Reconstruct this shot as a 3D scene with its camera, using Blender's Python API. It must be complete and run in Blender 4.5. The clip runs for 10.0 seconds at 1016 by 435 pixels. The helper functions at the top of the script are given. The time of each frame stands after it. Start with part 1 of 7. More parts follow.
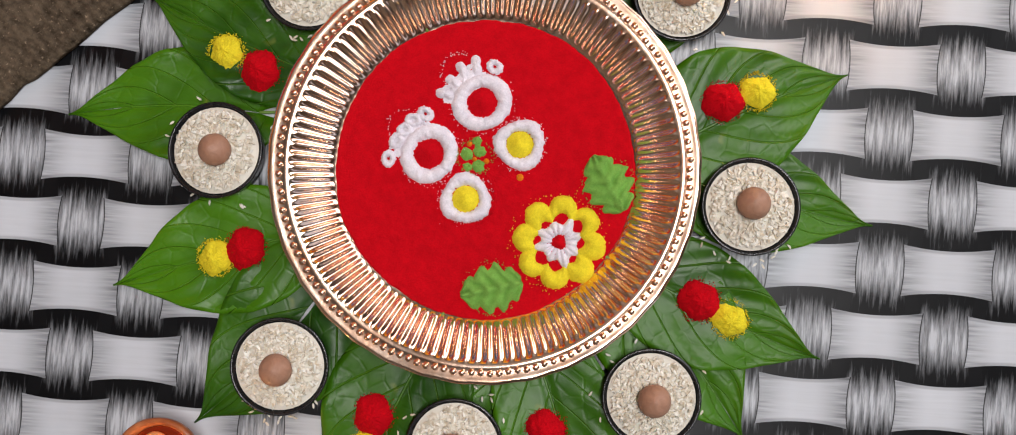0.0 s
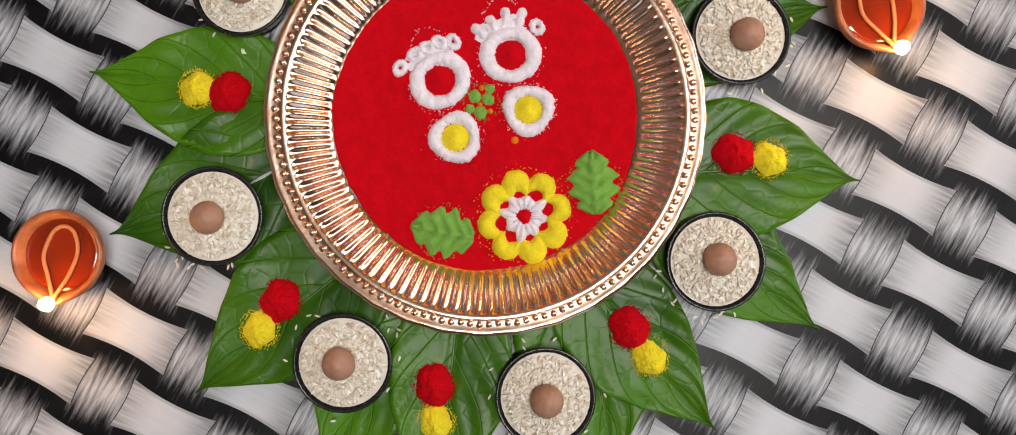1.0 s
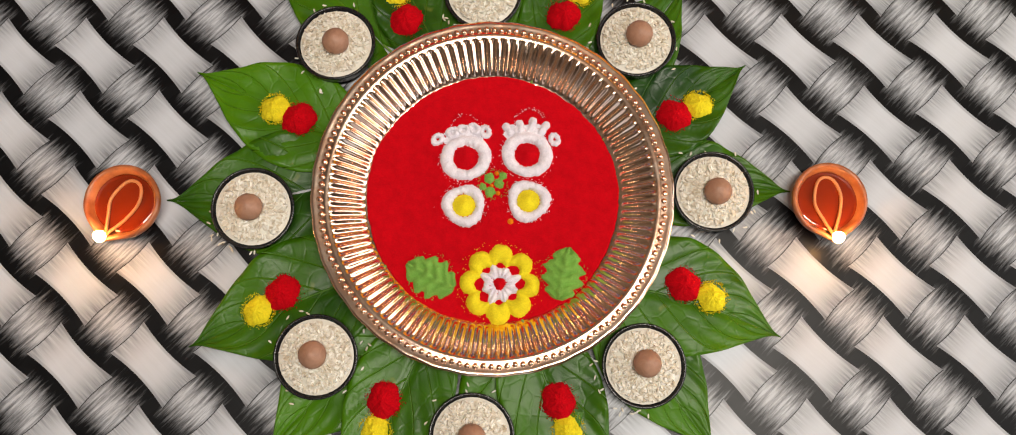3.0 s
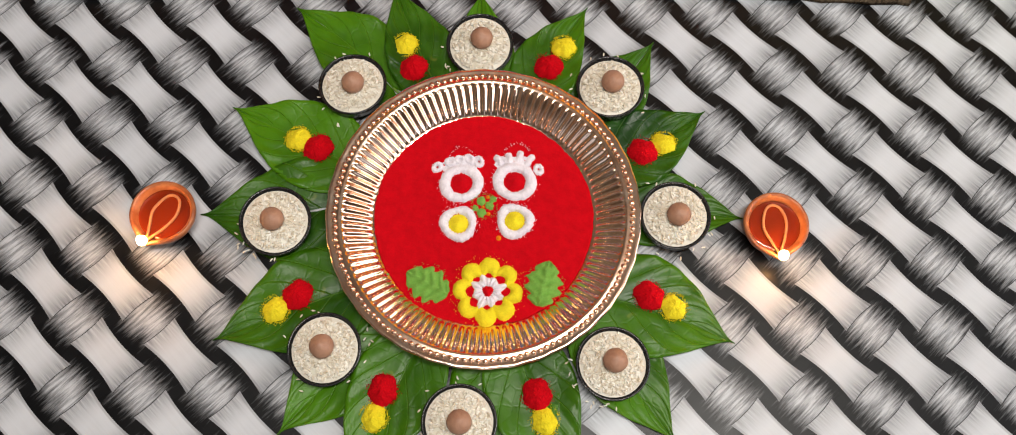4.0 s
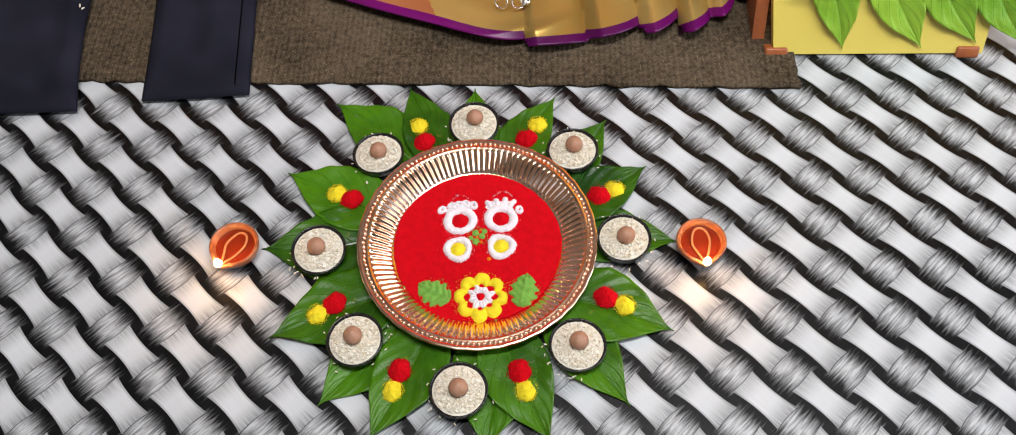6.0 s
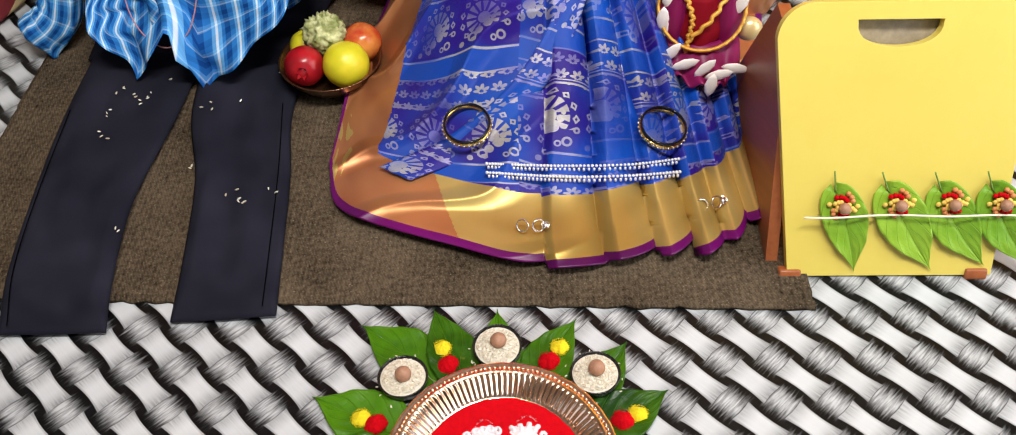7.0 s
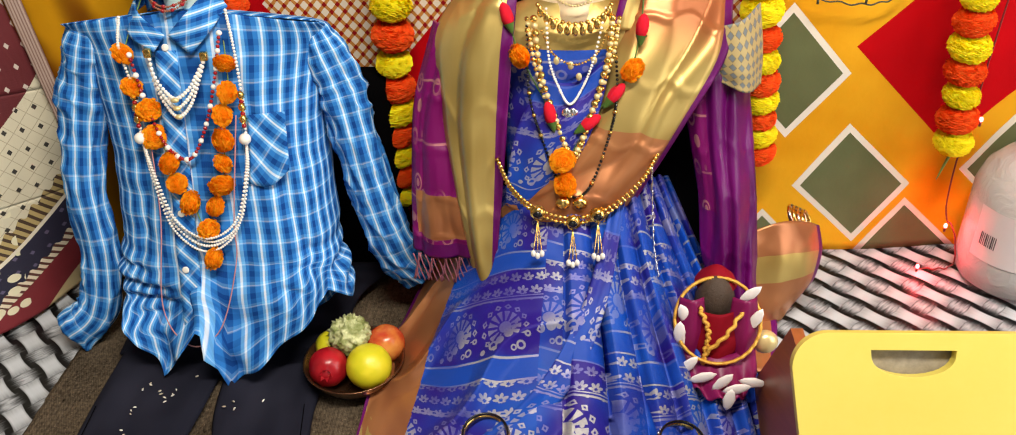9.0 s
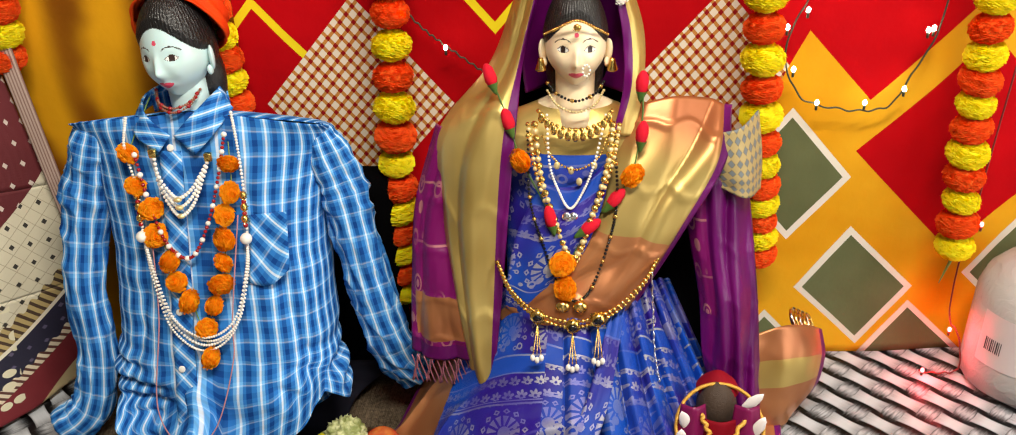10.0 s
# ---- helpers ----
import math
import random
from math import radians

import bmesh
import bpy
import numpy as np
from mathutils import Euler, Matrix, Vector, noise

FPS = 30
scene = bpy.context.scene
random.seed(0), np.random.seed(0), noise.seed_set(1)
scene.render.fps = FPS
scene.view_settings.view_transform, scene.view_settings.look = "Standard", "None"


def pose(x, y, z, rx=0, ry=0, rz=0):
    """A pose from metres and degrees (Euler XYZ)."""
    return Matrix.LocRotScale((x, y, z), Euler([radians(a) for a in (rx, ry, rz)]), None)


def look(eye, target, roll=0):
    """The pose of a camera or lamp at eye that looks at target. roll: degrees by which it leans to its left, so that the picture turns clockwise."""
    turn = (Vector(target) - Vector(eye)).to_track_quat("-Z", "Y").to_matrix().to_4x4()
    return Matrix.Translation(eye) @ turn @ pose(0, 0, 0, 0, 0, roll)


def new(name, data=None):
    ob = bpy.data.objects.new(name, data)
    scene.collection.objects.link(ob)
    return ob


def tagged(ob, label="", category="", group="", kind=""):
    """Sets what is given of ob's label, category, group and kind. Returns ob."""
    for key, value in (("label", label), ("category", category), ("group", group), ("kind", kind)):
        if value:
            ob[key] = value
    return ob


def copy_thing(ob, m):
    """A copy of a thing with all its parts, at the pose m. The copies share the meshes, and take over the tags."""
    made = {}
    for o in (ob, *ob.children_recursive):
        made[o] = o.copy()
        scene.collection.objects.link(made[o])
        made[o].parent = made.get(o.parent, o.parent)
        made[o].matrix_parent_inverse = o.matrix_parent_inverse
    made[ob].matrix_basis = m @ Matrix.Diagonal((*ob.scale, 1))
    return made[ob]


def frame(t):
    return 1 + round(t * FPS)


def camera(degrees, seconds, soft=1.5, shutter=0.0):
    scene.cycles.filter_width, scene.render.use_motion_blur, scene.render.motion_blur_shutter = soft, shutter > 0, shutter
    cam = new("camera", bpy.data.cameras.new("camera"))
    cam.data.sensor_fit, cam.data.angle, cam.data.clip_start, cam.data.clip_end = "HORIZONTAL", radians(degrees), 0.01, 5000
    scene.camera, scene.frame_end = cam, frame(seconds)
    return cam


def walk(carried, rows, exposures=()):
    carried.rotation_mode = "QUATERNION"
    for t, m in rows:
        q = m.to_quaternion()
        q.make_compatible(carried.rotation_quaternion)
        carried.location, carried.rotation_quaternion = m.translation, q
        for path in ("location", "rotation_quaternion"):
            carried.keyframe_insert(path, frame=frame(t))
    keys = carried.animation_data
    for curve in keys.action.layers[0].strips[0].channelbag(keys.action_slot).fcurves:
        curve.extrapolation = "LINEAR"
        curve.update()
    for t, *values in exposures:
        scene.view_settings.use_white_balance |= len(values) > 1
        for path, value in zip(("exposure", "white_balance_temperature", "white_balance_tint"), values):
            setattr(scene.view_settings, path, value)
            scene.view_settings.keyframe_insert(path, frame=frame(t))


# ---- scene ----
cam = camera(56.9, 10.0, soft=1.0)
# seconds, eye in metres, turn in degrees
PATH = [
    (0.0, -0.0074, -0.0452, 0.6245, 1.43, 1.43, -40.38),
    (0.5, -0.0157, -0.045, 0.6186, 0.19, 0.04, -27.85),
    (1.0, -0.0079, -0.0621, 0.6148, 0.71, -0.13, -16.47),
    (1.5, -0.0012, -0.0693, 0.6241, 2.81, 0.16, -8.5),
    (2.0, -0.0003, -0.0984, 0.6415, 6.11, 0.05, -4.01),
    (2.5, 0.0009, -0.1164, 0.6786, 8.27, -0.26, -1.4),
    (4.0, 0.0224, -0.245, 0.8137, 17.63, -0.44, 1.51),
    (4.5, 0.0145, -0.3116, 0.8337, 20.84, -0.34, 1.28),
    (5.0, 0.0274, -0.3978, 0.8554, 24.22, -0.37, 1.41),
    (5.2, 0.037, -0.446, 0.879, 25.72, -0.43, 1.30),
    (6.3, 0.074, -0.518, 0.997, 32.78, 2.0, 0.85),
    (6.5, 0.069, -0.510, 1.006, 35.07, 1.9, 0.99),
    (7.0, 0.041, -0.4823, 1.0271, 41.02, 1.55, 0.78),
    (7.5, 0.0364, -0.4733, 1.0556, 45.86, 1.4, 1.15),
    (8.0, 0.0365, -0.4639, 1.079, 49.82, 1.35, 1.84),
    (8.5, 0.0415, -0.4542, 1.0942, 53.09, 1.52, 2.43),
    (9.0, 0.0465, -0.4394, 1.1113, 56.13, 1.63, 2.53),
    (9.5, 0.0487, -0.4297, 1.1243, 59.08, 1.54, 2.7),
    (10.0, 0.0526, -0.4205, 1.138, 61.11, 1.28, 3.04),
]
EXPOSURES = [(0.0, -0.42, 6300, 13), (2.5, -0.38, 7000, 12), (4.0, -0.24, 6700, 10), (4.5, -0.20, 5800, 11), (6.5, 0.04, 6500, 9), (8.0, 0.32, 6750, 10), (9.5, 0.10, 7100, 8), (10.0, 0.10, 7100, 8)]
walk(cam, [(t, pose(x, y, z, rx, ry, rz)) for t, x, y, z, rx, ry, rz in PATH], exposures=EXPOSURES)

# ---- world and large lights ----
world = bpy.data.worlds.new("sky")
scene.world = world
world.use_nodes = True
sky = world.node_tree.nodes.new("ShaderNodeTexSky")
sky.sky_type, sky.sun_disc = "NISHITA", False
sky.sun_elevation, sky.sun_rotation = radians(40), radians(100)
world.node_tree.links.new(sky.outputs[0], world.node_tree.nodes["Background"].inputs[0])
world.node_tree.nodes["Background"].inputs[1].default_value = 0.1


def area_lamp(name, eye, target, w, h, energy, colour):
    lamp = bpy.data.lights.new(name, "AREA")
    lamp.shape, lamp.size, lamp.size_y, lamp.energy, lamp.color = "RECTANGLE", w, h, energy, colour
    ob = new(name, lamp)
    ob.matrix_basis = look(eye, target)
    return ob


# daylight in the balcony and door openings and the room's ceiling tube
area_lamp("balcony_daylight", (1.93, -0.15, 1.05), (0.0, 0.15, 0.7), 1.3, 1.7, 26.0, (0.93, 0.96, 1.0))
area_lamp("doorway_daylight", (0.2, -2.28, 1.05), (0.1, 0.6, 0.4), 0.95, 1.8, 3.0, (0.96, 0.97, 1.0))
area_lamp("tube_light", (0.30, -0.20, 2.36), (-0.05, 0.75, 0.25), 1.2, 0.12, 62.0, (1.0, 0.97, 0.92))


# ---- node helpers ----
class Ex:
    """A number in a node tree, with arithmetic."""

    def __init__(self, tree, sock):
        self.tree, self.sock = tree, sock

    def op(self, kind, *others):
        node = self.tree.nodes.new("ShaderNodeMath")
        node.operation = kind
        for slot, value in enumerate((self, *others)):
            if isinstance(value, Ex):
                self.tree.links.new(value.sock, node.inputs[slot])
            else:
                node.inputs[slot].default_value = value
        return Ex(self.tree, node.outputs[0])

    def __add__(self, o): return self.op("ADD", o)
    def __sub__(self, o): return self.op("SUBTRACT", o)
    def __mul__(self, o): return self.op("MULTIPLY", o)
    def __truediv__(self, o): return self.op("DIVIDE", o)
    def __pow__(self, o): return self.op("POWER", o)
    def inv(self): return (self * -1.0) + 1.0
    def abs(self): return self.op("ABSOLUTE")
    def lt(self, o): return self.op("LESS_THAN", o)
    def gt(self, o): return self.op("GREATER_THAN", o)
    def max(self, o): return self.op("MAXIMUM", o)
    def min(self, o): return self.op("MINIMUM", o)
    def round(self): return self.op("ROUND")
    def floor(self): return self.op("FLOOR")
    def wrap(self, low, high): return self.op("WRAP", high, low)
    def sin(self): return self.op("SINE")
    def ramp(self, a, b):
        """0 at a, 1 at b, smooth between."""
        node = self.tree.nodes.new("ShaderNodeMapRange")
        node.interpolation_type = "SMOOTHSTEP"
        self.tree.links.new(self.sock, node.inputs[0])
        node.inputs[1].default_value, node.inputs[2].default_value = a, b
        return Ex(self.tree, node.outputs[0])


class Mat:
    """A principled material and shortcuts for its nodes."""

    def __init__(self, name, colour=(0.5, 0.5, 0.5), rough=0.6, metal=0.0, **extra):
        self.m = bpy.data.materials.new(name)
        self.m.use_nodes = True
        self.t = self.m.node_tree
        self.b = self.t.nodes["Principled BSDF"]
        self.set("Base Color", colour)
        self.set("Roughness", rough)
        self.set("Metallic", metal)
        for key, value in extra.items():
            self.set(key.replace("_", " "), value)

    def set(self, key, value):
        sock = self.b.inputs[key]
        if isinstance(value, Ex):
            self.t.links.new(value.sock, sock)
        elif isinstance(value, bpy.types.NodeSocket):
            self.t.links.new(value, sock)
        elif isinstance(value, tuple) and len(value) == 3 and len(sock.default_value) == 4:
            sock.default_value = (*value, 1.0)
        else:
            sock.default_value = value
        return self

    def node(self, kind, **inputs):
        n = self.t.nodes.new(kind)
        for key, value in inputs.items():
            key = key.replace("_", " ")
            if isinstance(value, (Ex, bpy.types.NodeSocket)):
                self.t.links.new(value.sock if isinstance(value, Ex) else value, n.inputs[key])
            else:
                n.inputs[key].default_value = value
        return n

    def coord(self, kind="Object"):
        return self.t.nodes.new("ShaderNodeTexCoord").outputs[kind]

    def xyz(self, vec):
        n = self.node("ShaderNodeSeparateXYZ", Vector=vec)
        return [Ex(self.t, s) for s in n.outputs]

    def vec(self, x, y, z=0.0):
        n = self.t.nodes.new("ShaderNodeCombineXYZ")
        for slot, v in enumerate((x, y, z)):
            if isinstance(v, Ex):
                self.t.links.new(v.sock, n.inputs[slot])
            else:
                n.inputs[slot].default_value = v
        return n.outputs[0]

    def noise(self, scale, vec=None, detail=3.0, rough=0.55, distort=0.0):
        n = self.node("ShaderNodeTexNoise", Vector=vec or self.coord(), Scale=scale, Detail=detail, Roughness=rough, Distortion=distort)
        return Ex(self.t, n.outputs[0])

    def voronoi(self, scale, vec=None, feature="F1"):
        n = self.t.nodes.new("ShaderNodeTexVoronoi")
        n.feature = feature
        n.inputs["Scale"].default_value = scale
        self.t.links.new(vec or self.coord(), n.inputs["Vector"])
        return n

    def random(self):
        return Ex(self.t, self.t.nodes.new("ShaderNodeObjectInfo").outputs["Random"])

    def island(self):
        return Ex(self.t, self.t.nodes.new("ShaderNodeNewGeometry").outputs["Random Per Island"])

    def mix(self, fac, a, b):
        n = self.t.nodes.new("ShaderNodeMix")
        n.data_type = "RGBA"
        for slot, v in ((0, fac), (6, a), (7, b)):
            if isinstance(v, (Ex, bpy.types.NodeSocket)):
                self.t.links.new(v.sock if isinstance(v, Ex) else v, n.inputs[slot])
            elif slot:
                n.inputs[slot].default_value = (*v, 1.0)
            else:
                n.inputs[slot].default_value = v
        return n.outputs[2]

    def bump(self, height, strength=0.5, dist=0.001):
        n = self.node("ShaderNodeBump", Height=height, Strength=strength, Distance=dist)
        self.set("Normal", n.outputs[0])
        return self


# ---- mesh helpers ----
def mesh_object(name, mesh, material, parent=None, label="", smooth=True):
    for m in material if isinstance(material, (list, tuple)) else [material]:
        mesh.materials.append(m.m)
    if smooth:
        mesh.polygons.foreach_set("use_smooth", [True] * len(mesh.polygons))
    ob = new(name, mesh)
    ob.parent = parent
    if label:
        tagged(ob, label)
    return ob


def part(name, bm, material, parent=None, label="", smooth=True):
    mesh = bpy.data.meshes.new(name)
    bm.to_mesh(mesh)
    bm.free()
    return mesh_object(name, mesh, material, parent, label, smooth)


def thing(name, label, category, m=None, group="", kind=""):
    ob = new(name)
    ob.empty_display_size = 0.02
    if m is not None:
        ob.matrix_basis = m
    return tagged(ob, label, category, group, kind)


def grid(name, f, nu, nv, lu=1.0, lv=1.0, close_u=False, bands=None):
    """A sheet of nu x nv faces at f(u, v), u and v from 0 to 1, with its UVs in metres. bands(u, v): the material slot."""
    us, vs = np.linspace(0, 1, nu + 1), np.linspace(0, 1, nv + 1)
    cols = nu if close_u else nu + 1
    verts = [tuple(f(us[i], v)) for v in vs for i in range(cols)]
    faces, uv, slots = [], [], []
    for j in range(nv):
        for i in range(nu):
            k = (i + 1) % cols
            faces.append((j * cols + i, j * cols + k, (j + 1) * cols + k, (j + 1) * cols + i))
            uv += [(us[i] * lu, vs[j] * lv), (us[i + 1] * lu, vs[j] * lv), (us[i + 1] * lu, vs[j + 1] * lv), (us[i] * lu, vs[j + 1] * lv)]
            slots.append(bands((us[i] + us[i + 1]) / 2, (vs[j] + vs[j + 1]) / 2) if bands else 0)
    mesh = bpy.data.meshes.new(name)
    mesh.from_pydata(verts, [], faces)
    layer = mesh.uv_layers.new(name="UVMap")
    layer.data.foreach_set("uv", [c for p in uv for c in p])
    mesh.polygons.foreach_set("material_index", slots)
    mesh.update()
    return mesh


def spline(points, t):
    """Catmull-Rom through points (any arrays), t from 0 to 1."""
    n = len(points) - 1
    s = min(max(t, 0.0), 1.0) * n
    i = min(int(s), n - 1)
    s -= i
    p1, p2 = np.array(points[i], float), np.array(points[i + 1], float)
    p0 = np.array(points[i - 1], float) if i else 2 * p1 - p2
    p3 = np.array(points[i + 2], float) if i + 2 <= n else 2 * p2 - p1
    return p1 + 0.5 * s * (p2 - p0 + s * (2 * p0 - 5 * p1 + 4 * p2 - p3 + s * (3 * (p1 - p2) + p3 - p0)))


def patch(rows, fold=None):
    """A smooth sheet through rows of points; fold(u, v): a shift added to it."""
    arr = [np.array(r, float) for r in rows]

    def f(u, v):
        p = spline([spline(r, u) for r in arr], v)
        return p + np.array(fold(u, v)) if fold else p
    return f


def tube_mesh(name, path, radius, sides=8, steps=40, cap=True):
    """A round rod along path(t) with radius(t), both over 0 to 1."""
    bm = bmesh.new()
    rings = []
    for i in range(steps + 1):
        t = i / steps
        p = Vector(path(t))
        ahead = (Vector(path(min(t + 0.01, 1))) - Vector(path(max(t - 0.01, 0)))).normalized()
        side = ahead.cross(Vector((0.13, 0.21, 0.97)))
        side = side.normalized() if side.length > 1e-4 else Vector((1, 0, 0))
        up = side.cross(ahead)
        r = radius(t) if callable(radius) else radius
        rings.append([bm.verts.new(p + r * (math.cos(a) * side + math.sin(a) * up)) for a in (2 * math.pi * k / sides for k in range(sides))])
    for a, b in zip(rings, rings[1:]):
        for k in range(sides):
            bm.faces.new((a[k], a[(k + 1) % sides], b[(k + 1) % sides], b[k]))
    if cap:
        bm.faces.new(rings[0])
        bm.faces.new(list(reversed(rings[-1])))
    bmesh.ops.recalc_face_normals(bm, faces=bm.faces)
    return bm


def lathe(profile, sides=48):
    """A turned shape from (radius, height) pairs."""
    bm = bmesh.new()
    rings = []
    for r, z in profile:
        if r < 1e-6:
            rings.append([bm.verts.new((0, 0, z))] * sides)
        else:
            rings.append([bm.verts.new((r * math.cos(2 * math.pi * k / sides), r * math.sin(2 * math.pi * k / sides), z)) for k in range(sides)])
    for a, b in zip(rings, rings[1:]):
        for k in range(sides):
            vs = []
            for v in (a[k], a[(k + 1) % sides], b[(k + 1) % sides], b[k]):
                if v not in vs:
                    vs.append(v)
            if len(vs) > 2:
                bm.faces.new(vs)
    bmesh.ops.recalc_face_normals(bm, faces=bm.faces)
    return bm


def box(bm, lo, hi, bevel=0.0):
    made = bmesh.ops.create_cube(bm, size=1.0, matrix=Matrix.LocRotScale([(a + b) / 2 for a, b in zip(lo, hi)], None, [b - a for a, b in zip(lo, hi)]))
    if bevel:
        edges = {e for v in made["verts"] for e in v.link_edges}
        bmesh.ops.bevel(bm, geom=list(edges), offset=bevel, segments=2, affect="EDGES", profile=0.5)
    return bm


def ball(bm, centre, radius, sub=2, scale=(1, 1, 1)):
    bmesh.ops.create_icosphere(bm, subdivisions=sub, radius=radius, matrix=Matrix.LocRotScale(centre, None, scale))
    return bm


def thicken(ob, depth, offset=0.0):
    mod = ob.modifiers.new("thickness", "SOLIDIFY")
    mod.thickness, mod.offset = depth, offset
    return ob


def rnd(lo, hi):
    return random.uniform(lo, hi)
# ---- materials of the setting ----
def weave_material():
    """Glossy printed floor sheet with a basket-weave picture."""
    M = Mat("printed_weave_vinyl", rough=0.32, Specular_IOR_Level=0.22)
    x, y, _ = M.xyz(M.coord())
    ax, ay, bx, by, ox, oy = 0.03216, -0.03076, -0.03141, -0.03163, 0.2497, -0.1131
    det = ax * by - ay * bx
    x, y = x - ox, y - oy
    u = (x * by - y * bx) / det
    v = (y * ax - x * ay) / det
    wob = M.noise(9.0, M.coord(), 1.0)
    streak_h = M.noise(1.0, M.vec(u * 1.2, v * 22.0), 3.0, 0.6)
    streak_v = M.noise(1.0, M.vec(u * 20.0, v * 1.6), 4.0, 0.65)
    shade = None
    dark = (M.noise(40.0, M.coord(), 2.0) * 0.005)
    # upright strands below, level strands above
    for su, sv in ((1.0, 0.0), (0.0, 1.0)):
        du, dv = (u - su).wrap(-1.0, 1.0), (v - sv).wrap(-1.0, 1.0)
        q = (dv / 0.75) * (dv / 0.75)
        inside = du.abs().lt(q * 0.075 + 0.365) * dv.abs().lt(0.86)
        lit = dv.abs().ramp(0.74, 0.0)
        tone = ((streak_v - 0.5) * 1.9 + lit * 1.05 - 0.20).max(0.0).min(1.0)
        side = du.abs().ramp(0.43, 0.28)
        tone = tone ** 1.6 * (side * 0.75 + 0.25) * 0.54 + 0.0005
        shade = tone * inside + (shade * inside.inv() if shade else dark * inside.inv())
    for su, sv in ((0.0, 0.0), (1.0, 1.0)):
        du, dv = (u - su).wrap(-1.0, 1.0), (v - sv).wrap(-1.0, 1.0)
        p = (du / 0.69) * (du / 0.69)
        half = p * 0.07 + 0.315
        bow = (dv * dv) * 0.22 + 0.655
        inside = dv.abs().lt(half) * du.abs().lt(bow)
        line = du.abs().gt(bow - 0.016)
        tone = du.abs().ramp(0.70, 0.12) * 0.25 + 0.335 + du * -0.06 + (streak_h - 0.5) * (du.abs().ramp(0.25, 0.68) * 0.60 + 0.10)
        tone = tone * (dv.abs() / half).ramp(1.04, 0.80).max(0.72) * (line.inv() * 0.9 + 0.1)
        shade = tone * inside + shade * inside.inv()
    shade = shade * (wob * 0.25 + 0.88)
    col = M.mix(shade, (0.0015, 0.0017, 0.0024), (0.91, 0.945, 1.0))
    M.set("Base Color", col)
    M.set("Roughness", M.noise(30.0, M.coord(), 3.0) * 0.16 + 0.26)
    M.bump(M.noise(500.0, M.coord(), 2.0), 0.05, 0.0004)
    return M


def rug_material():
    M = Mat("brown_coarse_rug", rough=1.0, Specular_IOR_Level=0.05)
    x, y, _ = M.xyz(M.coord())
    rib = ((x * 900.0).sin() * 0.5 + 0.5) * 0.5 + ((y * 700.0 + (x * 900.0).round() * 1.7).sin() * 0.5 + 0.5) * 0.5
    n = M.noise(140.0, M.coord(), 4.0, 0.7)
    big = M.noise(7.0, M.coord(), 3.0)
    fleck = M.noise(420.0, M.coord(), 2.0, 0.6).ramp(0.60, 0.74)
    f = n * 1.0 + rib * 0.10 - 0.24 + (big - 0.5) * 0.7 + fleck * 0.6
    M.set("Base Color", M.mix(f, (0.009, 0.0065, 0.0042), (0.255, 0.190, 0.128)))
    M.bump(n * 0.7 + rib * 0.5, 0.9, 0.003)
    return M


def plaster_material(name, colour):
    M = Mat(name, rough=0.85)
    n = M.noise(6.0, M.coord(), 5.0)
    M.set("Base Color", M.mix(n, tuple(c * 0.9 for c in colour), colour))
    M.bump(M.noise(80.0, M.coord(), 3.0), 0.15, 0.002)
    return M


VINYL, RUG = weave_material(), rug_material()
WALL = plaster_material("painted_plaster", (0.19, 0.165, 0.135))
CEIL = plaster_material("grey_ceiling_paint", (0.28, 0.275, 0.26))


# ---- room ----
def slab(name, lo, hi, material, label, category):
    bm = box(bmesh.new(), lo, hi)
    ob = part(name, bm, material, None, "", False)
    return tagged(ob, label, category, kind="structure")


slab("floor", (-1.6, -2.3, -0.05), (1.95, 1.4, 0.0), VINYL, "grey basket-weave printed vinyl floor sheet, slightly glossy", "floor")
slab("ceiling", (-1.75, -2.45, 2.5), (2.1, 1.55, 2.6), CEIL, "plain greyish painted ceiling", "ceiling")
slab("wall_north", (-1.75, 1.4, 0.0), (2.1, 1.55, 2.5), WALL, "plain tan painted wall behind the cloth backdrop", "wall")
slab("wall_west", (-1.75, -2.3, 0.0), (-1.6, 1.4, 2.5), WALL, "plain tan painted wall", "wall")


def wall_with_opening(name, axis, along0, along1, face0, face1, o0, o1, z0, z1, label):
    """A wall of four pieces round an opening; axis: the one that it runs along."""
    bm = bmesh.new()
    for a0, a1, b0, b1 in ((along0, o0, 0.0, 2.5), (o1, along1, 0.0, 2.5), (o0, o1, 0.0, z0), (o0, o1, z1, 2.5)):
        lo, hi = ((a0, face0, b0), (a1, face1, b1)) if axis == "x" else ((face0, a0, b0), (face1, a1, b1))
        if a1 > a0 and b1 > b0:
            box(bm, lo, hi)
    tagged(part(name, bm, WALL, None, "", False), label, "wall", kind="structure")


wall_with_opening("wall_east", "y", -2.3, 1.4, 1.95, 2.1, -0.85, 0.55, 0.12, 2.0, "plain tan painted wall with a balcony opening")
wall_with_opening("wall_south", "x", -1.75, 2.1, -2.45, -2.3, -0.3, 0.7, 0.0, 2.05, "plain tan painted wall with a door opening")


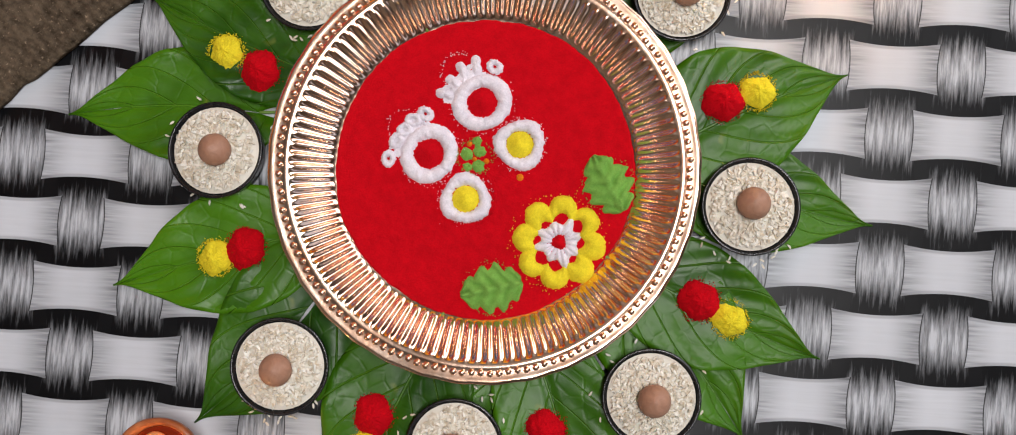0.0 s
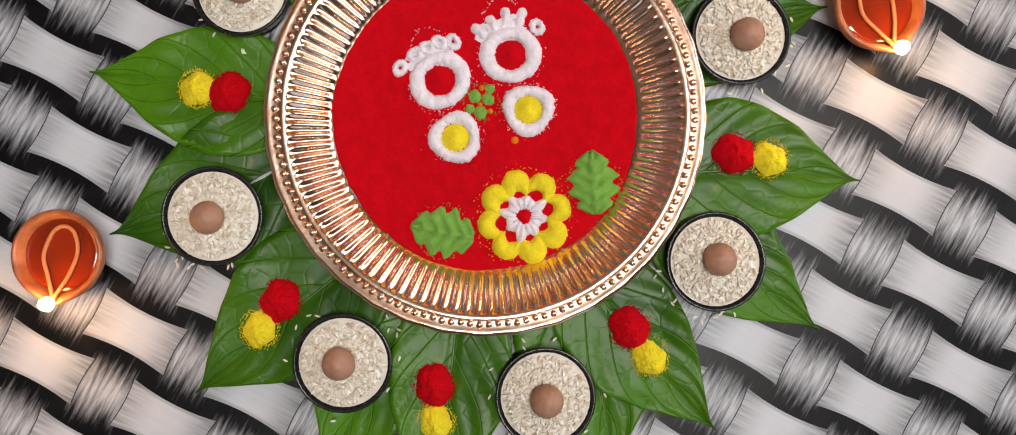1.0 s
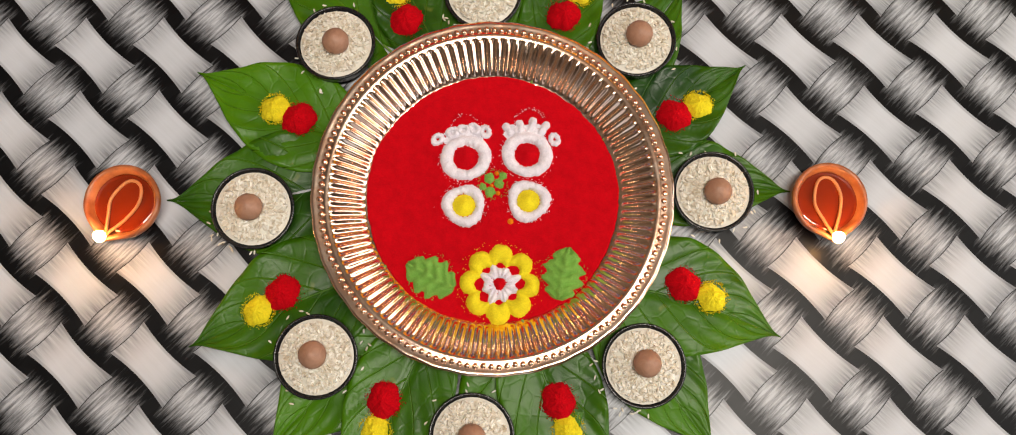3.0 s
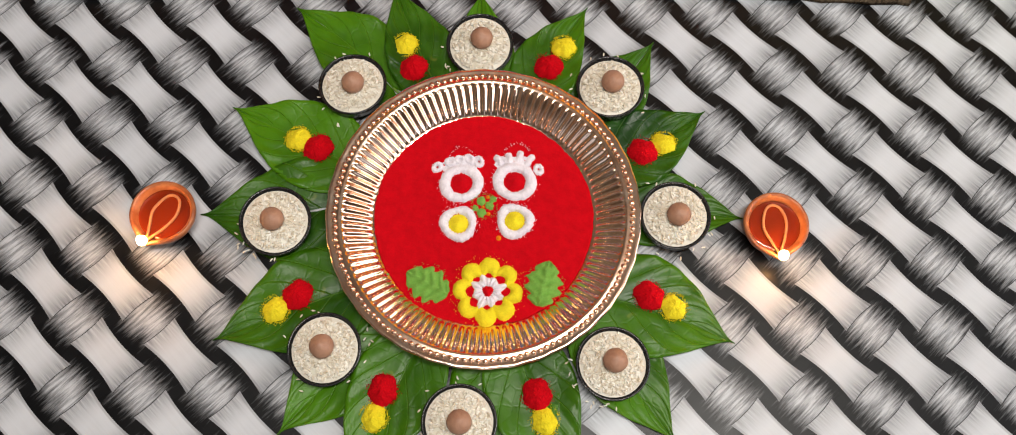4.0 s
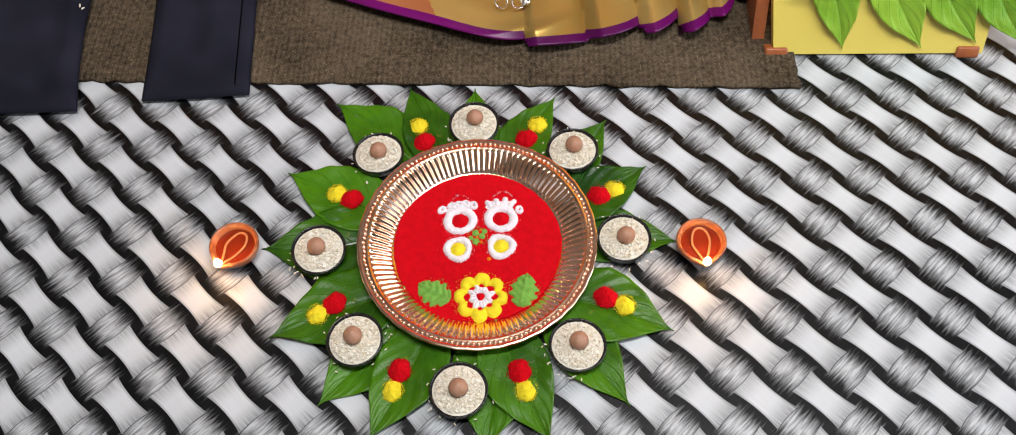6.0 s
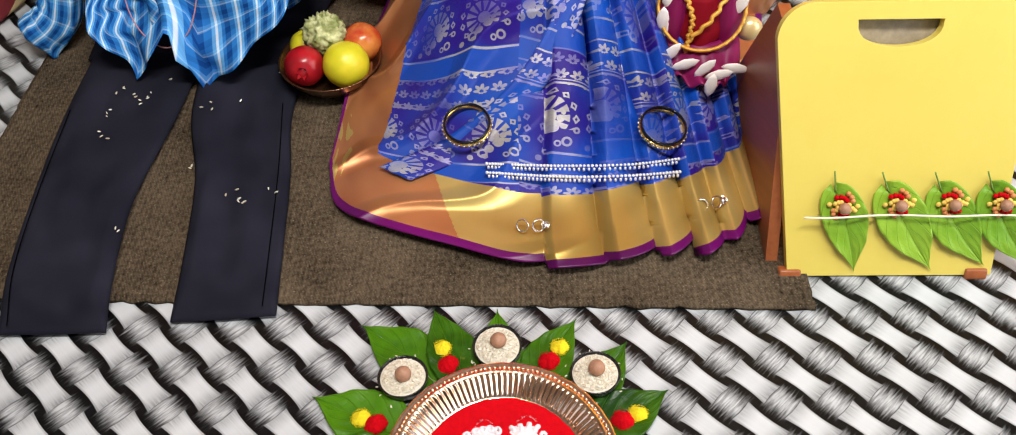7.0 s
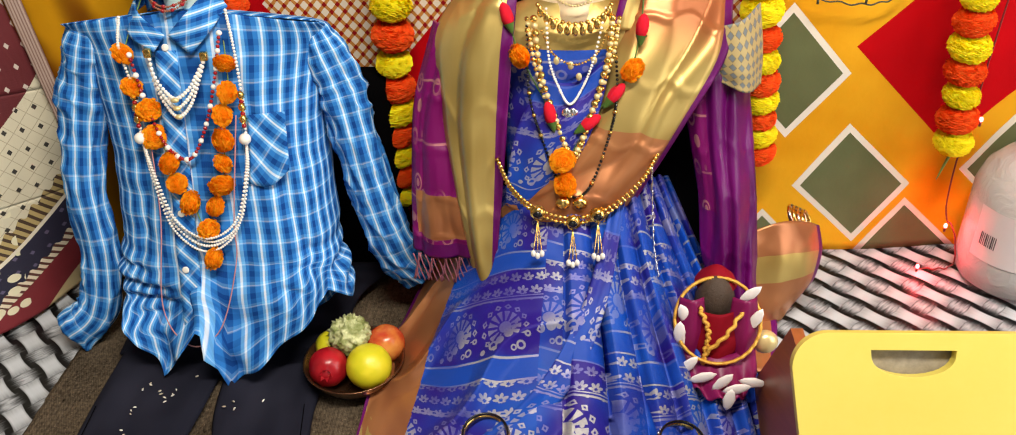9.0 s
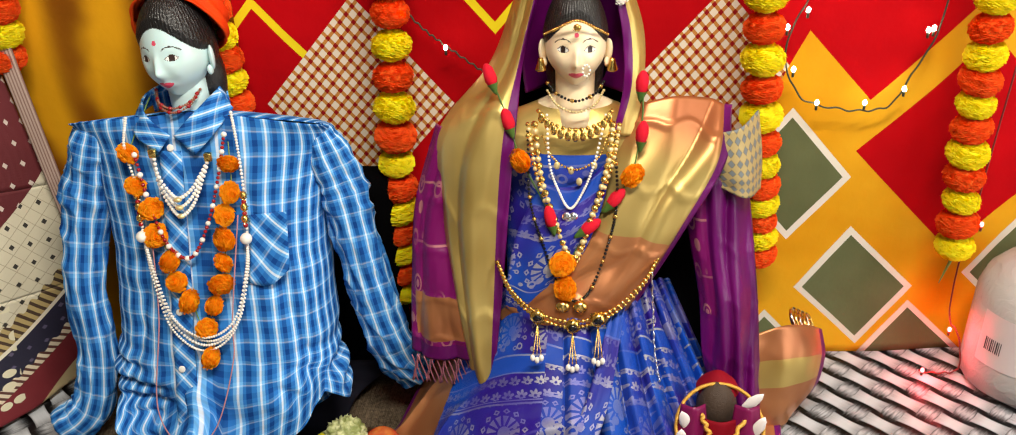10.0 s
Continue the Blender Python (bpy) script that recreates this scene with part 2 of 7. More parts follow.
def rug():
    rows = [[(-0.83, 0.275, 0), (-0.55, 0.262, 0), (-0.30, 0.256, 0), (0.05, 0.250, 0), (0.41, 0.243, 0)],
            [(-0.81, 0.60, 0), (-0.55, 0.60, 0), (-0.30, 0.60, 0), (0.05, 0.60, 0), (0.40, 0.60, 0)],
            [(-0.80, 1.02, 0), (-0.55, 1.02, 0), (-0.30, 1.02, 0), (0.05, 1.02, 0), (0.40, 1.02, 0)]]

    def fold(u, v):
        n = noise.noise((u * 9, v * 9, 0))
        edge = 0.004 * noise.noise((u * 60, v * 60, 3)) if min(u, v, 1 - u, 1 - v) < 0.01 else 0
        return (edge, edge, 0.007 + 0.0025 * n)
    ob = mesh_object("rug", grid("rug", patch(rows, fold), 120, 80, 1.24, 0.77), RUG)
    thicken(ob, 0.006, -1.0)
    tagged(ob, "dark brown coarse woven rug spread on the floor sheet", "rug")


rug()
# ---- materials of the offering ----
def powder(name, colour, grain=900.0, clump=120.0):
    M = Mat(name, rough=1.0, Specular_IOR_Level=0.1)
    n = M.noise(grain, M.coord(), 3.0, 0.8)
    c = M.noise(clump, M.coord(), 4.0, 0.6)
    f = n * 0.55 + c * 0.45
    M.set("Base Color", M.mix(f.ramp(0.25, 0.75), tuple(v * 0.72 for v in colour), tuple(min(v * 1.12, 0.95) for v in colour)))
    M.bump(n * 0.8 + c * 0.3, 0.8, 0.0010)
    return M


def copper_material():
    M = Mat("polished_copper_tone_metal", (0.86, 0.50, 0.27), 0.16, 1.0)
    n = M.noise(60.0, M.coord(), 4.0)
    M.set("Base Color", M.mix(n.ramp(0.3, 0.7), (0.95, 0.57, 0.38), (1.0, 0.76, 0.60)))
    M.set("Roughness", M.noise(25.0, M.coord(), 4.0) * 0.18 + 0.08)
    M.bump(M.noise(220.0, M.coord(), 3.0), 0.12, 0.0008)
    return M


def leaf_material(name, low, high):
    """Fresh betel leaf: side veins from the UV, glossy skin."""
    M = Mat(name, rough=0.34, Specular_IOR_Level=0.26)
    u, v, _ = M.xyz(M.coord("UV"))
    across = (u - 0.5).abs()
    wave = ((v - across * 0.9) * 4.6).wrap(-0.5, 0.5).abs()
    vein = wave.ramp(0.045, 0.0).max(across.ramp(0.012, 0.004))
    net = Ex(M.t, M.voronoi(70.0, None, "DISTANCE_TO_EDGE").outputs[0])
    blot = M.noise(16.0, M.coord(), 4.0)
    tone = blot.ramp(0.3, 0.72) * 0.55 + M.random() * 0.75 - 0.15
    col = M.mix(tone, low, high)
    col = M.mix(vein * 0.22, col, (0.16, 0.34, 0.03))
    spot = M.noise(38.0, M.coord(), 2.0).ramp(0.70, 0.78) * 0.5
    M.set("Base Color", M.mix(spot, col, (0.24, 0.26, 0.03)))
    M.set("Roughness", blot * 0.25 + 0.25)
    M.set("Subsurface Weight", 0.05)
    M.bump(vein * -0.5 + net.ramp(0.0, 0.1) * 0.08 + blot * 1.1, 0.9, 0.0014)
    return M


RED_P = powder("red_kumkum_powder", (0.56, 0.002, 0.008))
WHITE_P = powder("white_rangoli_powder", (0.86, 0.80, 0.88))
YELLOW_P = powder("yellow_turmeric_powder", (0.86, 0.69, 0.028))
GREEN_P = powder("green_rangoli_powder", (0.20, 0.42, 0.075))
ORANGE_P = powder("orange_rangoli_powder", (0.80, 0.22, 0.01))
COPPER = copper_material()
LEAF = leaf_material("betel_leaf_green", (0.004, 0.036, 0.0005), (0.062, 0.190, 0.002))
BLACK = Mat("black_glossy_plastic", (0.008, 0.008, 0.009), 0.28)
BLACK.set("Roughness", BLACK.noise(90.0) * 0.25 + 0.15)


def rice_material():
    M = Mat("raw_white_rice", (0.8, 0.74, 0.6), 0.45, Subsurface_Weight=0.1)
    r = M.island()
    M.set("Base Color", M.mix(r, (0.60, 0.50, 0.36), (0.88, 0.84, 0.74)))
    return M


def nut_material():
    M = Mat("brown_areca_nut", rough=0.55)
    n = M.noise(140.0, M.coord(), 4.0, 0.65, 1.2)
    big = M.noise(60.0, M.coord(), 2.0)
    M.set("Base Color", M.mix(n * 0.6 + big * 0.4, (0.20, 0.085, 0.045), (0.52, 0.29, 0.19)))
    M.bump(n, 0.5, 0.0008)
    return M


def clay_material():
    M = Mat("oiled_terracotta_clay", rough=0.3)
    n = M.noise(70.0, M.coord(), 4.0)
    M.set("Base Color", M.mix(n.ramp(0.3, 0.75), (0.27, 0.065, 0.018), (0.52, 0.175, 0.060)))
    M.set("Roughness", n * 0.4 + 0.16)
    M.bump(M.noise(320.0, M.coord(), 3.0), 0.3, 0.0006)
    return M


RICE, NUT, CLAY = rice_material(), nut_material(), clay_material()
OIL = Mat("orange_lamp_oil", (0.20, 0.018, 0.003), 0.04, Specular_IOR_Level=0.6, Coat_Weight=0.5)
WICK = Mat("oil_soaked_cotton_wick", (0.62, 0.22, 0.07), 0.5)
WICK.bump(WICK.noise(700.0), 0.6, 0.0008)
FLAME = Mat("flame", (1.0, 0.6, 0.2), 1.0, Emission_Color=(1.0, 0.62, 0.22), Emission_Strength=45.0)

PLATE_C = Vector((0.0, 0.011, 0.0))


# ---- copper plate with powder ----
def copper_plate():
    top = thing("copper_plate", "copper-toned metal plate with fluted sides and a beaded rim", "plate", Matrix.Translation(PLATE_C + Vector((0, 0, 0.004))))
    prof = [(0.0, 0.0008), (0.05, 0.0008), (0.096, 0.001), (0.1005, 0.0022), (0.103, 0.0045), (0.108, 0.0082), (0.113, 0.0118), (0.118, 0.0150),
            (0.123, 0.0178), (0.1265, 0.0195), (0.1285, 0.0198), (0.131, 0.0194), (0.1345, 0.0196), (0.1378, 0.0202), (0.1395, 0.0196), (0.1400, 0.0180), (0.1385, 0.0172)]

    def f(u, v):
        s = v * (len(prof) - 1)
        i = min(int(s), len(prof) - 2)
        k = s - i
        r = prof[i][0] * (1 - k) + prof[i + 1][0] * k
        z = prof[i][1] * (1 - k) + prof[i + 1][1] * k
        a = 2 * math.pi * u
        win = max(0.0, min((r - 0.1005) / 0.004, (0.1258 - r) / 0.003, 1.0))
        z += 0.0012 * win * math.cos(106 * a) + 0.0004 * math.sin(3 * a + 1) * (r / 0.14)
        if r > 0.136:
            r += 0.0003 * math.sin(36 * a)
        return (r * math.cos(a), r * math.sin(a), z)
    ob = mesh_object("plate_body", grid("plate_body", f, 848, 40, 0.88, 0.14, True), COPPER, top)
    thicken(ob, 0.0008, 1.0)
    bead = ball(bmesh.new(), (0, 0, 0), 0.00235, 2, (1, 1, 0.8))
    first = part("bead", bead, COPPER, top)
    n = 140
    for k in range(n):
        a = 2 * math.pi * k / n
        ob = first if k == 0 else new("bead", first.data)
        ob.parent = top
        r = 0.1322 + 0.0005 * math.sin(36 * a)
        ob.location = (r * math.cos(a), r * math.sin(a), 0.0200)
    return top


copper_plate()


def mound(name, centre, outline, height, material, parent, rings=10, sides=72, rough=0.0006, seed=0.0, z0=0.0, ragged=1.0):
    """A heap of powder: outline(angle) gives its radius, height(k) its height from the centre (0) to the edge (1)."""
    bm = bmesh.new()
    cx, cy = centre
    c = bm.verts.new((cx, cy, z0 + height(0.0)))
    last = None
    for j in range(1, rings + 1):
        k = j / rings
        ring = []
        for i in range(sides):
            a = 2 * math.pi * i / sides
            r = outline(a) * k
            jag = 1 + ragged * 0.07 * k * noise.noise((math.cos(a) * 7 + seed, math.sin(a) * 7, k * 3)) + ragged * 0.05 * k * noise.noise((math.cos(a) * 23 + seed, math.sin(a) * 23, k * 5))
            x, y = cx + r * jag * math.cos(a), cy + r * jag * math.sin(a)
            z = z0 + height(k) + (rough * noise.noise((x * 260, y * 260, seed)) + 0.9 * rough * noise.noise((x * 800, y * 800, seed))) * (1 - k ** 6)
            ring.append(bm.verts.new((x, y, z if j < rings else z0 - 0.0006)))
        for i in range(sides):
            if last:
                bm.faces.new((last[i], ring[i], ring[(i + 1) % sides], last[(i + 1) % sides]))
            else:
                bm.faces.new((c, ring[i], ring[(i + 1) % sides]))
        last = ring
    return part(name, bm, material, parent)


def annulus(name, centre, inner, outer, high, material, parent, sides=96, seed=0.0, z0=0.0, lobe=None):
    """A round ridge of powder between two outlines."""
    bm = bmesh.new()
    cx, cy = centre
    rings, n = [], 9
    for j in range(n):
        k = j / (n - 1)
        ring = []
        for i in range(sides):
            a = 2 * math.pi * i / sides
            jag = 0.0009 * noise.noise((math.cos(a) * 6 + seed, math.sin(a) * 6, j * 0.4)) + 0.0008 * noise.noise((math.cos(a) * 24 + seed, math.sin(a) * 24, j))
            r = inner(a) * (1 - k) + outer(a) * k + jag
            x, y = cx + r * math.cos(a), cy + r * math.sin(a)
            z = z0 + high * (lobe(a) if lobe else 1.0) * (math.sin(math.pi * k) ** 0.6 if 0 < k < 1 else -0.2) + (0.0009 * noise.noise((x * 300, y * 300, seed)) + 0.0008 * noise.noise((x * 900, y * 900, seed))) * math.sin(math.pi * k)
            ring.append(bm.verts.new((x, y, z)))
        rings.append(ring)
    for p, q in zip(rings, rings[1:]):
        for i in range(sides):
            bm.faces.new((p[i], q[i], q[(i + 1) % sides], p[(i + 1) % sides]))
    return part(name, bm, material, parent)


def grains(name, spots, material, count, size, label, parent=None, z=0.0):
    """Loose specks round heaps: spots of (x, y, spread)."""
    bm = bmesh.new()
    for _ in range(count):
        x, y, s = random.choice(spots)
        a, d = rnd(0, 6.283), abs(random.gauss(0, 1)) * 0.10 + 0.90
        p = Vector((x + s * d * math.cos(a), y + s * d * math.sin(a), z + size * 0.5))
        r = size * rnd(0.5, 1.2)
        vs = [bm.verts.new(p + Vector((r * math.cos(t), r * math.sin(t), -0.5 * r))) for t in (a, a + 2.1, a + 4.2)] + [bm.verts.new(p + Vector((0, 0, r)))]
        for tri in ((0, 1, 3), (1, 2, 3), (2, 0, 3)):
            bm.faces.new([vs[i] for i in tri])
    ob = part(name, bm, material, parent, "", False)
    return tagged(ob, label, "" if parent else "powder", kind="stuff")


def powder_picture():
    """Red powder bed in the plate with two white footprints, a flower and leaves."""
    top = thing("powder_rangoli", "red powder picture with white footprints and yellow flower, in plate", "rangoli", Matrix.Translation((0, 0, 0.0068)))
    px, py = PLATE_C.x, PLATE_C.y
    bed = mound("red_bed", (px, py), lambda a: 0.0990 + 0.0005 * math.sin(5 * a), lambda k: 0.0012 - 0.0008 * k ** 6, RED_P, top, 110, 300, 0.0004, ragged=0.12)
    z = 0.0009
    for side, (tx, ty), (hx, hy), toes in (
            (-1, (-0.0215, 0.0425), (-0.0225, 0.0040), [(-0.0440, 0.0575), (-0.0322, 0.0630), (-0.0235, 0.0650), (-0.0150, 0.0660), (-0.0062, 0.0640)]),
            (1, (0.0270, 0.0455), (0.0280, 0.0080), [(0.0122, 0.0655), (0.0218, 0.0675), (0.0309, 0.0695), (0.0402, 0.0668), (0.0487, 0.0580)])):
        annulus("white_ring", (tx, ty), lambda a: 0.0095, lambda a: 0.0198 + 0.0012 * math.cos(2 * a + 0.5 * side), 0.0042, WHITE_P, top, seed=side, z0=z)
        mound("red_mound", (tx, ty), lambda a: 0.0102, lambda k: 0.0052 * (1 - k) ** 0.8, RED_P, top, 8, 40, 0.0005, side, z)
        annulus("white_ring", (hx, hy), lambda a: 0.0085, lambda a: 0.0172 + 0.0012 * math.sin(3 * a + side), 0.0042, WHITE_P, top, seed=side + 4, z0=z)
        mound("yellow_mound", (hx, hy), lambda a: 0.0096, lambda k: 0.0058 * (1 - k ** 1.5), YELLOW_P, top, 8, 40, 0.0005, side + 2, z)
        for i, (x, y) in enumerate(toes):
            lean = math.atan2(y - ty, x - tx)
            if side < 0 or i == 4:
                annulus("white_toe", (x, y), lambda a: 0.0009, lambda a: 0.0056 + 0.0006 * math.sin(2 * a + i), 0.0030, WHITE_P, top, 40, i * 3.1 + side, z)
            else:
                mound("white_toe", (x, y), lambda a: 0.0030 + 0.0045 * abs(math.cos(a - lean)) ** 2, lambda k: 0.0034 * (1 - k ** 1.6), WHITE_P, top, 6, 30, 0.0010, i + side, z)
        # loose white sprinkle that joins the toes to the ball of the foot
        mound("white_sprinkle", (tx - 0.002, ty + 0.0165), lambda a: 0.0088 + 0.0100 * abs(math.cos(a)) ** 2, lambda k: 0.0016 * (1 - k ** 2), WHITE_P, top, 6, 60, 0.0012, side * 3.0, z)
    fx, fy = 0.0058, -0.0575
    annulus("yellow_petals", (fx, fy), lambda a: 0.0125 + 0.005 * abs(math.cos(4 * a)) + 0.002 * math.sin(a * 2 + 1), lambda a: 0.0235 + 0.0080 * abs(math.cos(4 * a + 0.2)) ** 0.5, 0.0056, YELLOW_P, top, 160, 7, z, lambda a: 0.25 + 0.75 * abs(math.cos(4 * a + 0.2)) ** 0.5)
    annulus("white_petals", (fx, fy), lambda a: 0.0035, lambda a: 0.0125 + 0.0075 * abs(math.sin(4 * a + 0.2)) ** 3 * (0.6 + 0.4 * math.sin(a * 3 + 1)), 0.0042, WHITE_P, top, 120, 9, z, lambda a: 0.2 + 0.8 * abs(math.cos(8 * a)) ** 0.6)
    mound("red_mound", (fx, fy), lambda a: 0.0062 + 0.0012 * math.sin(3 * a), lambda k: 0.0040 * (1 - k ** 2), RED_P, top, 6, 32, 0.0005, 11, z)
    for cx, cy, turn in ((-0.0478, -0.0520, 62), (0.0550, -0.0490, -12)):
        tr = radians(turn)
        # toothed leaf: ridges along its side veins
        bm = bmesh.new()
        nu, nv = 18, 26
        rows = []
        for j in range(nv + 1):
            t = j / nv
            half = 0.0178 * math.sin(math.pi * min(t * 0.92 + 0.06, 1)) ** 0.7 * (0.66 + 0.34 * abs(math.sin(t * 13)) + 0.10 * noise.noise((t * 20, turn, 0)))
            row = []
            for i in range(nu + 1):
                s = i / nu * 2 - 1
                lx, ly = s * half, (t - 0.5) * 0.042
                ridge = abs(math.sin((t - abs(s) * 0.25) * 15)) * 0.0040 + (0.0030 if abs(s) < 0.12 else 0.0)
                zz = z - 0.0004 + (0.0014 + ridge) * (1 - abs(s) ** 4) * (1 if 0 < j < nv else 0) + 0.0014 * noise.noise((lx * 420, ly * 420, turn))
                row.append(bm.verts.new((cx + lx * math.cos(tr) - ly * math.sin(tr), cy + lx * math.sin(tr) + ly * math.cos(tr), zz)))
            rows.append(row)
        for p, q in zip(rows, rows[1:]):
            for i in range(nu):
                bm.faces.new((p[i], p[i + 1], q[i + 1], q[i]))
        part("green_leaf", bm, GREEN_P, top)
    for x, y, r in ((-0.003, 0.026, 0.0048), (0.005, 0.022, 0.0050), (-0.002, 0.015, 0.0052), (0.008, 0.028, 0.0036), (-0.008, 0.019, 0.0036)):
        mound("green_spot", (x, y), lambda a: r * (1 + 0.30 * noise.noise((math.cos(a) * 2, math.sin(a) * 2, x * 900))), lambda k: 0.0020 * (1 - k ** 2), GREEN_P, top, 5, 30, 0.0016, x * 50, z)
    for x, y, r in ((0.003, 0.030, 0.0022), (0.004, 0.014, 0.0022), (0.014, -0.0085, 0.0028), (-0.001, 0.020, 0.0018)):
        mound("orange_spot", (x, y), lambda a: r, lambda k: 0.0022 * (1 - k ** 2), ORANGE_P, top, 4, 16, 0.0006, x * 70, z)
    rings = [(-0.0215, 0.0425, 0.021), (0.027, 0.0455, 0.021), (-0.0225, 0.004, 0.018), (0.028, 0.008, 0.018)] + [(-0.022, 0.066, 0.012), (0.029, 0.07, 0.013)]
    for name, spots, m, n in (("white_specks", rings, WHITE_P, 420), ("yellow_specks", [(fx, fy, 0.031)], YELLOW_P, 160),
                              ("green_specks", [(-0.0478, -0.052, 0.018), (0.055, -0.049, 0.018), (0, 0.021, 0.012)], GREEN_P, 260), ("red_specks", [(fx, fy, 0.008), (-0.02, 0.0, 0.015)], RED_P, 260)):
        grains(name, spots, m, n, 0.0006, "loose powder specks on the red powder bed", top, z + 0.0014)


powder_picture()


# ---- ring of betel leaves ----
def betel_leaf_mesh(bend, ripple, seed, broad=1.0):
    """A heart-shaped leaf, 1 long from stalk (0) to tip (1) along x; width follows broad."""
    def f(u, v):
        s = u * 2 - 1
        half = broad * (0.30 * math.sin(math.pi * min(v ** 0.62, 1.0)) ** 0.85 + 0.035 * (1 - v)) * (1 - v ** 7)
        back = -0.10 * (abs(s) ** 1.5) * max(0.0, 1 - v * 4)
        y = s * half + 0.045 * math.sin(math.pi * v) * math.sin(seed)
        z = 0.034 * abs(s) ** 1.2 * math.sin(math.pi * v) + bend * v * (1 - v) + ripple * math.sin(v * 17 + seed) * abs(s) ** 2 * math.sin(math.pi * v)
        z += 0.006 * noise.noise((v * 6, s * 3, seed))
        z -= 0.014 * math.exp(-(s / 0.06) ** 2)
        z += 0.009 * abs(s) * math.sin((v - 0.45 * abs(s)) * 36) * math.sin(math.pi * v)
        return (v + back, y, z)
    return f


LEAF_TIPS = [  # tip x, y, length, breadth, turn of its axis off the spoke
    ("cup", -0.011, 0.247, 0.125, 0.82, 0), ("heap", 0.094, 0.229, 0.120, 0.85, -4), ("cup", 0.158, 0.195, 0.120, 0.90, 4), ("heap", 0.204, 0.122, 0.115, 1.00, 0),
    ("cup", 0.236, 0.018, 0.120, 0.92, -5), ("heap", 0.222, -0.097, 0.130, 1.12, 8), ("cup", 0.170, -0.183, 0.130, 0.90, -8), ("heap", 0.086, -0.226, 0.135, 0.92, 4),
    ("cup", 0.014, -0.236, 0.135, 1.08, -6), ("heap", -0.109, -0.224, 0.135, 0.92, 0), ("cup", -0.168, -0.185, 0.130, 1.00, -6), ("heap", -0.231, -0.107, 0.140, 1.05, -4),
    ("cup", -0.257, 0.008, 0.140, 1.12, 6), ("heap", -0.239, 0.113, 0.130, 1.00, -2), ("cup", -0.190, 0.222, 0.130, 0.95, 8), ("heap", -0.096, 0.246, 0.125, 0.85, 2)]
STALK = Mat("pale_leaf_stalk", (0.16, 0.28, 0.05), 0.45)


def leaf_ring():
    for n, (kind, tx, ty, length, broad, turn) in enumerate(LEAF_TIPS):
        spoke = math.atan2(ty - PLATE_C.y, tx - PLATE_C.x) + radians(turn)
        lift = 0.0016 if kind == "cup" else 0.0050
        label = "fresh green betel leaf under a rice cup beside the plate" if kind == "cup" else "fresh green betel leaf with red and yellow powder heaps"
        top = thing("betel_leaf", label, "leaf", Matrix.Translation((tx - length * math.cos(spoke), ty - length * math.sin(spoke), lift)) @ pose(0, 0, 0, rnd(-2, 2), 0, math.degrees(spoke)), "betel leaves round the plate")
        f = betel_leaf_mesh(rnd(0.0, 0.03), rnd(0.008, 0.016), n * 1.7, broad)
        blade = mesh_object("blade", grid("blade", lambda u, v: tuple(length * c for c in f(u, v)), 22, 34), LEAF, top)
        thicken(blade, 0.0005, 1.0)
        part("stalk", tube_mesh("stalk", lambda t: (length * (-0.16 * (1 - t)), 0.0, 0.0006), 0.0011, 6, 6), STALK, top)


leaf_ring()


def heaps():
    red = [(-0.072, 0.158), (0.057, 0.163), (0.145, 0.079), (0.148, -0.057), (0.051, -0.146), (-0.081, -0.146), (-0.161, -0.065), (-0.155, 0.074)]
    yellow = [(-0.081, 0.182), (0.071, 0.184), (0.164, 0.087), (0.169, -0.067), (0.058, -0.168), (-0.087, -0.169), (-0.179, -0.079), (-0.174, 0.082)]
    z = 0.0072
    for n, ((rx, ry), (yx, yy)) in enumerate(zip(red, yellow)):
        for name, x, y, r, h, m, label in (("red_powder_mound", rx, ry, 0.0134, 0.0095, RED_P, "small heap of red kumkum powder on a betel leaf"),
                                           ("yellow_powder_mound", yx, yy, 0.0112, 0.0072, YELLOW_P, "small heap of yellow turmeric powder on a betel leaf")):
            ob = mound(name, (0, 0), lambda a: r * (1 + 0.07 * math.sin(2 * a + n) + 0.05 * math.sin(5 * a + n * 2)), lambda k: h * (1 - k ** 1.6), m, None, 12, 72, 0.0014, n * 1.3)
            ob.location = (x, y, z)
            tagged(ob, label, "powder heap", "powder heaps on the leaves")
    grains("yellow_turmeric_specks", [(x, y, 0.0125) for x, y in yellow], YELLOW_P, 2600, 0.0006, "loose yellow turmeric specks on the leaves", None, z)
    grains("red_kumkum_specks", [(x, y, 0.0140) for x, y in red], RED_P, 1600, 0.0006, "loose red kumkum specks on the leaves", None, z)


heaps()


# ---- cups of rice with a nut ----
def rice_grain(bm, p, turn, tilt, size):
    m = Matrix.LocRotScale(p, Euler((tilt, rnd(-0.3, 0.3), turn)), (size, size * 0.42, size * 0.42))
    vs = [bm.verts.new(m @ Vector(c)) for c in ((-1, 0, 0), (-0.45, 0.9, 0.3), (-0.45, -0.5, 0.8), (-0.45, -0.5, -0.8), (0.45, 0.9, 0.3), (0.45, -0.5, 0.8), (0.45, -0.5, -0.8), (1, 0, 0))]
    for fcs in ((0, 2, 1), (0, 3, 2), (0, 1, 3), (1, 2, 5, 4), (2, 3, 6, 5), (3, 1, 4, 6), (7, 4, 5), (7, 5, 6), (7, 6, 4)):
        bm.faces.new([vs[i] for i in fcs])


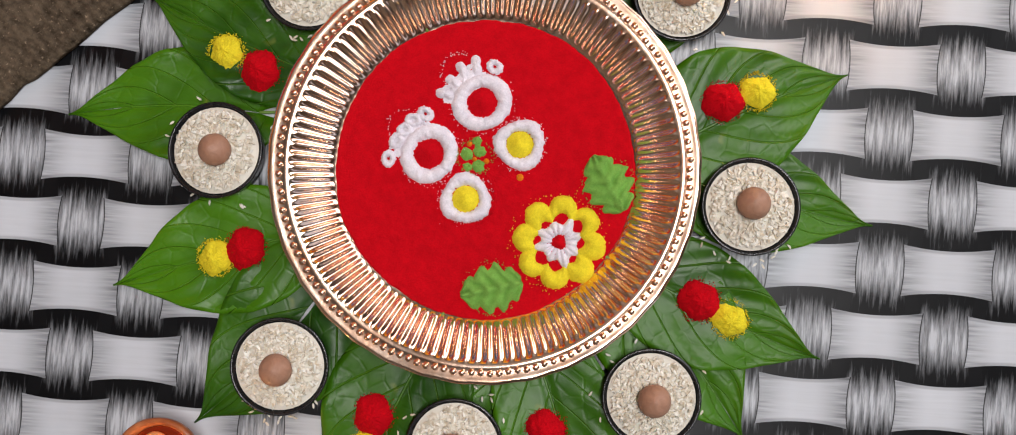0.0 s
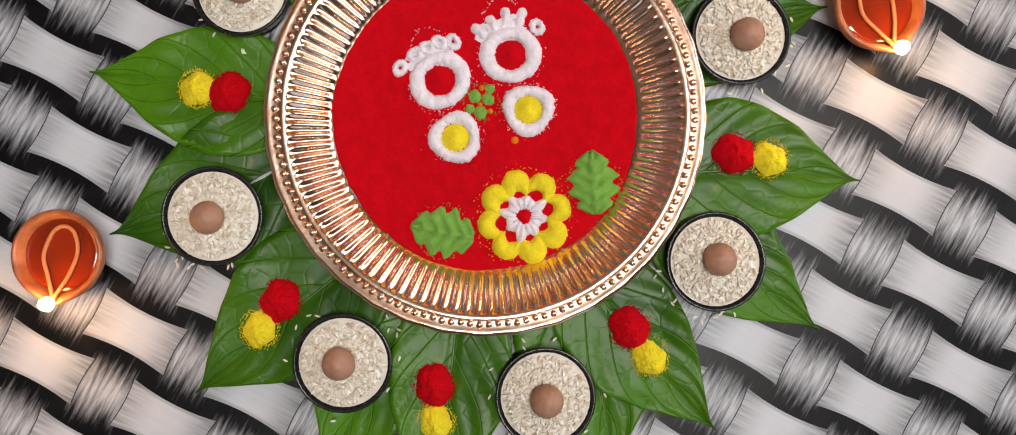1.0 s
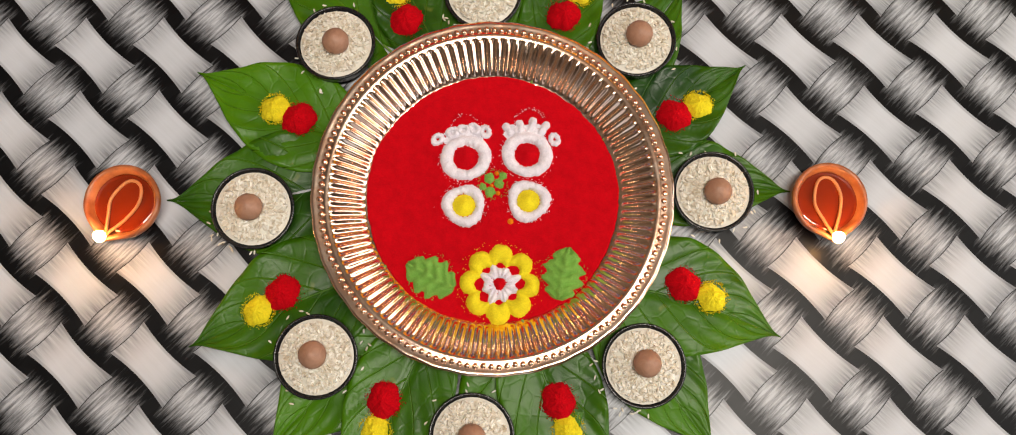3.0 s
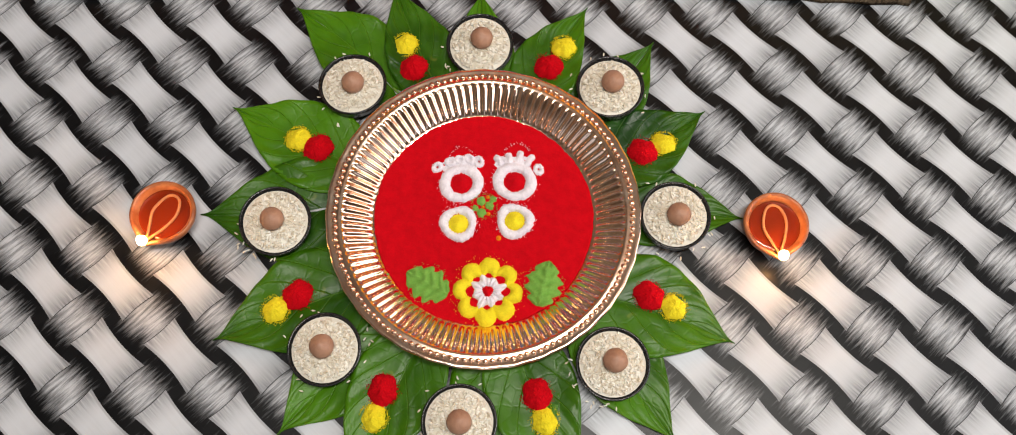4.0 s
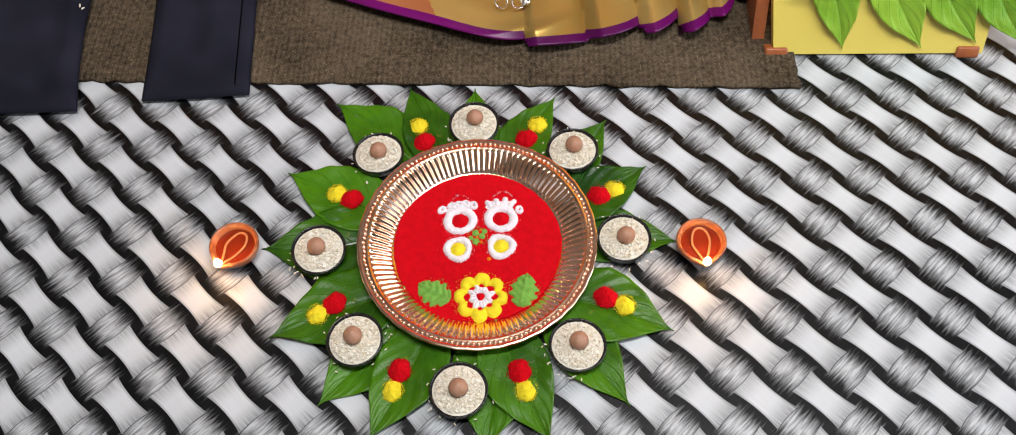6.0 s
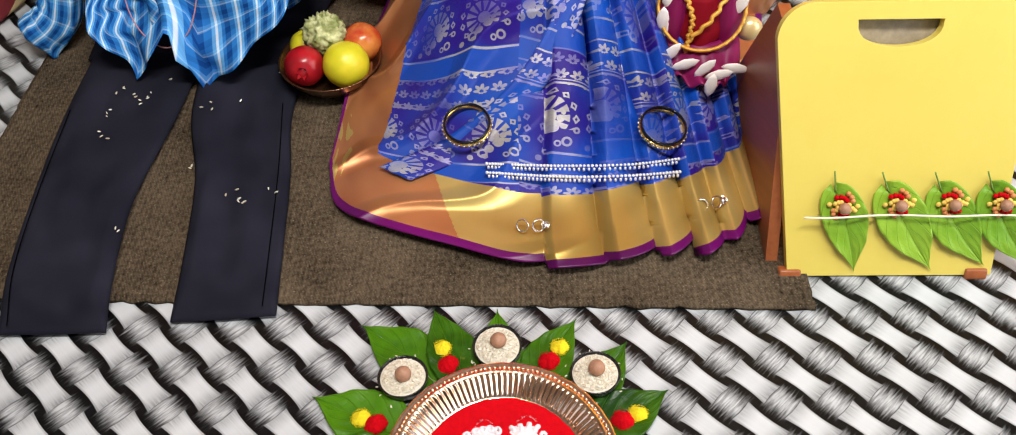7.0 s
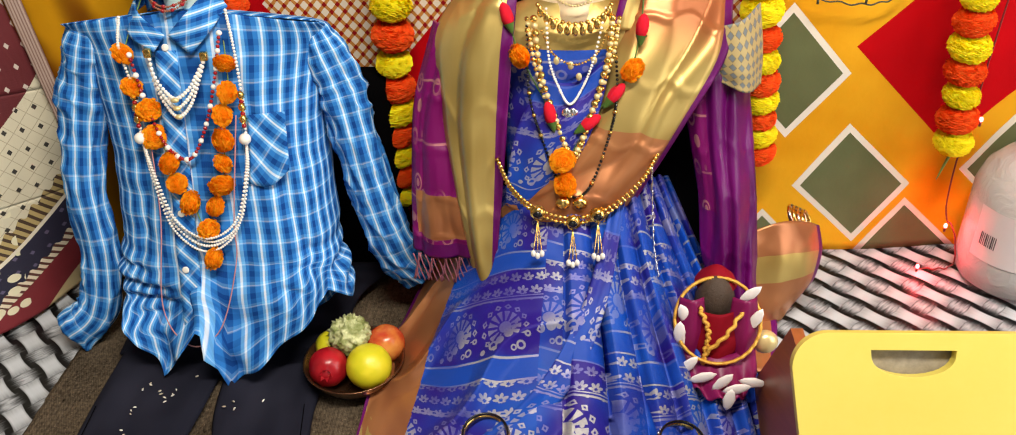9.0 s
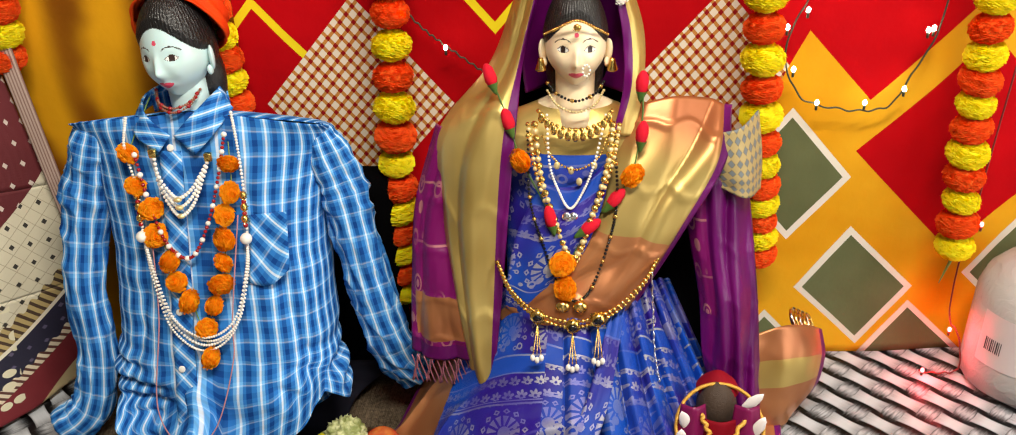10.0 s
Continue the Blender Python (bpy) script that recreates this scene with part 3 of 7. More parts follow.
def rice_cup():
    top = thing("rice_cup", "round black plastic cup heaped with white rice on a leaf", "cup", Matrix.Translation((0, 0, 0)), "rice cups round the plate")
    prof = [(0.0, 0.0), (0.0285, 0.0), (0.0300, 0.0012), (0.0316, 0.0100), (0.0318, 0.0112), (0.0309, 0.0118), (0.0298, 0.0112), (0.0290, 0.0060), (0.0, 0.0052)]
    part("cup_body", lathe(prof, 56), BLACK, top)
    bm = bmesh.new()
    rim = 0.0262
    for i in range(900):
        a, d = rnd(0, 6.283), rim * math.sqrt(rnd(0, 1))
        z = 0.0105 + 0.0036 * (1 - (d / rim) ** 2) + rnd(-0.0008, 0.0010)
        rice_grain(bm, (d * math.cos(a), d * math.sin(a), z), rnd(0, 6.283), rnd(-0.5, 0.5), rnd(0.0019, 0.0025))
    bmesh.ops.create_cone(bm, segments=40, radius1=0.0285, radius2=0.012, depth=0.004, cap_ends=True, matrix=Matrix.Translation((0, 0, 0.0105)))
    tagged(part("rice", bm, RICE, top, "heaped raw white rice grains", False), kind="stuff")
    return top


def areca_nut():
    prof = [(0.0, -0.0085), (0.005, -0.0080), (0.0090, -0.0050), (0.0106, 0.0), (0.0098, 0.0042), (0.0070, 0.0078), (0.0035, 0.0096), (0.0012, 0.0106), (0.0, 0.0108)]
    ob = part("areca_nut", lathe(prof, 28), NUT)
    return tagged(ob, "round brown areca nut on the rice of a cup", "nut", "areca nuts in the cups")


def cups():
    spots = [(-0.009, 0.179), (0.114, 0.138), (0.171, 0.014), (0.114, -0.120), (-0.014, -0.172), (-0.131, -0.114), (-0.185, -0.001), (-0.126, 0.133)]
    first, nut = rice_cup(), areca_nut()
    spill = bmesh.new()
    for n, (x, y) in enumerate(spots):
        m = pose(x, y, 0.0080, rnd(-3, 3), rnd(-3, 3), n * 47)
        k = pose(x + rnd(-0.002, 0.002), y + rnd(-0.002, 0.002), 0.0272, rnd(-14, 14), rnd(-14, 14), n * 70)
        if n == 0:
            first.matrix_basis, nut.matrix_basis = m, k
        else:
            copy_thing(first, m)
            copy_thing(nut, k)
        for _ in range(12):
            a, d = rnd(0, 6.283) if n % 3 else rnd(3.0, 5.0), rnd(0.033, 0.040)
            rice_grain(spill, (x + d * math.cos(a), y + d * math.sin(a), 0.0100), rnd(0, 6.283), 0, 0.0021)
    tagged(part("spilt_rice", spill, RICE, None, "", False), "spilt white rice grains on the leaves beside the cups", "rice", kind="stuff")


cups()


# ---- oil lamps ----
def oil_lamp(x, y, fx, fy):
    """A pinched clay lamp with oil, a looped cotton wick and a flame at its spout."""
    spout = math.atan2(fy - y, fx - x)
    top = thing("oil_lamp", "lit terracotta oil lamp with cotton wick on the floor sheet", "oil lamp", pose(x, y, 0.0, 0, 0, math.degrees(spout)), "oil lamps beside the plate")
    prof = [(0.0, 0.0), (0.0130, 0.0), (0.0165, 0.002), (0.0235, 0.0100), (0.0280, 0.0190), (0.0290, 0.0245), (0.0284, 0.0264), (0.0266, 0.0268), (0.0248, 0.0252), (0.0230, 0.0190), (0.0190, 0.0110), (0.0, 0.0060)]
    bm = lathe(prof, 64)
    for v in bm.verts:
        a, r = math.atan2(v.co.y, v.co.x), math.hypot(v.co.x, v.co.y)
        pull = math.exp(-(a / 0.30) ** 2) * max(0.0, (v.co.z - 0.008) / 0.018)
        v.co.x += 0.0042 * pull
        v.co.z -= 0.0030 * pull
        v.co.y *= 1 - 0.25 * pull
        v.co.z += 0.0005 * noise.noise((v.co.x * 150, v.co.y * 150, x * 9))
    part("clay_bowl", bm, CLAY, top)
    bm = lathe([(0.0, 0.0186), (0.020, 0.0186), (0.0228, 0.0189), (0.0231, 0.0184)], 48)
    part("oil", bm, OIL, top, "orange lamp oil")
    loop = [(0.0300, 0.0005, 0.0235), (0.0240, 0.0015, 0.0215), (0.012, 0.0070, 0.0205), (-0.003, 0.0105, 0.0203), (-0.0150, 0.0070, 0.0203), (-0.0185, 0.0, 0.0204),
            (-0.014, -0.0065, 0.0203), (0.001, -0.0105, 0.0203), (0.014, -0.0060, 0.0206), (0.0250, -0.0015, 0.0218), (0.0310, -0.0005, 0.0240)]
    wick = part("wick", tube_mesh("wick", lambda t: spline(loop, t), 0.0013, 8, 70), WICK, top)
    prof = [(0.0, 0.0), (0.0024, 0.0016), (0.0034, 0.0044), (0.0028, 0.0080), (0.0012, 0.0120), (0.0, 0.0150)]
    fl = part("flame", lathe(prof, 20), FLAME, wick, "small yellow flame")
    fl.location = (0.0305, 0.0, 0.0240)
    fl.scale = (1.35, 1.35, 1.2)
    fl.visible_shadow = False
    lamp = bpy.data.lights.new("lamp_flame_light", "POINT")
    lamp.energy, lamp.color, lamp.shadow_soft_size = 0.12, (1.0, 0.43, 0.14), 0.004
    ob = new("lamp_flame_light", lamp)
    ob.location = (x + 0.033 * math.cos(spout), y + 0.033 * math.sin(spout), 0.034)


oil_lamp(-0.283, 0.002, -0.2945, -0.024)
oil_lamp(0.259, 0.007, 0.262, -0.024)
# ---- cloth materials ----
def weave_bump(M, scale, strength=0.25):
    x, y, _ = M.xyz(M.coord("UV"))
    k = 2 * math.pi * scale
    M.bump((x * k).sin() * 0.5 + (y * k).sin() * 0.5 + M.noise(14.0, M.coord("UV"), 3.0) * 2.0, strength, 0.0006)


def stripes(M, x, period, stops):
    """Colours that repeat along x: stops of (place in the period, colour)."""
    r = M.t.nodes.new("ShaderNodeValToRGB")
    r.color_ramp.interpolation = "LINEAR"
    M.t.links.new((x / period).op("FRACT").sock, r.inputs[0])
    while len(r.color_ramp.elements) < len(stops):
        r.color_ramp.elements.new(0.5)
    for e, (p, c) in zip(r.color_ramp.elements, stops):
        e.position, e.color = p, (*c, 1.0)
    return r.outputs[0]


def plaid_material(name, turned=False):
    M = Mat(name, rough=0.85, Specular_IOR_Level=0.12)
    x, y, _ = M.xyz(M.coord("UV"))
    if turned:
        x, y = (x + y) * 0.7071, (y - x) * 0.7071
    slack = M.noise(7.0, M.coord("UV"), 2.0) - 0.5
    x, y = x + slack * 0.006, y + slack * 0.009
    deep, mid, sky_c, pale = (0.004, 0.050, 0.23), (0.022, 0.175, 0.52), (0.16, 0.46, 0.84), (0.84, 0.92, 0.98)
    warp = stripes(M, x, 0.0275, [(0.0, mid), (0.10, mid), (0.13, sky_c), (0.24, sky_c), (0.26, pale), (0.33, pale), (0.36, sky_c), (0.48, sky_c), (0.50, mid), (0.62, mid), (0.64, deep), (0.86, deep), (0.88, mid), (1.0, mid)])
    weft = stripes(M, y, 0.037, [(0.0, mid), (0.12, mid), (0.14, sky_c), (0.20, pale), (0.22, sky_c), (0.34, sky_c), (0.36, mid), (0.58, mid), (0.60, deep), (0.84, deep), (0.86, mid), (1.0, mid)])
    M.set("Base Color", M.mix(0.30, warp, weft))
    weave_bump(M, 900.0, 0.2)
    return M


def silk(name, low, high, rough=0.38, metal=0.0, streak=260.0, **extra):
    M = Mat(name, rough=rough, metal=metal, **{"Specular_IOR_Level": 0.3 if rough < 0.6 else 0.08, **extra})
    x, y, _ = M.xyz(M.coord("UV"))
    thread = M.noise(1.0, M.vec(x * streak, y * 12.0), 2.0)
    big = M.noise(6.0, M.coord("UV"), 2.0)
    M.set("Base Color", M.mix(thread * 0.07 + big.ramp(0.25, 0.75) * 0.93, low, high))
    M.set("Roughness", big * 0.15 + rough - 0.08)
    M.bump(M.noise(20.0, M.coord("UV"), 3.0) + M.noise(900.0, M.coord("UV"), 1.0) * 0.15, 0.22, 0.0010)
    return M


def brocade_material():
    """Blue silk with silver lotus sprigs in rows and larger round bird-like motifs between bands."""
    M = Mat("blue_silk_with_silver_brocade", rough=0.36, Specular_IOR_Level=0.22)
    x, y, _ = M.xyz(M.coord("UV"))

    def flower(px, py, cell, petals, size):
        row = (py / cell).floor()
        fx = (px / cell + row * 0.5).wrap(-0.5, 0.5)
        fy = (py / cell).wrap(0.0, 1.0) - 0.35
        r = (fx * fx + fy * fy) ** 0.5
        ang = fy.op("ARCTAN2", fx)
        edge = ((ang * (petals / 2.0)).sin().abs() * 0.55 + 0.45) * size * (fy.ramp(-0.28, 0.05) * 0.8 + 0.2)
        return r.lt(edge) * r.gt(edge * 0.30)

    bent, sway = M.noise(4.0, M.coord("UV"), 2.0) - 0.5, M.noise(3.0, M.vec(y + 3.0, x), 2.0) - 0.5
    # the cloth is wrapped at a slant over one side
    bx, by = x + y * 0.16 + bent * 0.03, x * 0.10 - y + sway * 0.04
    small = flower(bx, by, 0.0235, 7.0, 0.50)
    # broad band: fanned birds with a ring of drops round the tail, a body and a curl
    cell = 0.088
    row = (by / cell).floor()
    fx = (bx / cell + row * 0.5).wrap(-0.5, 0.5)
    fy = (by / cell).wrap(0.0, 1.0) - 0.50
    rad = (fx * fx + fy * fy) ** 0.5
    ang = fy.op("ARCTAN2", fx)
    up = fy.gt(-0.16).max(fx.lt(-0.1))
    ray = (ang * (13 / 6.2832)).wrap(-0.5, 0.5).abs()
    drops = ((rad - 0.40).abs() / 0.055 + ray / 0.36).lt(1.0) * ((rad - 0.40).abs() / 0.020 + ray / 0.15).gt(1.0)
    fan = rad.lt(0.315) * rad.gt(0.13) * ray.lt(rad * 0.95 + 0.06)
    large = (drops.max(fan)) * up
    for ox, oy, r0, r1 in ((0.02, 0.0, 0.0, 0.115), (0.10, -0.14, 0.0, 0.085), (0.19, -0.02, 0.0, 0.052), (0.22, 0.07, 0.0, 0.034), (-0.06, -0.24, 0.0, 0.075), (-0.18, -0.32, 0.045, 0.085), (0.30, -0.34, 0.04, 0.075), (0.18, -0.38, 0.025, 0.05), (-0.38, -0.40, 0.0, 0.05), (0.42, -0.16, 0.02, 0.05)):
        dx, dy = fx - ox, fy - oy
        r = (dx * dx + dy * dy) ** 0.5
        large = large.max(r.lt(r1) * r.gt(r0) if r0 else r.lt(r1))
    band = (by / 0.176).op("FRACT")
    pick, plain = band.gt(0.50), band.gt(0.80)
    motif = small * pick * plain.inv() + large * pick.inv()
    edge = (band - 0.515).abs().lt(0.009).max((band - 0.985).abs().lt(0.009)).max((band - 0.545).abs().lt(0.005)).max((band - 0.805).abs().lt(0.007))
    figure = motif.max(edge)
    n = M.noise(1.0, M.vec(x * 300.0, y * 300.0), 2.0)
    drift = M.noise(5.0, M.coord("UV"), 2.0)
    base = M.mix(drift.ramp(0.38, 0.62).max(plain * 0.8), (0.022, 0.008, 0.21), (0.004, 0.070, 0.43))
    figure = figure * (n * 0.5 + 0.6).min(1.0) * M.noise(6.0, M.coord("UV"), 2.0).ramp(0.34, 0.60).max(0.22)
    M.set("Base Color", M.mix(figure, base, M.mix(M.noise(8.0, M.coord("UV"), 2.0).ramp(0.4, 0.6), (0.21, 0.20, 0.46), (0.48, 0.46, 0.42))))
    M.set("Metallic", figure * 0.30)
    M.set("Roughness", figure * -0.08 + 0.38)
    weave_bump(M, 800.0, 0.25)
    return M


def magenta_brocade_material():
    M = Mat("magenta_silk_with_gold_brocade", rough=0.38, Specular_IOR_Level=0.25)
    x, y, _ = M.xyz(M.coord("UV"))
    cells = Ex(M.t, M.voronoi(30.0, M.vec(x * 1.25, y * 0.8)).outputs[0])
    fig = (cells.lt(0.16)).max(cells.gt(0.27) * cells.lt(0.37)).max((y / 0.09).wrap(-0.5, 0.5).abs().lt(0.02))
    fig = fig * M.noise(12.0, M.coord("UV"), 2.0).ramp(0.35, 0.6)
    M.set("Base Color", M.mix(fig * 0.75, (0.17, 0.003, 0.10), (0.56, 0.24, 0.22)))
    M.set("Metallic", fig * 0.3)
    weave_bump(M, 800.0, 0.25)
    return M


PLAID, PLAID_BIAS = plaid_material("blue_checked_cotton"), plaid_material("blue_checked_cotton_cut_on_the_bias", True)
NAVY = silk("dark_navy_trouser_cloth", (0.0078, 0.0083, 0.0150), (0.0215, 0.0218, 0.035), 0.85)
BROCADE, MAGENTA = brocade_material(), magenta_brocade_material()
GOLD_SILK = silk("gold_zari_silk", (0.36, 0.235, 0.060), (0.66, 0.49, 0.17), 0.40, 0.60, 900.0)
SHOT_SILK = silk("gold_silk_shot_with_copper", (0.28, 0.18, 0.05), (0.44, 0.33, 0.12), 0.36, 0.50, 900.0)
_, along, _ = SHOT_SILK.xyz(SHOT_SILK.coord("UV"))
worn = (along + SHOT_SILK.noise(7.0, SHOT_SILK.coord("UV"), 2.0) * 0.10).ramp(0.07, 0.17)
SHOT_SILK.set("Base Color", SHOT_SILK.mix(worn, (0.40, 0.13, 0.05), SHOT_SILK.mix(SHOT_SILK.noise(6.0, SHOT_SILK.coord("UV"), 2.0).ramp(0.3, 0.7), (0.30, 0.19, 0.05), (0.52, 0.38, 0.13))))
COPPER_SILK = silk("copper_zari_silk", (0.29, 0.095, 0.040), (0.58, 0.25, 0.10), 0.36, 0.50, 900.0)
PURPLE_SILK = silk("purple_silk", (0.060, 0.001, 0.054), (0.160, 0.002, 0.132), 0.36)
# black cloth, also the painted deep shade in the saree figure's gaps
BLACK_CLOTH_AND_SHADE = silk("black_cotton_cloth_and_gap_shade", (0.0007, 0.0007, 0.0009), (0.002, 0.0018, 0.002), 0.97, Specular_IOR_Level=0.02)
GOLD = Mat("polished_gold_metal", (0.85, 0.56, 0.16), 0.22, 1.0)
GOLD.bump(GOLD.noise(420.0), 0.3, 0.0008)
SILVER_SILK = silk("silver_blue_silk_edge", (0.16, 0.19, 0.36), (0.42, 0.44, 0.55), 0.4, 0.4)
WHITE_METAL = Mat("white_silver_metal", (0.86, 0.86, 0.88), 0.4, 0.35)
SILVER = Mat("silver_metal", (0.82, 0.82, 0.84), 0.22, 1.0)
PEARL = Mat("white_pearl_beads", (0.85, 0.80, 0.72), 0.2, Coat_Weight=0.4)
CREAM_BEAD = Mat("cream_and_gold_beads", (0.74, 0.58, 0.28), 0.3, 0.4)
RED_BEAD = Mat("dark_red_beads", (0.30, 0.008, 0.012), 0.2)
BLACK_BEAD = Mat("black_glass_beads", (0.006, 0.006, 0.007), 0.15)


def petal_material(name, low, high):
    M = Mat(name, rough=0.8, Specular_IOR_Level=0.1, Subsurface_Weight=0.35, Subsurface_Scale=0.01, Sheen_Weight=0.35)
    M.set("Sheen Tint", (*high, 1.0))
    M.set("Base Color", M.mix(M.island() * 0.6 + M.noise(120.0) * 0.4, low, high))
    return M


MARIGOLD = petal_material("orange_marigold_petals", (0.88, 0.17, 0.004), (1.0, 0.40, 0.015))
YARN_Y = petal_material("yellow_yarn_flower", (0.96, 0.66, 0.01), (1.0, 0.86, 0.04))
YARN_R = petal_material("red_orange_yarn_flower", (0.85, 0.05, 0.010), (1.0, 0.15, 0.02))


# ---- backdrop ----
def backdrop_material():
    """Printed sheet: ochre, green and red diamonds at one side, red with checks and yellow lines at the other."""
    M = Mat("printed_cotton_sheet", rough=0.85, Specular_IOR_Level=0.08)
    x, y, _ = M.xyz(M.coord("UV"))

    def rhomb(cx, cz, hx, hz, lean=0.0):
        dz = y - cz
        return (x - cx - dz * lean).abs() / hx + dz.abs() / hz
    fold = M.noise(3.0, M.coord("UV"), 3.0)
    ochre = M.mix(fold.ramp(0.3, 0.7), (0.60, 0.25, 0.008), (0.80, 0.40, 0.022))
    red = M.mix(fold.ramp(0.3, 0.7), (0.36, 0.001, 0.004), (0.50, 0.002, 0.006))
    green = M.mix(fold.ramp(0.3, 0.7), (0.095, 0.105, 0.045), (0.15, 0.16, 0.075))
    white = (0.70, 0.64, 0.55)
    # checks: crossing lines with darker knots
    k = 1.0 / 0.0175
    a, b = ((x + y * 0.86) * k * 0.76).wrap(-0.5, 0.5).abs(), ((x - y * 0.86) * k * 0.76).wrap(-0.5, 0.5).abs()
    la, lb = a.lt(0.17), b.lt(0.17)
    check = M.mix(la.max(lb), (0.72, 0.62, 0.50), (0.50, 0.20, 0.045))
    check = M.mix(a.lt(0.205) * b.lt(0.205), check, (0.26, 0.008, 0.008))
    col = ochre
    for d in (rhomb(0.457, 0.385, 0.107, 0.13, -0.07), rhomb(0.603, 0.152, 0.111, 0.132, -0.18), rhomb(0.915, 0.175, 0.11, 0.13, -0.18), rhomb(0.735, -0.01, 0.11, 0.13, -0.18), rhomb(0.455, -0.02, 0.10, 0.12, -0.1)):
        col = M.mix(d.lt(1.0), col, white)
        col = M.mix(d.lt(0.86), col, green)
    for d in (rhomb(0.575, 0.745, 0.205, 0.215), rhomb(0.765, 0.435, 0.20, 0.205)):
        col = M.mix(d.lt(1.0), col, red)
    inner = red
    for d in (rhomb(-0.300, 0.525, 0.165, 0.19), rhomb(0.315, 0.555, 0.150, 0.17), rhomb(0.03, 0.86, 0.10, 0.16)):
        inner = M.mix(d.lt(1.0), inner, check)
    for cx, cz in ((-0.06, 0.80), (-0.468, 0.567), (0.36, 0.87)):
        d = rhomb(cx, cz, 0.13, 0.15)
        inner = M.mix(d.gt(0.86) * d.lt(1.0) * y.gt(0.58) * rhomb(-0.300, 0.525, 0.165, 0.19).gt(1.0), inner, (0.80, 0.60, 0.02))
    inside = (x - 0.40 + (y - 0.65).abs() * 0.45).lt(0.06)
    col = M.mix(inside, col, inner)
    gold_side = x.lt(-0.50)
    # light and shade of upright folds, painted into the amber colour as stripes
    amber_fold_shade = M.mix((fold + (x * 46.0 + fold * 6.0).sin() * 0.25).ramp(0.3, 0.8), (0.24, 0.075, 0.005), (0.78, 0.36, 0.014))
    col = M.mix(gold_side, col, amber_fold_shade)
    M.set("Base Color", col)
    M.bump(M.noise(30.0, M.coord("UV"), 4.0) + M.noise(5.0, M.coord("UV"), 3.0) * 2.0, 0.35, 0.004)
    return M


def backdrop():
    M = backdrop_material()

    def f(u, v):
        x, z = -1.3 + 3.0 * u, -0.0 + 1.6 * v
        y = 1.10 + 0.055 * max(0.0, x - 0.5) + 0.004 * math.sin(x * 17) * (0.3 + v) + 0.012 * noise.noise((x * 4, z * 2, 1)) + 0.003 * noise.noise((x * 18, z * 9, 4))
        if v == 0:
            z = 0.001
        return (x, y, z)
    me = grid("backdrop_cloth", f, 150, 80)
    layer = me.uv_layers[0]
    for loop in me.loops:
        c = me.vertices[loop.vertex_index].co
        layer.data[loop.index].uv = (c.x, c.z)
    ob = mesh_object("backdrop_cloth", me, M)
    thicken(ob, 0.002, 1.0)
    tagged(ob, "ochre and red printed sheet with diamonds hung as a backdrop", "backdrop cloth")


backdrop()


# ---- trousers, shirt and the first figure ----
def flat_cloth(name, rows, thick, material, parent, wrinkle=0.004, seed=0.0, n=(36, 60), label="", lu=0.15, lv=0.6):
    def fold(u, v):
        edge = min(u, 1 - u, v, 1 - v)
        puff = thick * min(1.0, edge / 0.12) ** 0.5
        return (0, 0, puff + wrinkle * noise.noise((u * 4, v * 9, seed)) * min(1, edge * 10))
    ob = mesh_object(name, grid(name, patch(rows, fold), n[0], n[1], lu, lv), material, parent, label)
    return thicken(ob, 0.004, -1.0)


def trousers():
    top = thing("trousers", "dark navy trousers laid flat on the brown rug", "trousers")
    z = 0.0165
    flat_cloth("trouser_leg", [[(-0.672, 0.205, 0.008), (-0.60, 0.205, 0.008), (-0.527, 0.208, 0.008)], [(-0.690, 0.30, z), (-0.62, 0.30, z), (-0.540, 0.30, z)],
                               [(-0.705, 0.44, z), (-0.63, 0.44, z), (-0.550, 0.44, z)], [(-0.715, 0.62, z), (-0.63, 0.62, z), (-0.530, 0.62, z)], [(-0.71, 0.84, z), (-0.62, 0.84, z), (-0.515, 0.84, z)]], 0.010, NAVY, top, 0.006, 1.0)
    flat_cloth("trouser_leg", [[(-0.446, 0.224, 0.008), (-0.375, 0.228, 0.008), (-0.305, 0.234, 0.008)], [(-0.452, 0.34, z), (-0.38, 0.34, z), (-0.312, 0.34, z)],
                               [(-0.470, 0.48, z), (-0.39, 0.48, z), (-0.325, 0.48, z)], [(-0.510, 0.63, z), (-0.42, 0.63, z), (-0.345, 0.63, z)], [(-0.52, 0.84, z), (-0.43, 0.84, z), (-0.33, 0.84, z)]], 0.010, NAVY, top, 0.006, 5.0)
    flat_cloth("waist", [[(-0.72, 0.76, z), (-0.52, 0.76, z), (-0.32, 0.76, z)], [(-0.72, 0.90, 0.03), (-0.52, 0.90, 0.03), (-0.32, 0.90, 0.03)], [(-0.74, 1.0, 0.04), (-0.52, 1.0, 0.04), (-0.25, 1.0, 0.04)]], 0.012, NAVY, top, 0.006, 9.0, (40, 30))
    for pts in ([(-0.655, 0.21, 0.022), (-0.675, 0.30, 0.030), (-0.69, 0.44, 0.030), (-0.70, 0.62, 0.030)], [(-0.322, 0.24, 0.022), (-0.328, 0.34, 0.030), (-0.341, 0.48, 0.030), (-0.36, 0.63, 0.030)]):
        part("seam", tube_mesh("seam", lambda t: spline(pts, t), 0.0008, 5, 40), BLACK_CLOTH_AND_SHADE, top)


trousers()


def shirt_front(z):
    return 0.695 + 0.385 * z


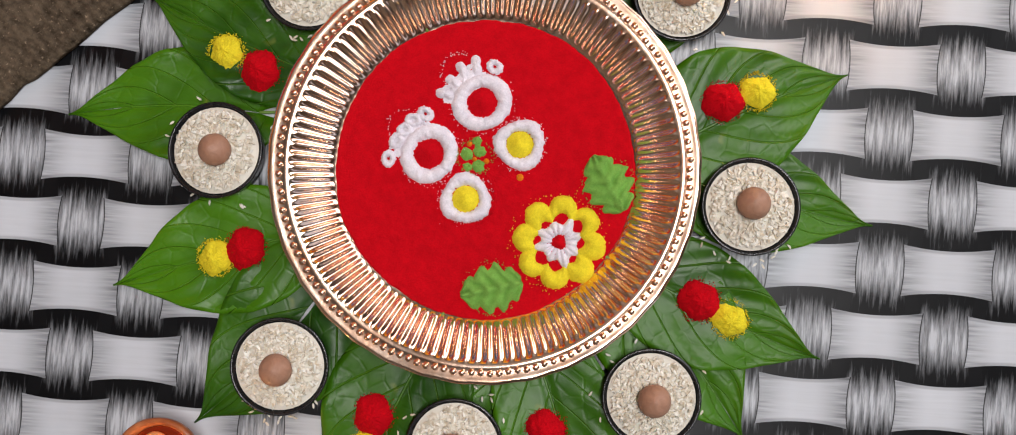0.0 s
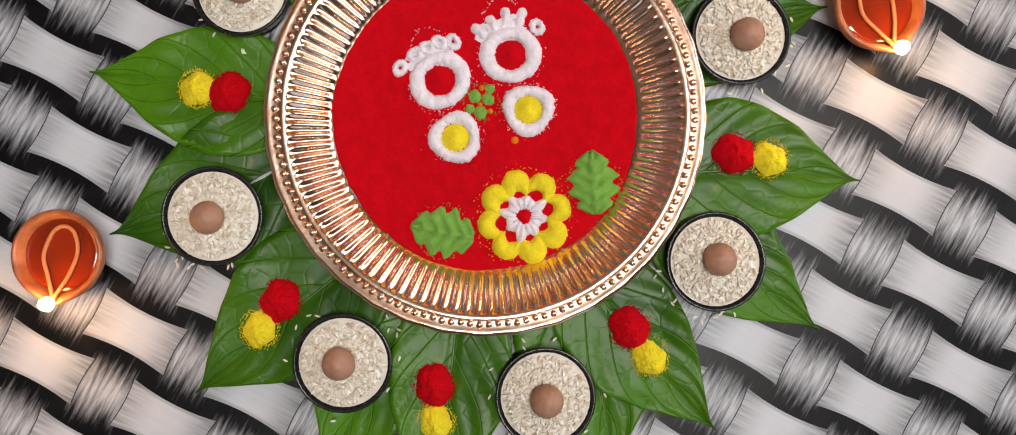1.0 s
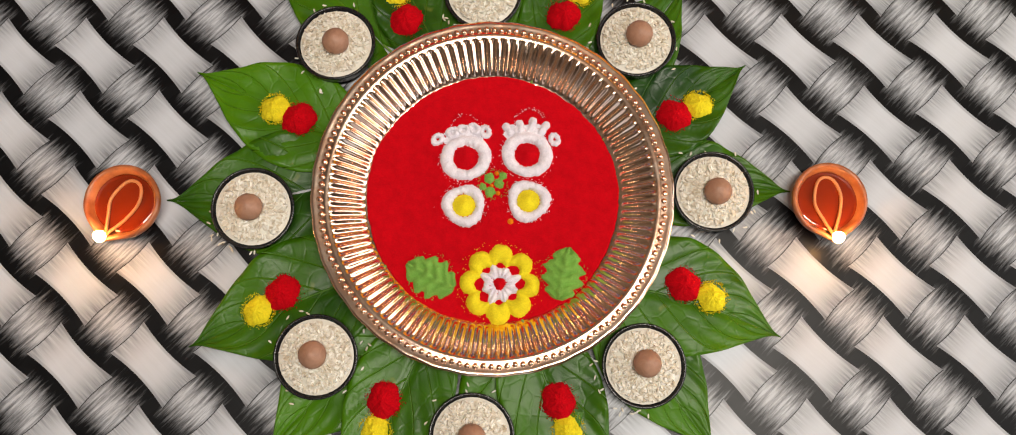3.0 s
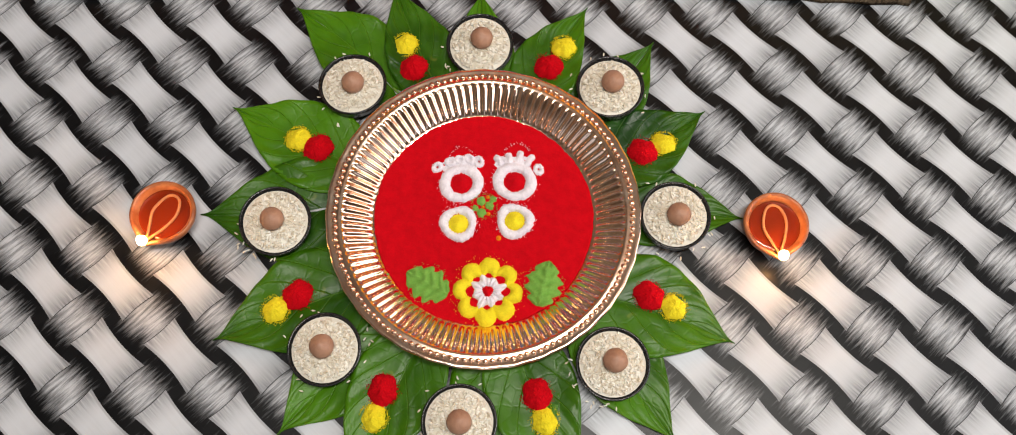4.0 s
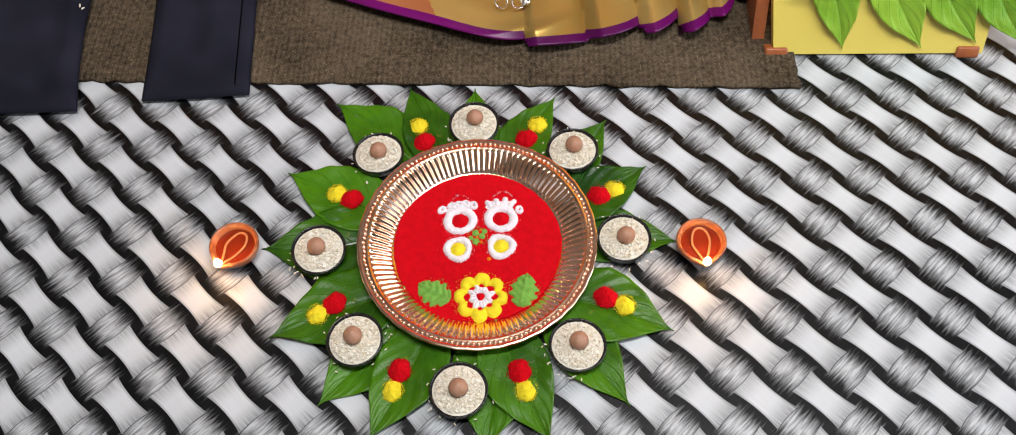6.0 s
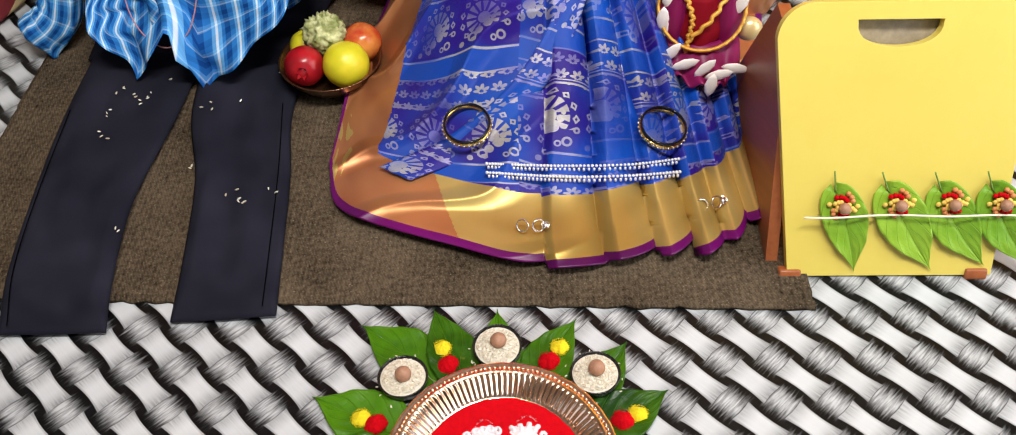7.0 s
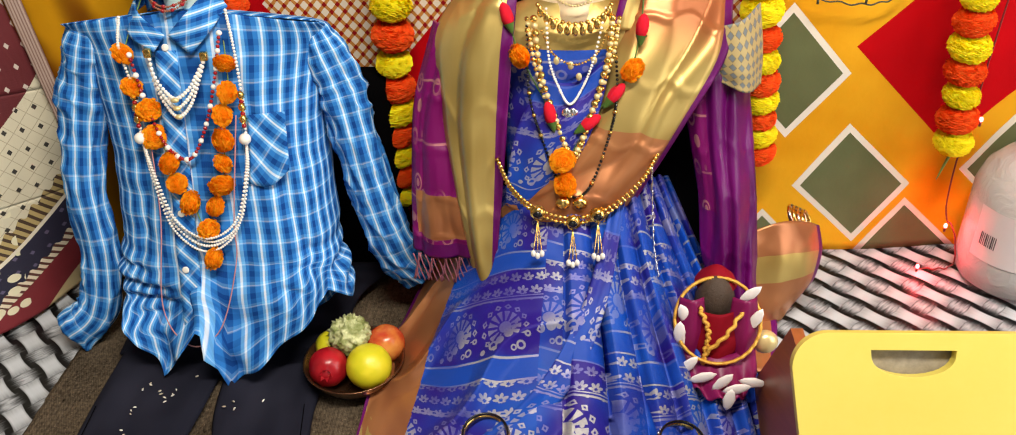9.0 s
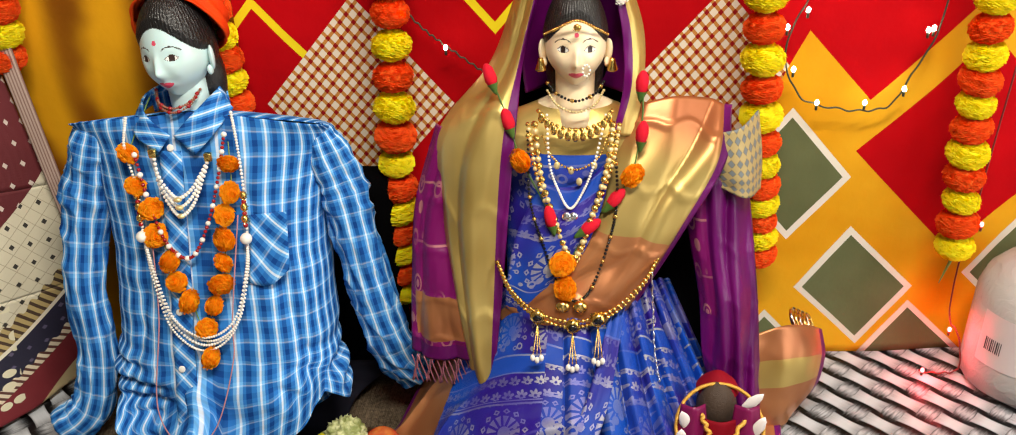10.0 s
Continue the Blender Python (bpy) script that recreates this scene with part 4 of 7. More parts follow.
def torso_point(u, v, grow=0.0):
    """Round the standing shirt: u turns from the back round by its front (0.5), v climbs from hem to shoulder."""
    a = 2 * math.pi * u + math.pi / 2
    c, s = math.cos(a), math.sin(a)
    z = 0.02 + 0.545 * v
    cx = -0.497 - 0.030 * v
    half = 0.176 + 0.008 * math.sin(v * 5) + 0.014 * max(0.0, 0.25 - v) / 0.25 + 0.046 * max(0.0, (v - 0.62) / 0.38) ** 1.5
    half *= 1 - 0.05 * max(0.0, (v - 0.92) / 0.08) ** 2
    deep = 0.085 * (1.0 if v < 0.86 else max(0.0, 1 - ((v - 0.86) / 0.14) ** 2))
    e = 0.75
    x = cx + (half + grow) * math.copysign(abs(c) ** e, c)
    yc = shirt_front(z) + (deep if v > 0.86 else 0.085)
    y = yc + (deep + grow) * math.copysign(abs(s) ** e, s)
    side = abs(x - cx) / half
    if v > 0.86:
        z += 0.022 * (1 - side) * (v - 0.86) / 0.14
    # curved shirt tails
    front = max(0.0, -s)
    hem = float(np.interp(x, (-0.69, -0.668, -0.609, -0.540, -0.533, -0.500, -0.413, -0.332, -0.31), (0.13, 0.090, 0.012, 0.105, 0.105, -0.004, 0.070, 0.150, 0.17)))
    mixed = min(1.0, front * 2.5)
    tail = hem * mixed + 0.22 * max(0.0, side - 0.40) ** 1.4 * (1 - mixed)
    z += tail * max(0.0, 1 - v / 0.34)
    y -= 0.030 * max(0.0, 1 - v / 0.20) ** 2 * front
    soft = max(0.0, 1 - v / 0.55)
    w = 0.022 * soft * noise.noise((x * 6, z * 17, 2.0)) + 0.008 * noise.noise((x * 13, z * 6, 5.0)) + 0.004 * noise.noise((x * 30, z * 26, 8.0))
    w += 0.008 * soft * math.sin(z * 75 + 9 * x + 3 * noise.noise((x * 5, z * 5, 0)))
    bunch = max(0.0, 1 - abs(v - 0.20) / 0.20) * min(1.0, max(0.0, side - 0.35) * 2.2)
    w += 0.013 * bunch * math.sin(z * 210 + 14 * abs(x - cx) + 5 * noise.noise((x * 7, z * 9, 4)))
    w += 0.010 * max(0.0, noise.noise((x * 9 - z * 5, z * 4 + x * 3, 11.0))) ** 1.0 - 0.006 * math.exp(-((x - cx + 0.11 - 0.25 * (z - 0.3)) / 0.010) ** 2) - 0.006 * math.exp(-((x - cx - 0.12 + 0.30 * (z - 0.3)) / 0.010) ** 2)
    return np.array((x + w * c * 0.6, y + w * (s if s < 0 else 0.3), z))


def sleeve(name, path, radii, parent, seed, flat=0.75):
    pts = [np.array(p, float) for p in path]

    def f(u, v):
        p = spline(pts, v)
        d = spline(pts, min(v + 0.02, 1)) - spline(pts, max(v - 0.02, 0))
        d = Vector(d).normalized()
        side = d.cross(Vector((0, -1, 0.15))).normalized()
        front = side.cross(d).normalized()
        r = float(spline([[q] for q in radii], v)[0])
        a = 2 * math.pi * u
        ridge = 1 - abs(noise.noise((math.cos(a) * 1.3 + seed, math.sin(a) * 1.3, v * 11 + 0.8 * math.cos(a + seed))))
        w = 0.90 + 0.16 * noise.noise((math.cos(a) * 1.6 + seed, math.sin(a) * 1.6, v * 7)) + 0.20 * ridge ** 5 * min(1.0, v * 3) + 0.06 * noise.noise((math.cos(a) * 4 + seed, math.sin(a) * 4, v * 24))
        return Vector(p) + side * (r * w * math.cos(a)) + front * (r * w * flat * math.sin(a))
    ob = mesh_object(name, grid(name, f, 64, 120, 0.26, 0.56, True), PLAID, parent)
    return thicken(ob, 0.0015, 1.0)


def shirt():
    top = thing("shirt", "blue and white checked long-sleeved shirt, standing stuffed on the rug", "shirt")
    ob = mesh_object("shirt_body", grid("shirt_body", lambda u, v: torso_point(u, v), 180, 110, 0.92, 0.58, True), PLAID, top)
    thicken(ob, 0.0015, 1.0)
    sleeve("sleeve", [(-0.706, 0.938, 0.548), (-0.716, 0.936, 0.510), (-0.731, 0.930, 0.455), (-0.743, 0.910, 0.39), (-0.752, 0.875, 0.29), (-0.745, 0.842, 0.17), (-0.762, 0.815, 0.075), (-0.812, 0.795, 0.036)], (0.030, 0.040, 0.041, 0.039, 0.036, 0.033, 0.034, 0.040), top, 1.0)
    sleeve("sleeve", [(-0.338, 0.938, 0.548), (-0.326, 0.936, 0.510), (-0.306, 0.930, 0.455), (-0.292, 0.915, 0.40), (-0.275, 0.893, 0.31), (-0.252, 0.876, 0.22), (-0.228, 0.876, 0.145), (-0.197, 0.885, 0.10)], (0.026, 0.037, 0.041, 0.041, 0.039, 0.038, 0.037, 0.036), top, 6.0)
    # collar wings, stand and front band
    for rows in ([[(-0.619, 0.950, 0.590), (-0.596, 0.912, 0.579), (-0.558, 0.890, 0.555)], [(-0.628, 0.925, 0.567), (-0.612, 0.892, 0.547), (-0.577, 0.880, 0.531)]],
                 [[(-0.492, 0.950, 0.610), (-0.521, 0.910, 0.582), (-0.553, 0.890, 0.555)], [(-0.463, 0.925, 0.588), (-0.484, 0.890, 0.558), (-0.519, 0.880, 0.527)]]):
        thicken(mesh_object("collar_wing", grid("collar_wing", patch(rows, lambda u, v: (0, -0.008 * math.sin(math.pi * u) * (1 - v), 0.004 * math.sin(math.pi * u))), 16, 12, 0.09, 0.06), PLAID_BIAS, top), 0.003)

    def collar_back(u, v):
        a = math.pi * u
        return (-0.556 - (0.064 + 0.012 * v) * math.cos(a), 0.952 + (0.040 + 0.012 * v) * math.sin(a), 0.590 + 0.020 * u + 0.012 * math.sin(a) - 0.030 * v)
    thicken(mesh_object("collar_fall", grid("collar_fall", collar_back, 30, 6, 0.24, 0.05), PLAID_BIAS, top), 0.003)

    def stand(u, v):
        a = math.pi * (0.06 + 0.88 * u)
        return (-0.549 + 0.064 * math.cos(a), 0.965 + 0.036 * math.sin(a), 0.562 + 0.034 * v)
    thicken(mesh_object("collar_stand", grid("collar_stand", stand, 30, 4, 0.24, 0.05), PLAID, top), 0.003)

    def band(u, v):
        x0 = -0.562 + 0.012 * (1 - v)
        x = x0 + 0.034 * (u - 0.5)
        z = 0.115 + (0.53 - 0.115) * v
        return (x, shirt_front(z) - 0.0085 - 0.012 * max(0.0, 0.34 - z) / 0.22 + 0.004 * noise.noise((x * 9, z * 14, 3)), z)
    thicken(mesh_object("front_band", grid("front_band", band, 4, 60, 0.034, 0.42), PLAID_BIAS, top), 0.003)
    button = lathe([(0, 0.0), (0.0055, 0.0), (0.0058, 0.0012), (0.0045, 0.002), (0.0, 0.0014)], 16)
    bt = part("button", button, PEARL, top, "white shirt button")
    for n, z in enumerate((0.535, 0.46, 0.375, 0.29, 0.205)):
        ob = bt if n == 0 else new("button", bt.data)
        ob.parent = top
        ob.matrix_basis = pose(-0.561 + 0.012 * (0.53 - z), shirt_front(z) - 0.0115 - 0.012 * max(0.0, 0.34 - z) / 0.22, z, 69, 0, 0)
    rows = [[(-0.446, 0.8225, 0.332), (-0.412, 0.813, 0.328), (-0.380, 0.832, 0.352)], [(-0.443, 0.842, 0.385), (-0.412, 0.838, 0.388), (-0.380, 0.848, 0.396)], [(-0.441, 0.853, 0.434), (-0.412, 0.853, 0.437), (-0.382, 0.862, 0.439)]]
    thicken(mesh_object("pocket", grid("pocket", patch([[(x, shirt_front(z) - 0.006, z) for x, y, z in r] for r in rows]), 12, 14, 0.064, 0.10), PLAID_BIAS, top), 0.003)


shirt()


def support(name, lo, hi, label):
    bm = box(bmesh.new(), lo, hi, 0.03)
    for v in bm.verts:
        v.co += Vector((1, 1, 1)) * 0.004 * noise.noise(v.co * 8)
    tagged(part(name, bm, BLACK_CLOTH_AND_SHADE), label, "cushion")


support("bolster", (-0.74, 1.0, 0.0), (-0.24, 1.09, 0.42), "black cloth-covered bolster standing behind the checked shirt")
# ---- silk saree figure ----
def face_skin(name, colour):
    M = Mat(name, colour, 0.32, Coat_Weight=0.25, Subsurface_Weight=0.05)
    n = M.noise(30.0, M.coord(), 3.0)
    M.set("Base Color", M.mix(n, tuple(c * 0.93 for c in colour), colour))
    return M


CREAM_PAINT = face_skin("cream_pink_paint", (0.96, 0.76, 0.50))


def drape(name, rows, material, parent, n=(40, 60), size=(0.3, 0.5), ripple=0.004, freq=(7, 3), seed=0.0, bands=None, label="", thick=0.0018, fold=None):
    def f(u, v):
        p = ripple * (noise.noise((u * freq[0], v * freq[1], seed)) + 0.12 * noise.noise((u * freq[0] * 3, v * freq[1] * 3, seed + 5)))
        q = fold(u, v) if fold else (0, 0, 0)
        return (q[0], q[1] - p, q[2] + p * 0.3)
    ob = mesh_object(name, grid(name, patch(rows, f), n[0], n[1], size[0], size[1], False, bands), material, parent, label)
    return thicken(ob, thick, 0.0)


def long_folds(u, v, count, slant, deep, seed):
    """Pressed folds that run down a hanging cloth, with a few creases across it."""
    at = u * count + v * slant + 0.35 * noise.noise((u * 2, v * 3, seed))
    s = at % 1.0
    k = (math.sin(s / 0.30 * math.pi / 2) if s < 0.30 else math.cos((s - 0.30) / 0.70 * math.pi / 2)) * min(1.0, u * 8, (1 - u) * 8)
    across = math.exp(-(((v * 5 + 0.3 * noise.noise((u * 3, v, seed + 2))) % 1.0 - 0.5) / 0.05) ** 2)
    return (0.0, deep * (0.5 - k) - 0.0022 * across, 0.002 * across)


def saree():
    top = thing("saree", "blue silk saree with gold and purple borders draped on a figure", "saree")
    # skirt, from the waist to the hem spread on the rug
    rows = [[(-0.10, 0.93, 0.26), (-0.055, 0.86, 0.30), (-0.010, 0.795, 0.325), (0.070, 0.775, 0.320), (0.150, 0.790, 0.330), (0.200, 0.86, 0.31), (0.235, 0.93, 0.27)],
            [(-0.18, 0.90, 0.10), (-0.120, 0.79, 0.150), (-0.040, 0.720, 0.205), (0.075, 0.690, 0.220), (0.180, 0.720, 0.205), (0.270, 0.80, 0.15), (0.310, 0.91, 0.10)],
            [(-0.235, 0.80, 0.030), (-0.170, 0.68, 0.060), (-0.070, 0.605, 0.100), (0.080, 0.575, 0.115), (0.220, 0.605, 0.095), (0.325, 0.69, 0.06), (0.360, 0.82, 0.03)],
            [(-0.262, 0.66, 0.016), (-0.205, 0.545, 0.022), (-0.075, 0.465, 0.034), (0.085, 0.435, 0.036), (0.245, 0.470, 0.034), (0.345, 0.55, 0.022), (0.374, 0.68, 0.016)],
            [(-0.270, 0.50, 0.012), (-0.240, 0.420, 0.014), (-0.095, 0.340, 0.017), (0.090, 0.310, 0.017), (0.260, 0.335, 0.017), (0.360, 0.40, 0.014), (0.382, 0.52, 0.012)]]

    def pleat(u, v):
        k = min(1.0, 0.25 + v * 1.5)
        right = min(1.0, max(0.0, (u - 0.40) * 7))
        at = u * 13.5 + 0.40 * math.sin(u * 9) + 0.22 * noise.noise((u * 5, v * 2, 1))
        saw = at % 1.0
        rise = min(1.0, saw / 0.07)
        knife = rise * (1 - 0.90 * (max(0.0, saw - 0.07) / 0.93) ** 1.7) - 0.50
        tall = (0.042 + 0.014 * math.sin(int(at) * 2.3)) * (1 - 0.62 * v)
        # soft slanting folds over the other side
        left = 1 - right
        lie = noise.noise((u * 3.0 + v * 2.2, v * 3.0 - u * 2.0, 2.0))
        crease = max(0.0, 1 - abs(((u * 5.0 + v * 3.4 + 0.5 * lie) % 1.0) - 0.5) / 0.22) ** 1.6
        slope = max(0.0, min(1.0, (v - 0.10) * 4)) * (1 - 0.70 * max(0.0, v - 0.55) / 0.45)
        step = int(at) if right > 0 else 0
        hemline = (0.016 * (saw - 0.5) * right + 0.012 * math.sin(step * 1.9) * right + 0.008 * math.sin(u * 21 + 1) * left) * max(0, v - 0.60) / 0.40
        return (0.014 * (knife + 0.2) * right * k,
                -0.030 * knife * right * k * (1 - 0.6 * v) - 0.012 * crease * left * slope + hemline,
                (tall * knife * right + (0.020 * crease + 0.016 * lie) * left * slope) * k + 0.006)

    def bands(u, v):
        if v > 0.976 or u < 0.014:
            return 2
        if v > 0.775:
            return 1 if u > 0.30 + 0.3 * (v - 0.775) or (u < 0.12 and noise.noise((u * 30, v * 20, 4)) > 0.1) else 3
        if u < 0.15 + 0.05 * v:
            return 3
        return 0
    skirt = drape("skirt", rows, [BROCADE, GOLD_SILK, PURPLE_SILK, COPPER_SILK], top, (460, 190), (0.78, 0.62), 0.004, (11, 6), 3.0, bands, fold=pleat)
    # the woven rows break from pleat to pleat and slant where the cloth crosses the knee
    layer = skirt.data.uv_layers[0]
    for poly in skirt.data.polygons:
        u = sum(layer.data[i].uv.x for i in poly.loop_indices) / (0.78 * len(poly.loop_indices))
        step = int(u * 13.5 + 0.40 * math.sin(u * 9))
        for i in poly.loop_indices:
            a, b = layer.data[i].uv
            if poly.material_index == 0:
                layer.data[i].uv = (a + 0.031 * step, b + 0.024 * math.sin(step * 2.1)) if u > 0.43 else (a - 0.30 * b, b + 0.34 * a)
    # crossing fold with a thin silver edge from the waist to the lower corner of the skirt
    drape("front_fold", [[(0.130, 0.772, 0.325), (0.150, 0.770, 0.33)], [(0.085, 0.660, 0.215), (0.120, 0.662, 0.21)], [(0.020, 0.575, 0.135), (0.065, 0.572, 0.125)], [(-0.080, 0.520, 0.065), (-0.030, 0.505, 0.055)], [(-0.190, 0.480, 0.036), (-0.14, 0.455, 0.034)]],
          [BROCADE, SILVER_SILK], top, (10, 70), (0.05, 0.5), 0.005, (3, 6), 4.0, lambda u, v: 1 if u < 0.05 else 0)
    # body of the figure under the drapes

    def body(u, v):
        a = 2 * math.pi * u
        t = min(v, 0.88)
        z = 0.29 + 0.31 * t
        w = 0.105 + 0.055 * t ** 2
        d = 0.062 + 0.012 * math.sin(math.pi * t)
        y = 0.67 + 0.34 * z + 0.075
        if v > 0.88:
            s = (v - 0.88) / 0.12
            w, d, y, z = w + (0.026 - w) * s ** 0.9, d + (0.022 - d) * s, y + (0.930 - y) * s, z + (0.612 - z) * s ** 1.25
        return (0.072 + w * math.cos(a), y + d * math.sin(a), z)
    mesh_object("blouse", grid("blouse", body, 64, 90, 0.6, 0.3, True, lambda u, v: 2 if v > 0.972 else (1 if v > 0.80 else 0)), [BROCADE, GOLD_SILK, CREAM_PAINT], top)
    # end piece hanging from the head over one shoulder
    drape("gold_end_piece", [[(-0.010, 0.985, 0.775), (0.002, 0.955, 0.778), (0.020, 0.930, 0.772)], [(-0.058, 0.955, 0.650), (-0.030, 0.915, 0.665), (-0.006, 0.895, 0.672)],
                             [(-0.140, 0.905, 0.553), (-0.080, 0.868, 0.575), (-0.016, 0.850, 0.580)], [(-0.135, 0.862, 0.440), (-0.090, 0.815, 0.450), (-0.028, 0.806, 0.455)],
                             [(-0.115, 0.815, 0.310), (-0.085, 0.775, 0.315), (-0.040, 0.775, 0.320)], [(-0.095, 0.775, 0.205), (-0.075, 0.752, 0.205), (-0.050, 0.750, 0.21)], [(-0.075, 0.755, 0.130), (-0.062, 0.742, 0.130), (-0.05, 0.74, 0.135)]],
          [GOLD_SILK, PURPLE_SILK], top, (44, 110), (0.13, 0.7), 0.012, (2.2, 4), 1.0, lambda u, v: 1 if u > 0.87 else 0, fold=lambda u, v: long_folds(u, v, 1.6, 0.7, 0.016, 1.0))
    drape("magenta_drape", [[(-0.145, 0.925, 0.560), (-0.115, 0.900, 0.565), (-0.085, 0.885, 0.560)], [(-0.180, 0.890, 0.440), (-0.145, 0.862, 0.445), (-0.090, 0.855, 0.440)],
                            [(-0.190, 0.850, 0.310), (-0.150, 0.818, 0.312), (-0.090, 0.810, 0.315)], [(-0.192, 0.815, 0.205), (-0.140, 0.790, 0.205), (-0.072, 0.785, 0.215)]],
          [MAGENTA, PURPLE_SILK, COPPER_SILK], top, (36, 80), (0.12, 0.38), 0.007, (5, 4), 2.0, fold=lambda u, v: long_folds(u, v, 2.6, 0.4, 0.008, 5.0), bands=lambda u, v: 1 if v > 0.93 else (2 if 0.68 < v < 0.90 and u > 0.1 else 0))
    bm = bmesh.new()
    for k in range(34):
        x = -0.190 + 0.118 * k / 33
        strand = tube_mesh("t", lambda t: (x + 0.006 * math.sin(t * 3 + k), 0.800 - 0.012 * (k / 33) + 0.003 * math.sin(k) - 0.01 * t, 0.207 - 0.045 * t), 0.0011, 5, 6)
        me = bpy.data.meshes.new("t")
        strand.to_mesh(me)
        bm.from_mesh(me)
        bpy.data.meshes.remove(me)
        strand.free()
    tagged(part("fringe", bm, MAGENTA, top, "magenta thread tassels along the drape's end"), kind="stuff")
    # gold drape across the chest with its purple edge
    drape("chest_drape", [[(0.150, 0.905, 0.600), (0.215, 0.915, 0.612), (0.262, 0.920, 0.606), (0.312, 0.930, 0.588)], [(0.132, 0.860, 0.545), (0.195, 0.855, 0.545), (0.245, 0.858, 0.535), (0.298, 0.868, 0.520)],
                          [(0.110, 0.815, 0.462), (0.160, 0.808, 0.455), (0.200, 0.812, 0.448), (0.242, 0.822, 0.435)], [(0.060, 0.788, 0.390), (0.115, 0.780, 0.378), (0.155, 0.784, 0.366), (0.190, 0.795, 0.352)],
                          [(-0.010, 0.780, 0.335), (0.050, 0.766, 0.315), (0.095, 0.764, 0.296), (0.135, 0.770, 0.280)], [(-0.050, 0.790, 0.290), (-0.020, 0.772, 0.270), (0.015, 0.765, 0.255), (0.05, 0.762, 0.25)]],
          [SHOT_SILK, PURPLE_SILK, COPPER_SILK], top, (44, 90), (0.16, 0.45), 0.010, (2.2, 3), 6.0, lambda u, v: 1 if u > 0.91 else (2 if v > 0.45 else 0), fold=lambda u, v: long_folds(u, v, 1.3, 0.9, 0.016, 3.0))
    drape("brocade_sash", [[(0.020, 0.840, 0.50), (0.075, 0.832, 0.50), (0.128, 0.840, 0.545)], [(-0.015, 0.812, 0.43), (0.045, 0.795, 0.44), (0.11, 0.808, 0.47)], [(-0.030, 0.792, 0.36), (0.02, 0.778, 0.36), (0.08, 0.787, 0.40)], [(-0.035, 0.79, 0.31), (-0.01, 0.778, 0.31), (0.03, 0.778, 0.34)]],
          BROCADE, top, (24, 40), (0.12, 0.25), 0.004, (4, 4), 8.0)
    # veil round the head
    drape("veil", [[(-0.005, 0.955, 0.60), (0.07, 1.02, 0.60), (0.150, 0.955, 0.60)], [(-0.012, 0.965, 0.68), (0.07, 1.03, 0.68), (0.155, 0.965, 0.68)], [(0.005, 0.955, 0.765), (0.07, 1.02, 0.775), (0.138, 0.955, 0.765)],
                   [(0.022, 0.945, 0.800), (0.07, 0.975, 0.830), (0.120, 0.945, 0.800)]], PURPLE_SILK, top, (30, 40), (0.3, 0.25), 0.004, (5, 4), 10.0)
    drape("veil_edge", [[(0.122, 0.935, 0.785), (0.138, 0.940, 0.782), (0.150, 0.955, 0.775)], [(0.138, 0.905, 0.715), (0.158, 0.912, 0.712), (0.172, 0.930, 0.705)], [(0.142, 0.885, 0.640), (0.160, 0.892, 0.635), (0.172, 0.905, 0.625)], [(0.128, 0.868, 0.570), (0.142, 0.872, 0.565), (0.160, 0.88, 0.56)]],
          [GOLD_SILK, PURPLE_SILK], top, (16, 50), (0.05, 0.25), 0.003, (3, 5), 12.0, lambda u, v: 1 if u < 0.30 else 0)
    # the other arm: patterned sleeve, purple drape, gold-edged lower end
    drape("sleeve", [[(0.268, 0.900, 0.555), (0.315, 0.885, 0.570), (0.352, 0.930, 0.582)], [(0.265, 0.885, 0.515), (0.325, 0.872, 0.510), (0.362, 0.92, 0.512)], [(0.275, 0.885, 0.485), (0.332, 0.868, 0.462), (0.365, 0.915, 0.455)]],
          sleeve_material(), top, (24, 24), (0.12, 0.11), 0.004, (4, 4), 14.0, label="pale sleeve with small grey lozenges")
    drape("purple_drape", [[(0.235, 0.905, 0.530), (0.290, 0.885, 0.510), (0.345, 0.935, 0.480)], [(0.252, 0.880, 0.400), (0.300, 0.860, 0.395), (0.358, 0.90, 0.385)], [(0.275, 0.850, 0.290), (0.318, 0.822, 0.285), (0.372, 0.865, 0.270)], [(0.285, 0.820, 0.185), (0.335, 0.805, 0.165), (0.385, 0.845, 0.140)], [(0.32, 0.81, 0.10), (0.355, 0.80, 0.08), (0.392, 0.835, 0.06)]],
          [PURPLE_SILK, MAGENTA], top, (36, 70), (0.16, 0.45), 0.010, (6, 3), 16.0, fold=lambda u, v: long_folds(u, v, 3.0, 0.7, 0.012, 7.0), bands=lambda u, v: 1 if u < 0.30 and v < 0.55 else 0)
